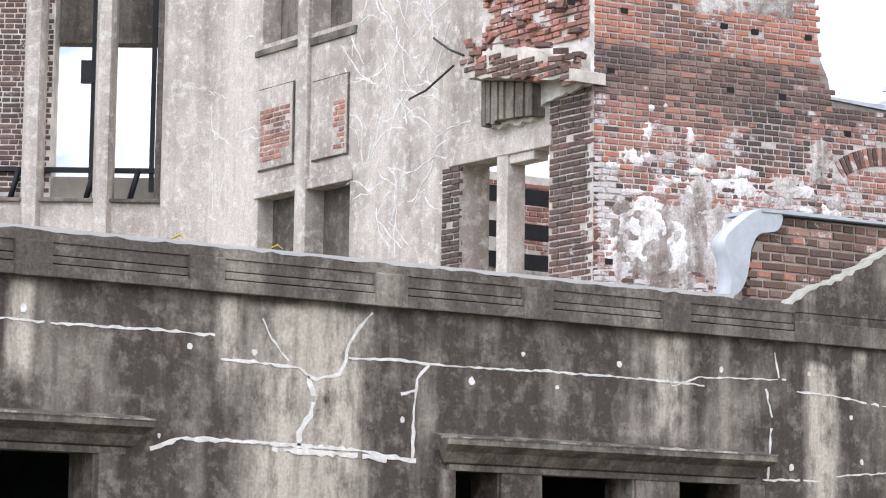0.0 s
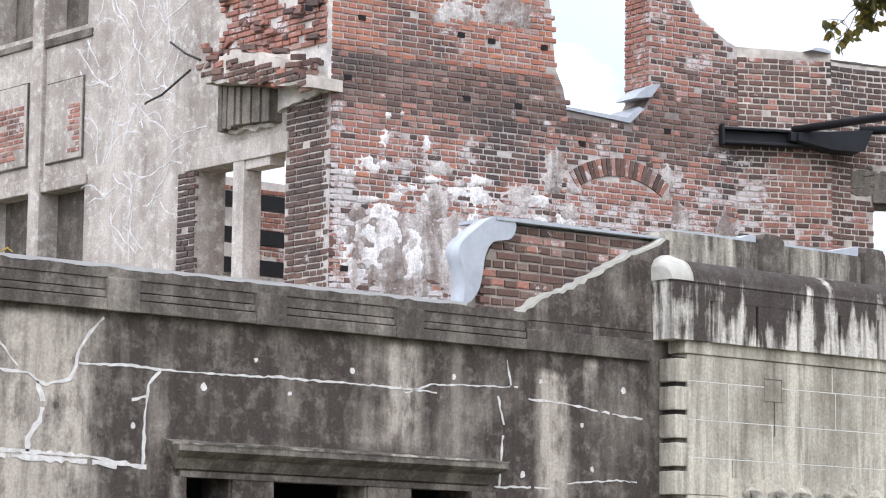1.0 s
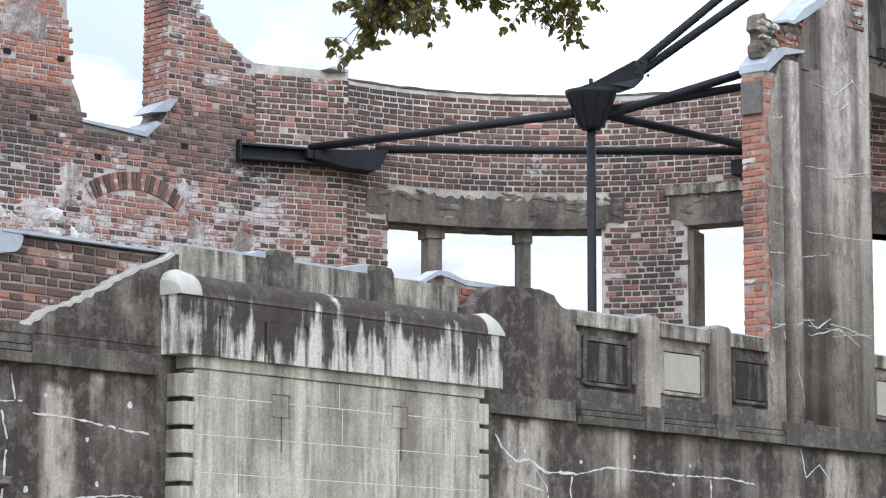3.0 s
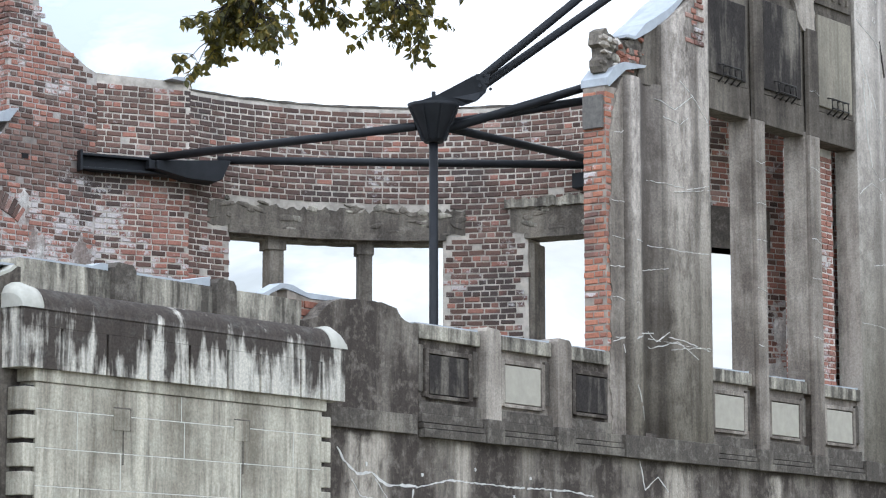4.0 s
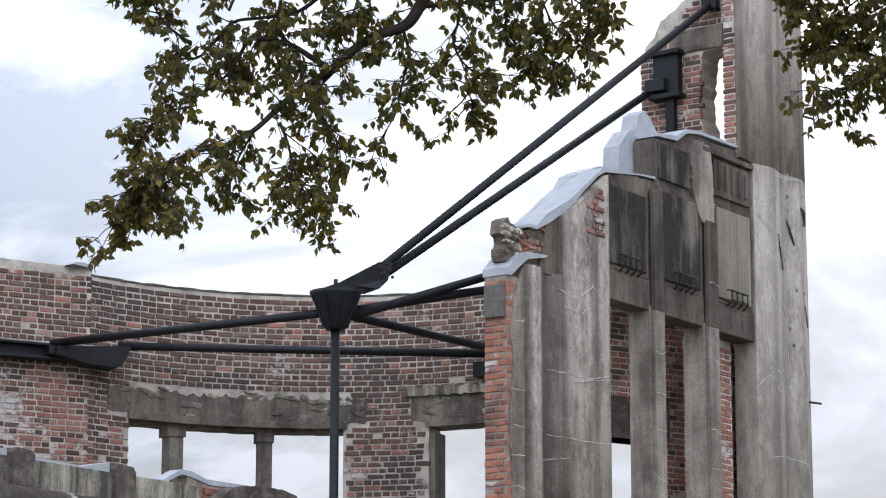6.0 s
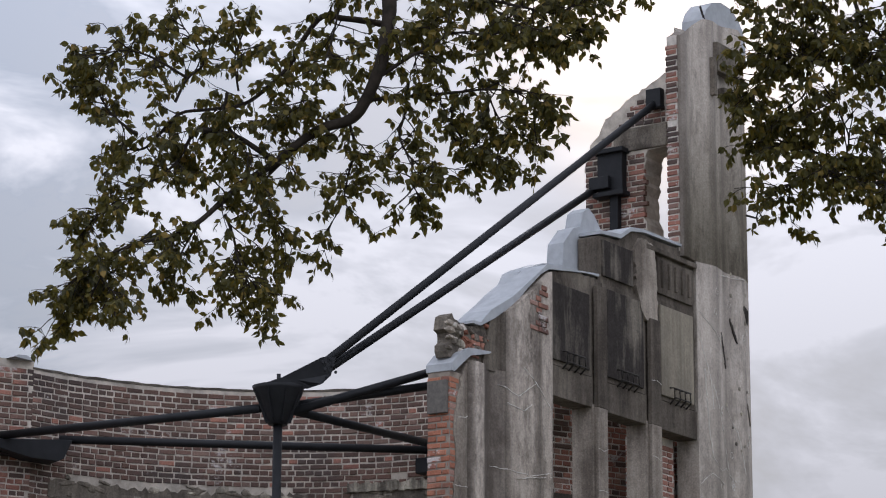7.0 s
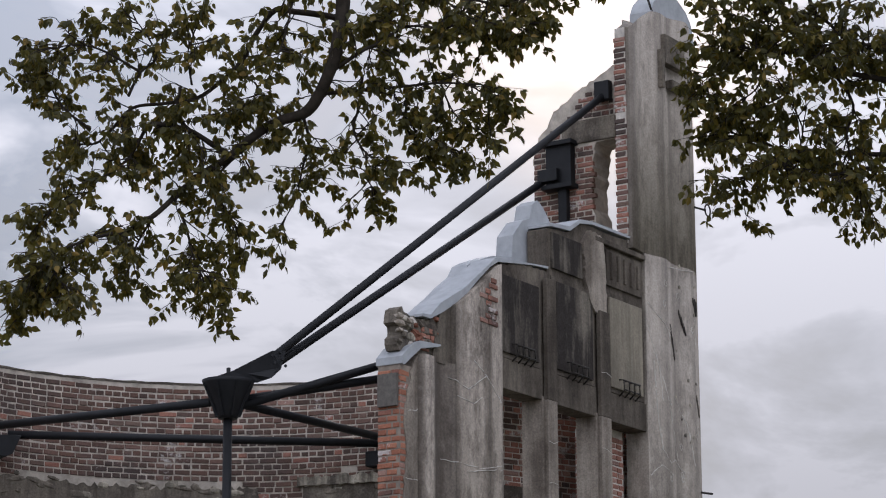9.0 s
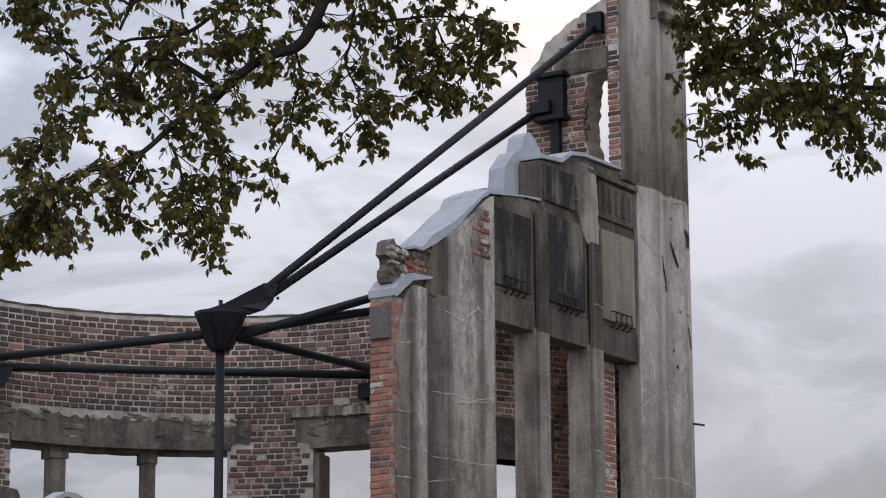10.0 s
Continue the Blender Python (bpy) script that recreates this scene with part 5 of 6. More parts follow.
seam([(-7.5, 3.39), (-6.25, 3.39), (-5.86, 3.38), (-5.26, 3.39), (-4.71, 3.385)], 0.022)
seam([(-4.66, 3.23), (-4.41, 3.23), (-4.06, 3.21), (-3.99, 3.16)], 0.024)
seam([(-3.99, 3.16), (-3.94, 3.03), (-3.96, 2.9), (-4.05, 2.78), (-4.05, 2.69)], 0.040)
seam([(-4.35, 3.52), (-4.28, 3.39), (-4.14, 3.25)], 0.022)
seam([(-3.48, 3.62), (-3.59, 3.51), (-3.67, 3.39), (-3.69, 3.28), (-3.74, 3.19), (-3.92, 3.14), (-3.99, 3.16)], 0.028)
seam([(-3.67, 3.3), (-3.29, 3.31), (-3.01, 3.3), (-2.58, 3.3), (-1.94, 3.31), (-1.32, 3.31), (-0.9, 3.3), (-0.55, 3.29)], 0.020)
seam([(-3.01, 3.29), (-3.11, 3.19), (-3.13, 3.0), (-3.14, 2.65)], 0.026)
seam([(-3.24, 3.08), (-3.12, 3.11)], 0.02)
seam([(-5.17, 2.62), (-4.94, 2.7), (-4.52, 2.7), (-4.04, 2.69), (-3.55, 2.68), (-3.37, 2.65), (-3.11, 2.63)], 0.034)
seam([(-4.3, 2.66), (-4.04, 2.65), (-3.5, 2.645), (-3.35, 2.62)], 0.04, 0.0, 0.006)
seam([(-0.9, 3.32), (-0.85, 3.27), (-0.61, 3.35), (0.25, 3.38)], 0.016)
seam([(0.14, 3.58), (0.18, 3.39)], 0.018)
seam([(0.05, 3.3), (0.11, 3.09), (0.07, 2.62)], 0.022)
seam([(0.02, 2.62), (0.59, 2.63)], 0.020)
seam([(0.36, 3.3), (0.76, 3.28), (1.28, 3.23), (1.56, 3.21)], 0.020)
seam([(0.76, 2.67), (1.28, 2.72), (1.5, 2.71)], 0.014)
seam([(5.82, 3.5), (5.94, 3.35), (6.14, 3.23), (6.35, 3.26), (6.47, 3.19), (6.6, 3.15), (7.02, 3.16)], 0.028)
seam([(6.06, 3.18), (6.18, 3.04), (6.43, 3.0), (6.55, 2.98)], 0.016)
seam([(6.40, 3.20), (6.6, 3.02), (6.64, 2.85)], 0.016)
seam([(7.02, 3.15), (7.54, 3.24), (8.54, 3.22), (9.5, 3.23), (9.99, 3.19)], 0.020)
seam([(6.98, 3.13), (6.95, 3.0), (7.0, 2.85)], 0.026)
seam([(9.22, 3.2), (9.24, 2.9)], 0.016)
seam([(10.85, 3.6), (10.95, 3.3), (11.2, 3.45), (11.4, 3.3)], 0.018)
seam([(11.40, 6.50), (11.75, 6.56), (12.16, 6.62)], 0.012, -0.092)
seam([(10.32, 5.6), (10.7, 5.62)], 0.014, -0.014)
seam([(10.35, 6.3), (10.62, 6.3)], 0.012, -0.014)
seam([(10.86, 5.6), (11.45, 5.69)], 0.012, -0.06)
seam([(10.34, 4.81), (10.62, 4.88)], 0.022, -0.014)
seam([(10.80, 4.93), (11.02, 4.95)], 0.02, -0.08)
seam([(11.32, 4.93), (11.55, 4.92), (12.12, 4.85)], 0.02, -0.092)
seam([(11.35, 4.80), (11.66, 4.84), (12.18, 4.88)], 0.012, -0.092)
seam([(15.74, 8.46), (15.82, 7.78), (15.92, 7.39)], 0.014, -0.09)
seam([(16.2, 9.72), (16.5, 9.74), (16.85, 9.79)], 0.014, -0.092)
def pier_face(x):
    """Front of the great pier and of the tower's lower shaft."""
    if x < 10.62:
        return -0.014
    for a, c, y0, bulge in ((10.64, 10.86, -0.062, 0.025), (10.86, 11.28, -0.055, -0.085), (11.28, 12.25, -0.055, 0.035)):
        if a <= x <= c:
            return y0 - bulge * math.sin(math.pi * (x - a) / (c - a))
    return tower_face(x) if x > 15.6 else -0.06


# pale seams across the great pier, the mullions and the tower
for z, a, c in ((5.92, 10.36, 12.2), (6.62, 10.9, 12.2), (4.86, 10.4, 12.2), (5.28, 10.36, 10.8), (7.02, 10.4, 10.62), (7.32, 11.3, 11.75)):
    seam([(a, z), (a + (c - a) * 0.3, z + CRNG.uniform(-0.05, 0.05)), (a + (c - a) * 0.65, z + CRNG.uniform(-0.05, 0.05)), (c, z + CRNG.uniform(-0.04, 0.08))], 0.013, pier_face)
for pts in ([(10.55, 4.80), (10.72, 4.35), (10.86, 4.05), (10.98, 3.86)], [(10.7, 4.86), (10.95, 4.95), (11.1, 4.80), (11.5, 4.90), (11.9, 4.74)], [(11.0, 5.05), (11.2, 4.88), (11.4, 5.02)], [(11.6, 7.75), (11.85, 7.62), (12.2, 7.38)], [(11.2, 7.5), (11.5, 7.42), (11.85, 7.62)]):
    seam(pts, 0.018, pier_face)
for x0, x1, zs in ((13.21, 13.42, (5.02, 5.66, 6.2, 6.62, 7.1)), (14.45, 14.68, (5.22, 5.9, 6.36, 7.2, 8.1))):
    for z in zs:
        seam([(x0, z), ((x0 + x1) / 2, z + CRNG.uniform(-0.02, 0.02)), (x1, z + CRNG.uniform(-0.05, 0.02))], 0.013, -0.075)
for pts in ([(15.92, 7.40), (16.1, 7.25), (16.3, 7.32), (16.55, 7.18)], [(15.95, 8.3), (16.12, 7.9), (16.3, 7.6), (16.42, 7.2)], [(15.70, 8.9), (15.9, 8.4), (15.95, 8.0)], [(15.92, 6.2), (16.3, 6.26), (16.9, 6.2)], [(15.7, 5.5), (16.2, 5.46), (16.7, 5.52)], [(15.7, 7.05), (15.9, 7.2), (16.2, 7.1)], [(16.35, 8.1), (16.6, 7.8), (16.75, 7.3)], [(15.7, 9.2), (16.1, 8.9), (16.35, 8.6)]):
    seam(pts, 0.015, pier_face)
for k in range(16):
    x, z = CRNG.uniform(15.95, 17.0), CRNG.uniform(6.9, 9.5)
    seam([(x + 0.028 * math.cos(a), z + 0.045 * math.sin(a)) for a in (0, 1.2, 2.4, 3.6, 4.8, 6.0)], 0.012, pier_face)
spot_rng = random.Random(5)
spots = [(-4.41, 3.29), (-5.11, 2.71), (-3.23, 2.9), (-2.21, 3.42), (-1.91, 3.2), (0.48, 3.44), (0.91, 3.13), (1.02, 2.79), (-2.65, 3.2), (-0.39, 3.42), (-6.1, 3.46), (7.95, 3.36), (8.87, 3.32), (8.59, 3.13), (9.22, 3.13), (7.11, 3.27), (6.27, 3.33), (-4.9, 3.30), (1.35, 3.42), (-1.35, 3.40), (0.3, 2.72)]
for x, z in spots:
    bm = bmesh.new()
    r = spot_rng.uniform(0.012, 0.026)
    ringv = [bm.verts.new((x + r * spot_rng.uniform(0.6, 1.2) * math.cos(k), -0.009, z + r * spot_rng.uniform(0.8, 1.5) * math.sin(k))) for k in np.linspace(0, 6.283, 9)[:-1]]
    base_v = [bm.verts.new((v.co.x, 0.003, v.co.z)) for v in ringv]
    bm.faces.new(ringv)
    for k in range(8):
        bm.faces.new((ringv[k], base_v[k], base_v[(k + 1) % 8], ringv[(k + 1) % 8]))
    part("patched_hole", bm, SEAM, front, "small patched hole")

# pale crack web on the plaster side wall
FILLER = plain("pale crack filler", (0.56, 0.53, 0.50), 0.9, 0, 0.25, 9, 0.003, 0.2)
for k in range(70):
    s, z = CRNG.uniform(2.7, 4.5) if k < 56 else CRNG.uniform(6.9, 7.9), CRNG.uniform(5.6, 8.7)
    bm = bmesh.new()
    a = CRNG.choice([0.2, 0.4, 1.3, 1.6, 2.8]) + CRNG.uniform(-0.5, 0.5)
    for j in range(CRNG.randint(5, 12)):
        a += CRNG.uniform(-0.45, 0.45)
        ln, w2 = CRNG.uniform(0.05, 0.10), CRNG.uniform(0.003, 0.011)
        s1, z1 = s + ln * math.cos(a), z + ln * math.sin(a)
        q = [(s - w2 * math.sin(a), z + w2 * math.cos(a)), (s + w2 * math.sin(a), z - w2 * math.cos(a)), (s1 + w2 * math.sin(a), z1 - w2 * math.cos(a)), (s1 - w2 * math.sin(a), z1 + w2 * math.cos(a))]
        va, vb = [bm.verts.new((x, 0.0035 + 0.0002 * j, y)) for x, y in q], [bm.verts.new((x, -0.002, y)) for x, y in q]
        bm.faces.new(va)
        for i in range(4):
            bm.faces.new((va[i], vb[i], vb[(i + 1) % 4], va[(i + 1) % 4]))
        s, z = s1, z1
    part("repaired_crack", bm, FILLER, side, "pale mortar in a crack")
# no real openings: black boxes on the wall stand for shaded holes
for s, z in HOLES:
    bm = bmesh.new()
    bm_box(bm, s - 0.045, s + 0.045, -0.016, 0.002, z - 0.03, z + 0.03, 0.004)
    part("putlog_hole", bm, HOLE_SHADE, back, "black box for the shade in a putlog hole")

# ---- lime and plaster left on the brick ----
PRNG = random.Random(44)
LIME = concrete("crumbling white lime plaster", (0.74, 0.71, 0.69), (0.42, 0.37, 0.345), 0.46, 3.5, 0.5, 2.0, 0.05, 0.02)
LIME_GREY = concrete("grey rough plaster", (0.50, 0.46, 0.435), (0.24, 0.195, 0.175), 0.5, 4.0, 0.5, 5.0, 0.05, 0.02)


def patch(parent, s, z, rs, rz, material, thick=0.024, cell=0.028, body=0.78):
    """A crumbling layer of plaster: a lumpy sheet that dives behind the brick faces at its rim."""
    bm = bmesh.new()
    seed = PRNG.uniform(0, 50)
    nx, nz = max(4, int(2.4 * rs / cell)), max(4, int(2.4 * rz / cell))
    grid = {}
    for i in range(nx + 1):
        for k in range(nz + 1):
            x, y = s + rs * 1.2 * (2 * i / nx - 1), z + rz * 1.2 * (2 * k / nz - 1)
            r2 = ((x - s) / rs) ** 2 + ((y - z) / rz) ** 2
            lump = 0.9 * noise.noise(Vector((x * 3.1 + seed, y * 3.1, 0))) + 0.7 * noise.noise(Vector((x * 9 + seed, y * 9, 2))) + 0.4 * noise.noise(Vector((x * 22, y * 22, seed)))
            h = max(-0.03, thick * (body - 0.85 * r2 + 0.75 * lump))
            grid[i, k] = bm.verts.new((x, -min(h, thick * 1.1), y))
    for i in range(nx):
        for k in range(nz):
            bm.faces.new((grid[i, k], grid[i + 1, k], grid[i + 1, k + 1], grid[i, k + 1]))
    return part("plaster_patch", bm, material, parent, "patch of crumbling lime plaster")


for s, z, rs, rz, m in ((0.62, 5.48, 0.42, 0.36, LIME), (0.25, 5.35, 0.22, 0.40, LIME), (1.15, 5.45, 0.40, 0.55, LIME_GREY), (1.62, 5.50, 0.45, 0.42, LIME), (2.2, 5.4, 0.5, 0.35, LIME_GREY), (1.25, 6.02, 0.22, 0.20, LIME_GREY),
                        (1.75, 6.10, 0.36, 0.13, LIME), (2.35, 6.18, 0.34, 0.16, LIME_GREY), (2.78, 6.45, 0.20, 0.24, LIME_GREY), (4.5, 6.06, 0.16, 0.24, LIME_GREY), (5.12, 5.98, 0.20, 0.26, LIME_GREY), (4.30, 6.45, 0.10, 0.26, LIME_GREY),
                        (5.75, 5.85, 0.20, 0.20, LIME), (1.55, 8.1, 0.5, 0.20, LIME_GREY), (2.2, 8.2, 0.4, 0.3, LIME_GREY), (0.62, 6.62, 0.07, 0.12, LIME), (0.68, 6.86, 0.05, 0.04, LIME), (1.15, 6.60, 0.07, 0.09, LIME), (0.85, 6.9, 0.03, 0.03, LIME)):
    patch(back, s, z, rs, rz, m)
for s, z, rs, rz, m in ((0.80, 5.42, 0.62, 0.46, LIME_GREY), (0.62, 5.52, 0.30, 0.34, LIME), (0.98, 5.40, 0.16, 0.34, LIME), (1.62, 5.36, 0.40, 0.50, LIME_GREY), (1.58, 5.35, 0.16, 0.40, LIME), (1.82, 5.30, 0.12, 0.30, LIME)):
    patch(back, s, z, rs, rz, m, 0.030 if m is LIME else 0.026, 0.026, 1.12)
for k in range(60):
    patch(back, PRNG.uniform(0.2, 3.2), PRNG.uniform(5.5, 6.4), PRNG.uniform(0.05, 0.20), PRNG.uniform(0.04, 0.12), LIME if k % 2 else LIME_GREY, 0.022, 0.02)
for k in range(14):
    patch(flank, PRNG.uniform(2.25, 3.0), PRNG.uniform(4.4, 5.6), PRNG.uniform(0.10, 0.24), PRNG.uniform(0.10, 0.26), LIME, 0.026, 0.03, 1.1)

# ---- tree whose limbs hang into the view ----
BARK = plain("dark furrowed bark", (0.035, 0.028, 0.022), 0.95, 0, 0.4, 18, 0.01, 0.1)
m, n_, l_, bsdf_ = node_mat("green and yellowing leaves")
rnd_ = n_.new("ShaderNodeNewGeometry").outputs["Random Per Island"]
l_.new(add_ramp(n_, l_, rnd_, [(0.0, (0.022, 0.023, 0.006)), (0.55, (0.056, 0.050, 0.010)), (0.82, (0.12, 0.096, 0.014)), (1.0, (0.19, 0.115, 0.018))]), bsdf_.inputs["Base Color"])
bsdf_.inputs["Roughness"].default_value = 0.55
bsdf_.inputs["Specular IOR Level"].default_value = 0.3
tr_ = n_.new("ShaderNodeBsdfTranslucent")
tr_.inputs["Color"].default_value = (0.24, 0.20, 0.03, 1)
mx_ = n_.new("ShaderNodeMixShader")
mx_.inputs[0].default_value = 0.22
l_.new(bsdf_.outputs[0], mx_.inputs[1])
l_.new(tr_.outputs[0], mx_.inputs[2])
l_.new(mx_.outputs[0], n_["Material Output"].inputs["Surface"])
LEAF = m

tree = thing("tree", None, BARK, "broadleaf tree with dark limbs and small pointed green leaves turning yellow", "tree")
TO = Vector((-1.19, -7.70, 0.0))
TU, TF = Vector((0.546, -0.838, 0)), Vector((0.838, 0.546, 0))
TRNG = random.Random(12)
leaf_v, leaf_f = [], []


def leaf(p, size):
    """One bent ovate leaf with a drawn-out tip, hanging from p."""
    d = Vector((TRNG.uniform(-0.7, 0.7), TRNG.uniform(-0.7, 0.7), TRNG.uniform(-1.5, 0.0))).normalized()
    side = d.cross(Vector((TRNG.uniform(-1, 1), TRNG.uniform(-1, 1), TRNG.uniform(-0.4, 0.4)))).normalized()
    up = side.cross(d)
    w = size * TRNG.uniform(0.27, 0.37)
    fold = size * TRNG.uniform(0.04, 0.14)
    st = p + d * size * 0.22
    i = len(leaf_v)
    rim = ((0.16, 0.62), (0.38, 1.0), (0.62, 0.84), (0.84, 0.40))
    leaf_v.extend([p, st, p + side * 0.0016])
    for along, wide in rim:
        mid = st + d * size * along
        leaf_v.extend([mid + side * w * wide + up * fold * wide, mid, mid - side * w * wide + up * fold * wide])
    leaf_v.append(st + d * size * 1.10 - up * fold)
    leaf_f.extend([(i, i + 1, i + 2), (i + 1, i + 3, i + 4), (i + 1, i + 4, i + 5)])
    for k in range(3):
        a = i + 3 + 3 * k
        leaf_f.extend([(a, a + 3, a + 4, a + 1), (a + 1, a + 4, a + 5, a + 2)])
    leaf_f.extend([(i + 12, i + 15, i + 13), (i + 13, i + 15, i + 14)])


def spray(bm, p, d, ln):
    """A twig that forks into three or four shoots, each with a rosette of hanging leaves."""
    q = [p]
    for s in range(4):
        d = (d + Vector((TRNG.uniform(-0.3, 0.3), TRNG.uniform(-0.3, 0.3), TRNG.uniform(-0.26, 0.18)))).normalized()
        q.append(q[-1] + d * ln / 4)
    bm_tube(bm, q, [0.005, 0.0042, 0.0034, 0.0028, 0.002], 5, False)
    for k in range(TRNG.randint(2, 4)):
        at = q[TRNG.randint(1, 4)]
        e = (d * 0.7 + Vector((TRNG.uniform(-1, 1), TRNG.uniform(-1, 1), TRNG.uniform(-0.8, 0.6)))).normalized()
        mid, tip = at + e * 0.06, at + e * TRNG.uniform(0.10, 0.17) + Vector((0, 0, -0.012))
        bm_tube(bm, [at, mid, tip], [0.0026, 0.002, 0.0012], 4, False)
        for j in range(TRNG.randint(8, 12)):
            leaf(at.lerp(tip, TRNG.uniform(0.25, 1.08)), TRNG.uniform(0.038, 0.055))


def limb(points, r0, r1, leafy):
    """A limb in the tree's own plane (across, up), with twigs and leaves."""
    path = []
    w = TRNG.uniform(-0.15, 0.15)
    for k, (a, h) in enumerate(points):
        w += TRNG.uniform(-0.08, 0.08)
        path.append(TO + TU * a + TF * w + Vector((0, 0, h)))
    fine = []
    for i in range(len(path) - 1):
        p0, p1, p2, p3 = path[max(i - 1, 0)], path[i], path[i + 1], path[min(i + 2, len(path) - 1)]
        for s in range(4):
            t = s / 4
            fine.append(0.5 * ((2 * p1) + (p2 - p0) * t + (2 * p0 - 5 * p1 + 4 * p2 - p3) * t * t + (3 * p1 - p0 - 3 * p2 + p3) * t ** 3))
    fine.append(path[-1])
    bm = bmesh.new()
    bm_tube(bm, fine, [r0 + (r1 - r0) * i / (len(fine) - 1) for i in range(len(fine))], 8)
    length = sum((b - a).length for a, b in zip(fine, fine[1:]))
    count = int(length * 16 * leafy) + (2 if leafy else 0)
    for k in range(count):
        f = 0.10 + 0.90 * ((k + TRNG.random()) / count) ** 0.8
        i = min(int(f * (len(fine) - 1)), len(fine) - 2)
        p = fine[i].lerp(fine[i + 1], TRNG.random())
        tang = (fine[i + 1] - fine[i]).normalized()
        d = (tang * TRNG.uniform(0.2, 1.0) + TU * TRNG.uniform(-1, 1) + TF * TRNG.uniform(-1.2, 1.2) + Vector((0, 0, TRNG.uniform(-0.7, 0.9)))).normalized()
        spray(bm, p, d, TRNG.uniform(0.10, 0.27))
    if leafy:
        spray(bm, fine[-1], (fine[-1] - fine[-3]).normalized(), 0.14)
    part("limb", bm, BARK, tree, "dark bare limb with twigs")


bm = bmesh.new()
root = Vector((-0.95, -13.6, 0))
bm_tube(bm, [root, root + Vector((0.02, 0.05, 0.3)), root + Vector((0.05, 0.2, 2.2)), root + Vector((0.05, 0.5, 4.2)), root + Vector((0.0, 1.0, 5.6)), root + Vector((-0.1, 2.4, 7.2)), Vector((-1.0, -9.2, 8.1)), TO + TU * -0.20 + Vector((0, 0, 7.84))], [0.34, 0.26, 0.22, 0.19, 0.15, 0.11, 0.08, 0.05], 12)
part("trunk", bm, BARK, tree, "dark furrowed trunk")
bm = bmesh.new()
bm_tube(bm, [root + Vector((0.05, 0.5, 4.2)), root + Vector((0.6, 1.2, 5.3)), TO + TU * 2.955 + Vector((0, 0, 5.87))], [0.12, 0.07, 0.018], 10)
bm_tube(bm, [root + Vector((0.0, 1.0, 5.6)), root + Vector((0.5, 1.9, 6.6)), TO + TU * 2.96 + Vector((0, 0, 6.20))], [0.09, 0.05, 0.02], 10)
bm_tube(bm, [root + Vector((0.5, 1.9, 6.6)), TO + TU * 2.9 + Vector((0, 0, 7.3)), TO + TU * 2.2 + Vector((0, 0, 7.17)), TO + TU * 2.11 + Vector((0, 0, 7.24))], [0.05, 0.03, 0.018, 0.014], 8)
bm_tube(bm, [TO + TU * 2.9 + Vector((0, 0, 7.3)), TO + TU * 2.60 + Vector((0, 0, 6.90))], [0.025, 0.009], 8)
bm_tube(bm, [TO + TU * 2.955 + Vector((0, 0, 5.87)), TO + TU * 2.94 + Vector((0, 0, 5.72))], [0.018, 0.014], 8)
bm_tube(bm, [TO + TU * 2.96 + Vector((0, 0, 6.20)), TO + TU * 2.79 + Vector((0, 0, 6.49))], [0.02, 0.012], 8)
part("fork", bm, BARK, tree)
limb([(-0.20, 7.84), (-0.44, 7.25), (-0.47, 6.95), (-0.44, 6.75), (-0.45, 6.58), (-0.49, 6.35), (-0.58, 6.15), (-0.66, 6.07), (-0.80, 6.03), (-0.93, 5.95), (-1.05, 5.85), (-1.24, 5.70), (-1.36, 5.59), (-1.48, 5.46), (-1.67, 5.37)], 0.050, 0.012, 0.55)
limb([(-0.46, 6.70), (-0.61, 6.73), (-0.72, 6.75), (-0.83, 6.75), (-0.94, 6.63), (-1.02, 6.48), (-1.13, 6.34), (-1.28, 6.24), (-1.47, 6.19), (-1.63, 6.17), (-1.75, 6.06), (-1.84, 5.99), (-1.94, 5.98)], 0.020, 0.005, 0.9)
limb([(-1.05, 5.85), (-1.16, 5.91), (-1.31, 6.00), (-1.50, 6.02), (-1.57, 5.96), (-1.62, 5.85), (-1.71, 5.75), (-1.82, 5.67)], 0.018, 0.005, 1.1)
limb([(-0.50, 6.30), (-0.32, 6.41), (-0.24, 6.46), (-0.08, 6.56), (0.11, 6.54), (0.24, 6.56)], 0.012, 0.004, 1.5)
limb([(-0.33, 6.30), (-0.35, 6.12), (-0.38, 6.00), (-0.31, 5.87), (-0.20, 5.79)], 0.010, 0.004, 1.2)
limb([(-0.55, 6.20), (-0.35, 6.23), (-0.08, 6.24), (0.11, 6.24), (0.27, 6.20), (0.38, 6.12)], 0.011, 0.004, 1.4)
limb([(-1.36, 5.59), (-1.31, 5.46), (-1.27, 5.30), (-1.22, 5.20)], 0.010, 0.004, 1.7)
limb([(-1.67, 5.37), (-1.85, 5.33), (-2.02, 5.26), (-2.12, 5.14)], 0.010, 0.004, 1.9)
limb([(-0.45, 6.82), (-0.21, 6.85), (0.05, 6.82), (0.30, 6.75), (0.50, 6.70), (0.66, 6.78)], 0.014, 0.004, 1.6)
limb([(0.05, 6.82), (0.22, 6.66), (0.40, 6.58), (0.52, 6.56)], 0.008, 0.003, 1.8)
limb([(0.30, 6.79), (0.53, 6.90), (0.78, 6.98)], 0.008, 0.003, 1.6)
limb([(-1.63, 6.17), (-1.57, 6.31), (-1.48, 6.41), (-1.54, 6.54), (-1.60, 6.62)], 0.009, 0.003, 1.3)
limb([(-1.48, 5.46), (-1.56, 5.33), (-1.60, 5.22)], 0.008, 0.003, 1.5)
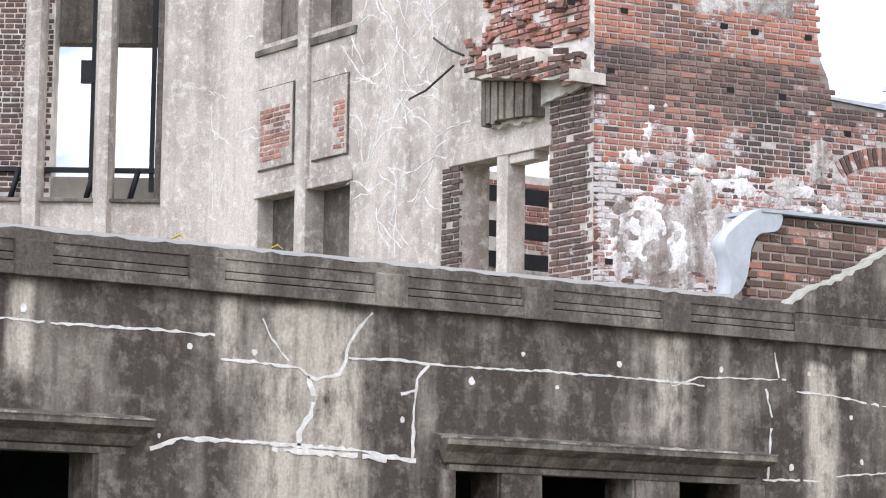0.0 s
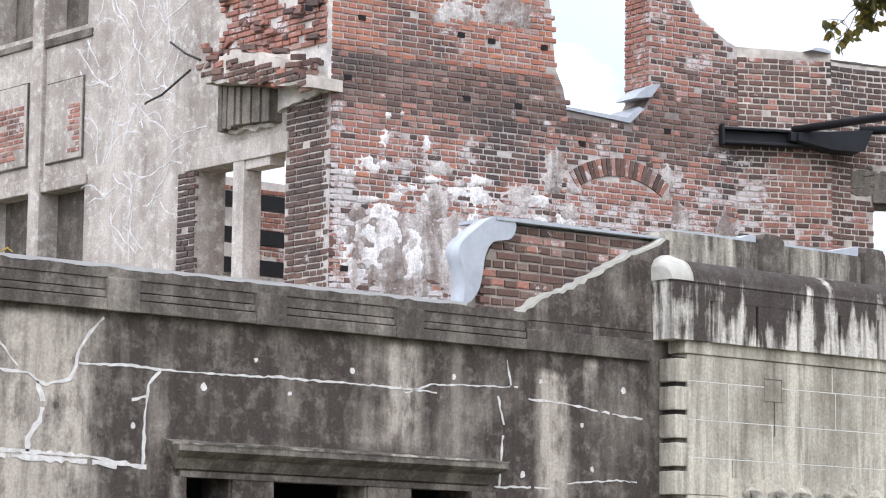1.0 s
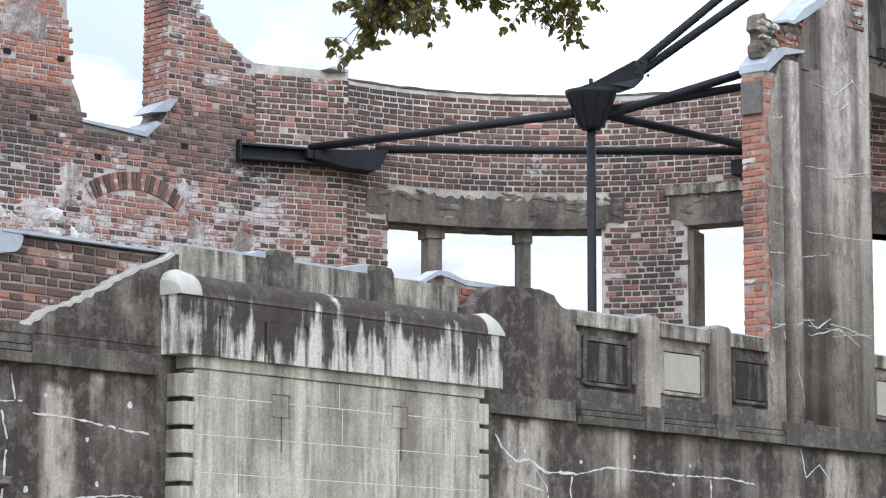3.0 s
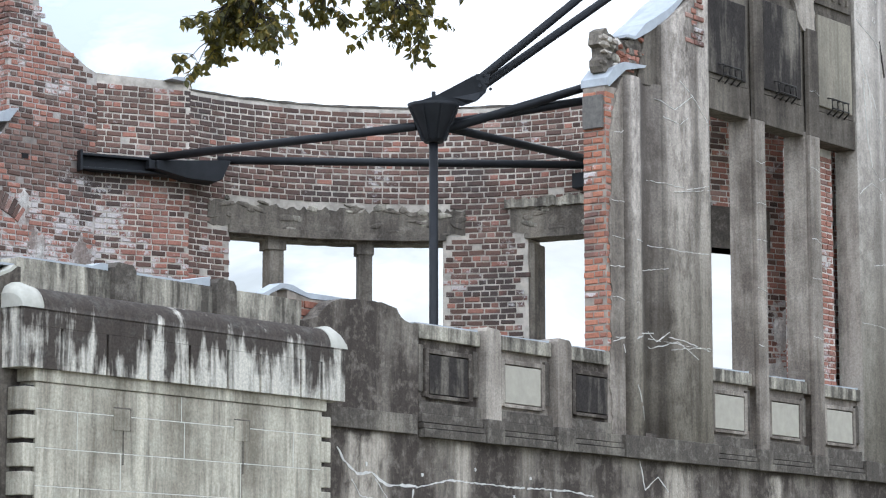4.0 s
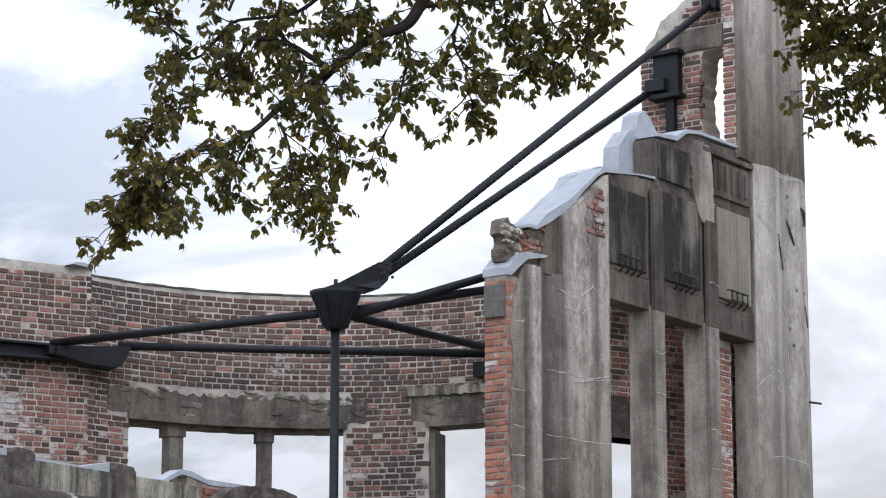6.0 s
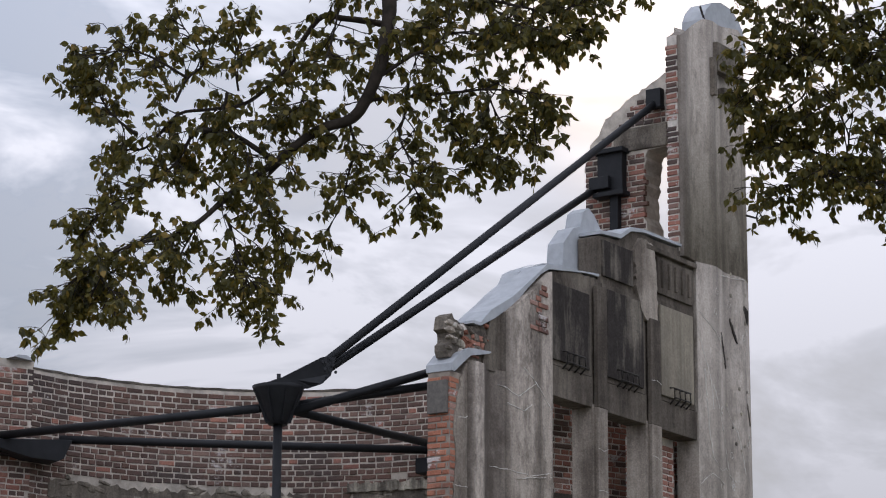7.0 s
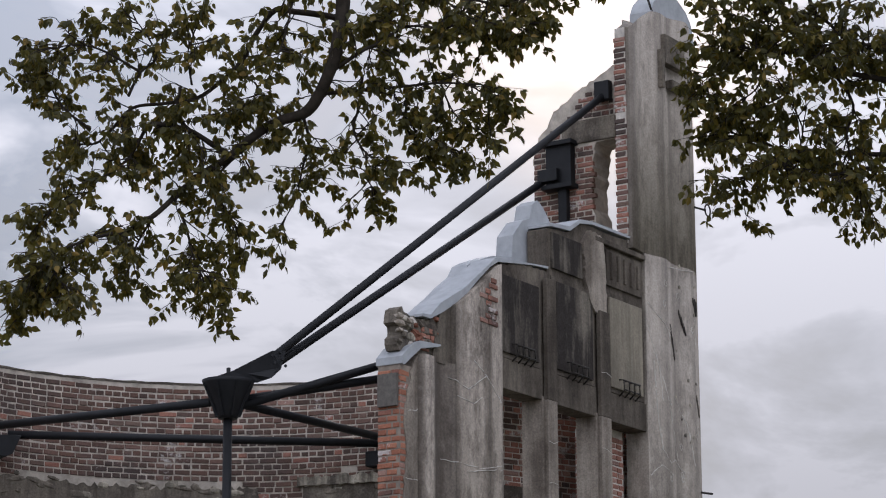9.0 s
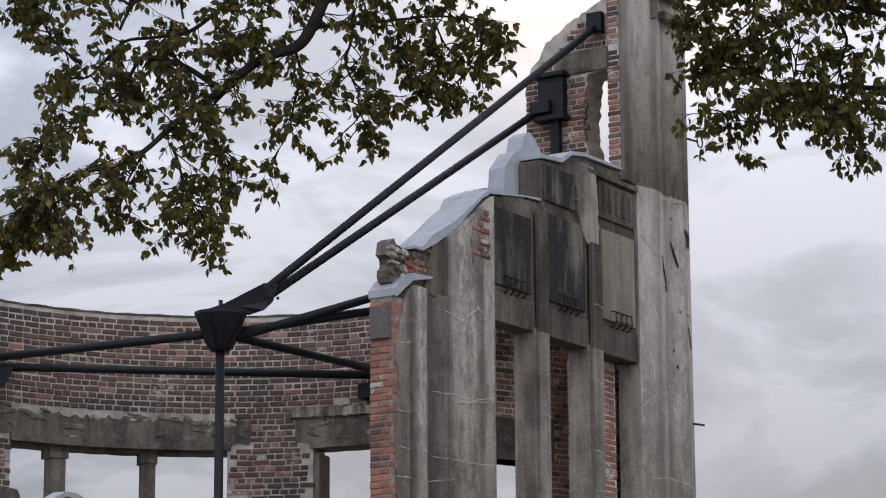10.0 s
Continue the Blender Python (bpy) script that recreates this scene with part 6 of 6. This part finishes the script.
limb([(-1.34, 6.23), (-1.36, 6.11), (-1.31, 6.01), (-1.21, 5.85)], 0.009, 0.003, 1.3)
limb([(-1.84, 5.99), (-1.97, 6.08), (-2.05, 6.20), (-2.10, 6.32)], 0.009, 0.003, 1.6)
limb([(-1.57, 6.31), (-1.75, 6.40), (-1.90, 6.44), (-2.04, 6.40)], 0.008, 0.003, 1.6)
limb([(-1.28, 6.24), (-1.30, 6.40), (-1.27, 6.52)], 0.007, 0.003, 1.3)
limb([(-0.66, 6.07), (-0.63, 5.95), (-0.67, 5.80), (-0.70, 5.64), (-0.76, 5.54)], 0.011, 0.003, 1.3)
limb([(-0.08, 6.24), (-0.09, 6.12), (-0.06, 5.98), (0.08, 5.92), (0.18, 5.88)], 0.009, 0.003, 1.3)
limb([(0.11, 6.24), (0.18, 6.10), (0.30, 6.02)], 0.007, 0.003, 1.5)
limb([(-0.93, 5.95), (-1.10, 5.77), (-1.16, 5.62), (-1.04, 5.46)], 0.010, 0.003, 1.3)
limb([(-0.83, 6.75), (-0.78, 6.90), (-0.90, 7.00)], 0.008, 0.003, 1.6)
limb([(-0.72, 6.75), (-0.76, 6.55), (-0.80, 6.38)], 0.008, 0.003, 1.6)
limb([(-0.94, 6.30), (-0.90, 6.20), (-1.02, 6.12)], 0.006, 0.003, 1.4)
limb([(-1.82, 5.67), (-1.96, 5.62), (-2.06, 5.52)], 0.006, 0.003, 1.8)
limb([(-0.45, 6.58), (-0.30, 6.62), (-0.18, 6.66)], 0.008, 0.003, 1.8)
limb([(-0.31, 5.87), (-0.30, 5.72), (-0.26, 5.66)], 0.006, 0.003, 1.8)
limb([(2.96, 6.20), (2.55, 6.29), (2.33, 6.34), (2.18, 6.43), (1.92, 6.41), (1.80, 6.46), (1.69, 6.49)], 0.020, 0.004, 1.4)
limb([(2.79, 6.49), (2.53, 6.47), (2.34, 6.45), (2.18, 6.43)], 0.012, 0.005, 1.2)
limb([(2.11, 7.24), (2.22, 6.76), (2.31, 6.63), (2.43, 6.49), (2.55, 6.45)], 0.014, 0.005, 1.4)
limb([(2.95, 5.87), (2.53, 5.90), (2.32, 5.90), (2.22, 5.86), (2.10, 5.86), (1.94, 5.98), (1.82, 6.01), (1.70, 6.06)], 0.016, 0.004, 1.5)
limb([(2.94, 5.72), (2.53, 5.78), (2.38, 5.74), (2.19, 5.72), (2.00, 5.75), (1.82, 5.72), (1.72, 5.68)], 0.014, 0.004, 1.7)
limb([(2.20, 7.17), (1.97, 6.86), (1.93, 6.79), (1.76, 6.84), (1.68, 6.86)], 0.012, 0.004, 1.5)
limb([(1.97, 6.79), (2.00, 6.68), (1.90, 6.62), (1.76, 6.66)], 0.008, 0.003, 1.8)
limb([(2.33, 6.34), (2.43, 6.16), (2.38, 5.96), (2.45, 5.72), (2.45, 5.62)], 0.010, 0.003, 1.6)
limb([(1.80, 6.46), (1.68, 6.36), (1.60, 6.28)], 0.007, 0.003, 1.8)
limb([(1.92, 6.41), (1.90, 6.28), (1.80, 6.20), (1.74, 6.18)], 0.007, 0.003, 1.9)
limb([(2.10, 5.86), (2.12, 6.00), (2.02, 6.18)], 0.007, 0.003, 1.6)
limb([(2.60, 6.90), (2.45, 6.80), (2.40, 6.70)], 0.009, 0.003, 1.8)
limb([(-1.85, 5.33), (-2.05, 5.19), (-2.15, 5.10), (-2.20, 5.05)], 0.008, 0.003, 1.9)
limb([(-2.02, 5.26), (-2.00, 5.14), (-1.93, 5.06)], 0.006, 0.003, 1.8)
limb([(-1.27, 5.30), (-1.22, 5.18), (-1.15, 5.10)], 0.006, 0.003, 1.8)

me = bpy.data.meshes.new("crown")
me.from_pydata([tuple(v) for v in leaf_v], [], leaf_f)
me.materials.append(LEAF)
crown = new("crown", me)
crown.parent = tree
tagged(crown, "many small pointed leaves, green and yellowing")

# ---- far block of flats and an autumn bush beyond the tower ----
FAR_WALL = plain("pale far facade", (0.52, 0.515, 0.51), 0.8, 0, 0.06, 0.4)
FAR_GLASS = plain("far window glass", (0.10, 0.13, 0.18), 0.15, 0, 0.1, 1)
flats = thing("apartment_building", None, FAR_WALL, "pale far block of flats with balconies", "building", at=Matrix.Translation((332.4, 163.9, 0)) @ pose(0, 0, 0, 0, 0, -42))
FLAT_TOP = 39.0
box_part("wall", (0.0, 26.0, 0.0, 12.0, 0.0, FLAT_TOP), FAR_WALL, flats)
box_part("parapet", (-0.15, 26.15, -0.15, 0.0, FLAT_TOP - 0.25, FLAT_TOP + 0.15), FAR_WALL, flats)
for k in range(5):
    z = FLAT_TOP - 3.0 * (k + 1)
    for i in range(8):
        x = 0.9 + i * 3.1
        if k == 0:
            box_part("window", (x, x + 0.9, -0.04, 0.05, z + 1.0, z + 1.9), FAR_GLASS, flats)
            continue
        win = box_part("window", (x, x + 2.3, -0.04, 0.05, z + 0.2, z + 2.3), FAR_GLASS, flats)
        box_part("pane_bar", (x + 1.1, x + 1.2, -0.08, -0.04, z + 0.2, z + 2.3), FAR_WALL, win)
    if k:
        box_part("balcony", (0.0, 26.0, -1.4, -0.05, z - 0.2, z + 0.9), FAR_WALL, flats)
        for i in range(4):
            box_part("balcony_wall", (i * 6.2, i * 6.2 + 0.3, -1.38, -0.05, z + 0.901, z + 2.79), FAR_WALL, flats)
bush_leaf = plain("orange autumn leaves", (0.30, 0.14, 0.04), 0.7, 0, 0.5, 1.5)
bush = thing("autumn_tree", None, bush_leaf, "low far tree with orange and green leaves", "tree", at=Matrix.Translation((66.5, 22.0, 0)))
bm = bmesh.new()
bm_tube(bm, [(0, 0, 0), (0.1, 0, 1.5), (0.0, 0.1, 3.0)], [0.2, 0.15, 0.06], 8)
part("trunk", bm, BARK, bush)
bv, bf = [], []
brng = random.Random(3)
for k in range(2600):
    a, r, h = brng.uniform(0, 6.283), 2.6 * math.sqrt(brng.random()), brng.random()
    c = Vector((r * math.cos(a) * math.sin(math.pi * (0.15 + 0.8 * h)), r * math.sin(a) * math.sin(math.pi * (0.15 + 0.8 * h)), 1.6 + 4.2 * h))
    p, q = Vector((brng.uniform(-1, 1), brng.uniform(-1, 1), brng.uniform(-1, 1))).normalized() * 0.13, Vector((brng.uniform(-1, 1), brng.uniform(-1, 1), brng.uniform(-1, 1))).normalized() * 0.10
    i = len(bv)
    bv.extend([tuple(c - p), tuple(c + q), tuple(c + p), tuple(c - q)])
    bf.append((i, i + 1, i + 2, i + 3))
me = bpy.data.meshes.new("crown")
me.from_pydata(bv, [], bf)
me.materials.append(bush_leaf)
crown = new("crown", me)
crown.parent = bush

# ---- bricks, laid last ----
TONES = {"sooty": SOOTY_STOPS, "red": RED_STOPS, "brown": BROWN_STOPS, "orange": ORANGE_STOPS}
MATS = {}
for tone, soot, white in (("red", 0.10, 0.40), ("brown", 0.25, 0.18), ("sooty", 0.3, 0.1), ("orange", 0.0, 0.05)):
    MATS[tone] = (brick_mat(tone + " brick", TONES[tone], True, soot, white, 2.0), brick_mat(tone + " brick mass", TONES[tone], False, soot, white, 2.0))
BRICK_MESH = {}


def brick_piece(length, tone, variant, proud, thick, height):
    key = (round(length, 3), tone, variant)
    if key not in BRICK_MESH:
        r = random.Random(variant * 7 + int(length * 1000))
        me = bpy.data.meshes.new("brick")
        v, f = brick_geo(length, height, proud, thick, r)
        me.from_pydata(v, [], f)
        me.materials.append(MATS[tone][0])
        BRICK_MESH[key] = me
    return BRICK_MESH[key]


def brick_geo(length, height, proud, thick, r):
    """A worn brick: front at y = -proud, chipped corners, back left open inside the mortar."""
    a, h, c = length / 2, height / 2, 0.006
    j = lambda k=0.0048: r.uniform(-k, k)
    front_ring = [(-a + c + j(), -proud + j(0.002), -h + c + j()), (a - c + j(), -proud + j(0.002), -h + c + j()), (a - c + j(), -proud + j(0.002), h - c + j()), (-a + c + j(), -proud + j(0.002), h - c + j())]
    mid = [(-a + j(0.002), -proud + 0.006, -h + j(0.002)), (a + j(0.002), -proud + 0.006, -h + j(0.002)), (a + j(0.002), -proud + 0.006, h + j(0.002)), (-a + j(0.002), -proud + 0.006, h + j(0.002))]
    rear = [(-a, thick, -h), (a, thick, -h), (a, thick, h), (-a, thick, h)]
    v = front_ring + mid + rear
    f = [(0, 1, 2, 3)]
    for o in (0, 4):
        f += [(o + k, o + 4 + k, o + 4 + (k + 1) % 4, o + (k + 1) % 4) for k in range(4)]
    return v, f


def lay(parent, place, s0, s1, z0, z1, keep, tone, seed, near, course, length, proud, miss, thick):
    """place(s, z) gives the local pose of a brick at s along and z up the face; near(s, z): these become pieces of their own."""
    r = random.Random(seed)
    mass = {}
    singles = 0
    place = place or (lambda s, z: Matrix.Translation((s, 0, z)))
    for row in range(int((z1 - z0) / course)):
        z = z0 + (row + 0.5) * course
        header = row % 2 == 1
        unit = length / 2 - 0.001 if header else length
        s = s0 + (0.0 if header else -length / 4) + r.uniform(-0.01, 0.01)
        while s < s1:
            ln = unit * r.uniform(0.93, 1.05)
            a, b = max(s, s0), min(s + ln, s1)
            s += ln + 0.0155
            if b - a < 0.045:
                s = s0 if a == s0 else s
                continue
            mid = (a + b) / 2
            if not keep(mid, z) or r.random() < miss:
                continue
            kind = tone(mid, z, r) if callable(tone) else tone
            out = proud * r.uniform(0.5, 1.5)
            m4 = place(mid, z + r.uniform(-0.004, 0.004)) @ pose(0, 0, 0, 0, r.uniform(-1.3, 1.3), r.uniform(-1.5, 1.5))
            if near and singles < 300 and near(mid, z):
                singles += 1
                me = brick_piece(round((b - a) * 50) / 50, kind, r.randint(0, 3), proud, thick, course - 0.0165)
                ob = new("brick", me)
                ob.parent = parent
                ob.matrix_local = m4
            else:
                v, f = brick_geo(b - a, course - 0.0165, out, thick, r)
                vs, fs = mass.setdefault(kind, ([], []))
                o = len(vs)
                vs.extend(tuple(m4 @ Vector(p)) for p in v)
                fs.extend(tuple(o + k for k in q) for q in f)
    for kind, (vs, fs) in mass.items():
        me = bpy.data.meshes.new("brickwork")
        me.from_pydata(vs, [], fs)
        me.materials.append(MATS[kind][1])
        ob = new("brickwork", me)
        ob.parent = parent
        tagged(ob, kind="stuff")


def back_tone(s, z, r):
    wave = 0.10 * math.sin(s * 2.3) + 0.06 * math.sin(s * 5.1 + 1)
    if z > 7.5 and s < 2.8:
        return "orange" if r.random() < 0.45 else "red"
    if 6.88 + wave < z < 7.5 + 0.3 * wave:
        return "sooty" if r.random() < 0.62 else "brown" if r.random() < 0.7 else "red"
    if 6.70 + wave < z < 7.5:
        return "sooty" if r.random() < 0.4 else "red"
    if z > 7.5:
        return "brown" if r.random() < (0.35 if s < 4.9 else 0.75) else "red"
    return "red" if r.random() < 0.8 else ("orange" if s < 2.2 and r.random() < 0.3 else "brown")


def back_tone_far(s, z, r):
    return back_tone(s + 5.3, z, r)


lay(back, None, -0.015, 5.32, 4.6, 9.0, lambda s, z: z < back_top(s) - 0.05 and not (0.95 < math.hypot(s - 3.66, z - 5.52) < 1.21 and abs(s - 3.66) < 0.66 and z > 6.1), back_tone, 3, lambda s, z: 0.0 < s < 1.6 and 6.3 < z < 7.5, 0.0655, 0.165, 0.010, 0.008, 0.04)
lay(link, lambda s, z: LINK @ Matrix.Translation((s, 0, z)), 0.0, 1.14, 4.6, 8.1, lambda s, z: True, back_tone_far, 4, None, 0.0675, 0.17, 0.010, 0.004, 0.04)


def on_curve(s, z):
    a = 84.3 - math.degrees(s / RAD)
    return Matrix.Translation(on_ring(a, z, RAD)) @ pose(0, 0, 0, 0, 0, a - 90)


def curve_keep(s, z):
    a = 84.3 - math.degrees(s / RAD)
    if z > 6.86:
        return z < 8.02
    if (28.4 < a < 79.4 or a < 19.3) and 6.50 < z < 6.83 or (31.6 < a < 75.2 or a < 16.8) and 6.42 < z < 6.83:
        return False
    return a > 75.2 or 17.0 < a < 32.0 or z < 4.46


lay(curved, on_curve, 0.0, RAD * radians(87.3), 4.6, 8.05, curve_keep, lambda s, z, r: ("sooty" if r.random() < 0.30 else "brown" if r.random() < 0.93 else "red") if z > 6.4 else ("brown" if r.random() < 0.65 else "red"), 8, lambda s, z: 2.2 < s < 3.6 and z > 7.0, 0.0695, 0.185, 0.011, 0.006, 0.04)
lay(flank, None, 0.0, fl_len, 4.6, 8.05, lambda s, z: z > 6.87 or s > FLANK_OPEN + 0.14 or (z < 6.36 and s > FLANK_OPEN + 0.02), lambda s, z, r: "red" if r.random() < 0.75 else "brown", 9, None, 0.07, 0.22, 0.010, 0.006, 0.04)
lay(cross, None, 0.0, 1.16, 7.5, 12.1, lambda s, z: z < min(11.28 + s * 0.85, 12.0) and not (s > 0.42 and 11.3 < z < 11.64) and (s < 0.82 or z > 11.6), lambda s, z, r: "brown" if r.random() < 0.6 else "red", 31, lambda s, z: z > 10.0, 0.07, 0.22, 0.012, 0.03, 0.04)
left_face = lambda x, y0: (lambda s, z: Matrix.Translation((x, y0 - s, z)) @ pose(0, 0, 0, 0, 0, -90))
lay(core_brick, left_face(10.272, 0.28), 0.0, 0.27, 4.7, 7.50, lambda s, z: True, lambda s, z, r: "orange" if r.random() < 0.75 else "red", 12, lambda s, z: True, 0.0705, 0.225, 0.012, 0.02, 0.05)
bside = next(o for o in tower.children if o.name.startswith("brick_side"))
lay(bside, left_face(15.31, 0.15), 0.0, 0.15, 9.9, 12.6, lambda s, z: True, lambda s, z, r: "red" if r.random() < 0.6 else "brown", 13, lambda s, z: True, 0.0705, 0.30, 0.012, 0.02, 0.04)
breveal = next(o for o in tower.children if o.name.startswith("brick_reveal"))
lay(breveal, left_face(15.02, 0.62), 0.0, 0.34, 4.6, 7.55, lambda s, z: True, "red", 14, lambda s, z: True, 0.0705, 0.225, 0.012, 0.02, 0.04)
lay(breveal, lambda s, z: Matrix.Translation((s, 0.27, z)), 15.02, 15.56, 4.6, 7.55, lambda s, z: True, "red", 15, None, 0.0705, 0.225, 0.012, 0.02, 0.04)
lay(brick_end, lambda s, z: Matrix.Translation((s, 0.115, z)), -0.05, 1.85, 3.93, 4.65, lambda s, z: s > (0.0 if z < 4.34 else 0.06 if z < 4.48 else 0.23), lambda s, z, r: "brown" if r.random() < 0.8 else "red", 16, lambda s, z: True, 0.071, 0.222, 0.014, 0.01, 0.05)
lay(side, lambda s, z: Matrix.Translation((s, 0.06, z)) @ pose(0, 0, 0, 0, 0, 180), 0.02, 1.9, 7.55, 9.2, lambda s, z: noise.noise(Vector((s * 2.5, z * 2.5, 4))) > -0.4, "red", 27, None, 0.068, 0.215, 0.03, 0.08, 0.04)
lay(side, lambda s, z: Matrix.Translation((s, 0.0, z)) @ pose(0, 0, 0, 0, 0, 180), -0.01, 0.76, 4.8, 7.05, lambda s, z: True, lambda s, z, r: "brown" if r.random() < 0.8 else "sooty", 17, None, 0.068, 0.215, 0.014, 0.01, 0.04)
lay(side, lambda s, z: Matrix.Translation((s, 0.0, z)) @ pose(0, 0, 0, 0, 0, 180), 2.42, 2.75, 4.8, 6.5, lambda s, z: True, "brown", 18, None, 0.068, 0.215, 0.014, 0.04, 0.04)
for s0, s1, z0, z1 in ((5.98, 6.68, 7.05, 7.75), (4.75, 5.0, 7.0, 7.6)):
    lay(side, lambda s, z: Matrix.Translation((s, 0.034, z)) @ pose(0, 0, 0, 0, 0, 180), s0, s1, z0, z1, lambda s, z: noise.noise(Vector((s * 3, z * 3, 1))) > -0.25, "red", 19, None, 0.066, 0.21, 0.008, 0.02, 0.03)
dp = next(o for o in drum.children if o.name.startswith("brick_pier"))
lay(dp, lambda s, z: Matrix.Translation((s, 0.5, z)), -3.0, -1.0, 6.95, 9.6, lambda s, z: True, "brown", 20, None, 0.07, 0.22, 0.012, 0.01, 0.04)
lay(far_wall, lambda s, z: Matrix.Translation((5.2, -s, z)) @ pose(0, 0, 0, 0, 0, -90), 0.65, 5.5, 4.9, 7.0, lambda s, z: noise.noise(Vector((s * 1.2, z * 1.5, 7))) > -0.1, "red", 28, None, 0.07, 0.22, 0.012, 0.02, 0.03)
lay(back, lambda s, z: Matrix.Translation((4.062, 0.45 - s, z)) @ pose(0, 0, 0, 0, 0, -90), 0.0, 0.45, 7.42, 8.9, lambda s, z: True, "red", 41, None, 0.0655, 0.205, 0.012, 0.01, 0.03)
bed = next(o for o in pier.children if o.name.startswith("rubble_core"))
lay(bed, lambda s, z: Matrix.Translation((s, 0.035, z)), 10.72, 11.06, 7.72, 8.08, lambda s, z: z < 7.95 + 0.3 * (s - 10.72), "red", 42, lambda s, z: True, 0.07, 0.22, 0.012, 0.05, 0.03)
lay(pier, lambda s, z: Matrix.Translation((s, -0.088, z)), 11.72, 12.10, 8.20, 8.80, lambda s, z: z < 8.55 + (s - 11.72) * 0.6 and noise.noise(Vector((s * 5, z * 4, 2))) > -0.1, "red", 43, lambda s, z: True, 0.07, 0.22, 0.010, 0.05, 0.03)
# segmental relieving arch
for k in range(22):
    a = radians(56 + 68 * k / 21)
    me = brick_piece(0.2, "brown" if k % 3 else "red", k % 4, 0.010, 0.04, 0.06)
    ob = new("arch_brick", me)
    ob.parent = back
    ob.matrix_local = Matrix.Translation((3.66 + 1.08 * math.cos(a), -0.004, 5.52 + 1.08 * math.sin(a))) @ pose(0, 0, 0, 0, -math.degrees(a), 0)
lay(side, lambda s, z: Matrix.Translation((s, 0.335, z)) @ pose(0, 0, 0, 0, 0, 180), 0.0, 1.86, 7.06, 7.56, lambda s, z: 7.07 + 0.17 * s < z < 7.18 + 0.27 * s, "brown", 44, None, 0.068, 0.2, 0.02, 0.06, 0.04)
lay(core_brick, lambda s, z: Matrix.Translation((s, 0.004, z)), 10.272, 10.58, 4.7, 7.50, lambda s, z: z < 7.15 + (s - 10.27) or s < 10.4, lambda s, z, r: "orange" if r.random() < 0.6 else "red", 45, None, 0.0705, 0.225, 0.006, 0.01, 0.03)

# loose ends of brick and mortar round the broken window head
HRNG = random.Random(61)
for k in range(150):
    s = HRNG.uniform(-0.02, 1.95)
    z = HRNG.uniform(7.02, 7.18) + 0.22 * s + HRNG.uniform(0.0, 0.3) * (k % 3 > 0) if k < 90 else HRNG.uniform(7.5, 9.3)
    out = HRNG.uniform(0.18, 0.36) if k < 90 else HRNG.uniform(0.03, 0.17)
    me = brick_piece(HRNG.choice([0.1, 0.14, 0.2]), HRNG.choice(["brown", "red", "sooty"]), k % 4, 0.03, 0.07, 0.062)
    ob = new("brick", me)
    ob.parent = side
    ob.matrix_local = Matrix.Translation((s, out, z)) @ pose(0, 0, 0, HRNG.uniform(-12, 12), HRNG.uniform(-9, 9), 180 + HRNG.uniform(-25, 25))
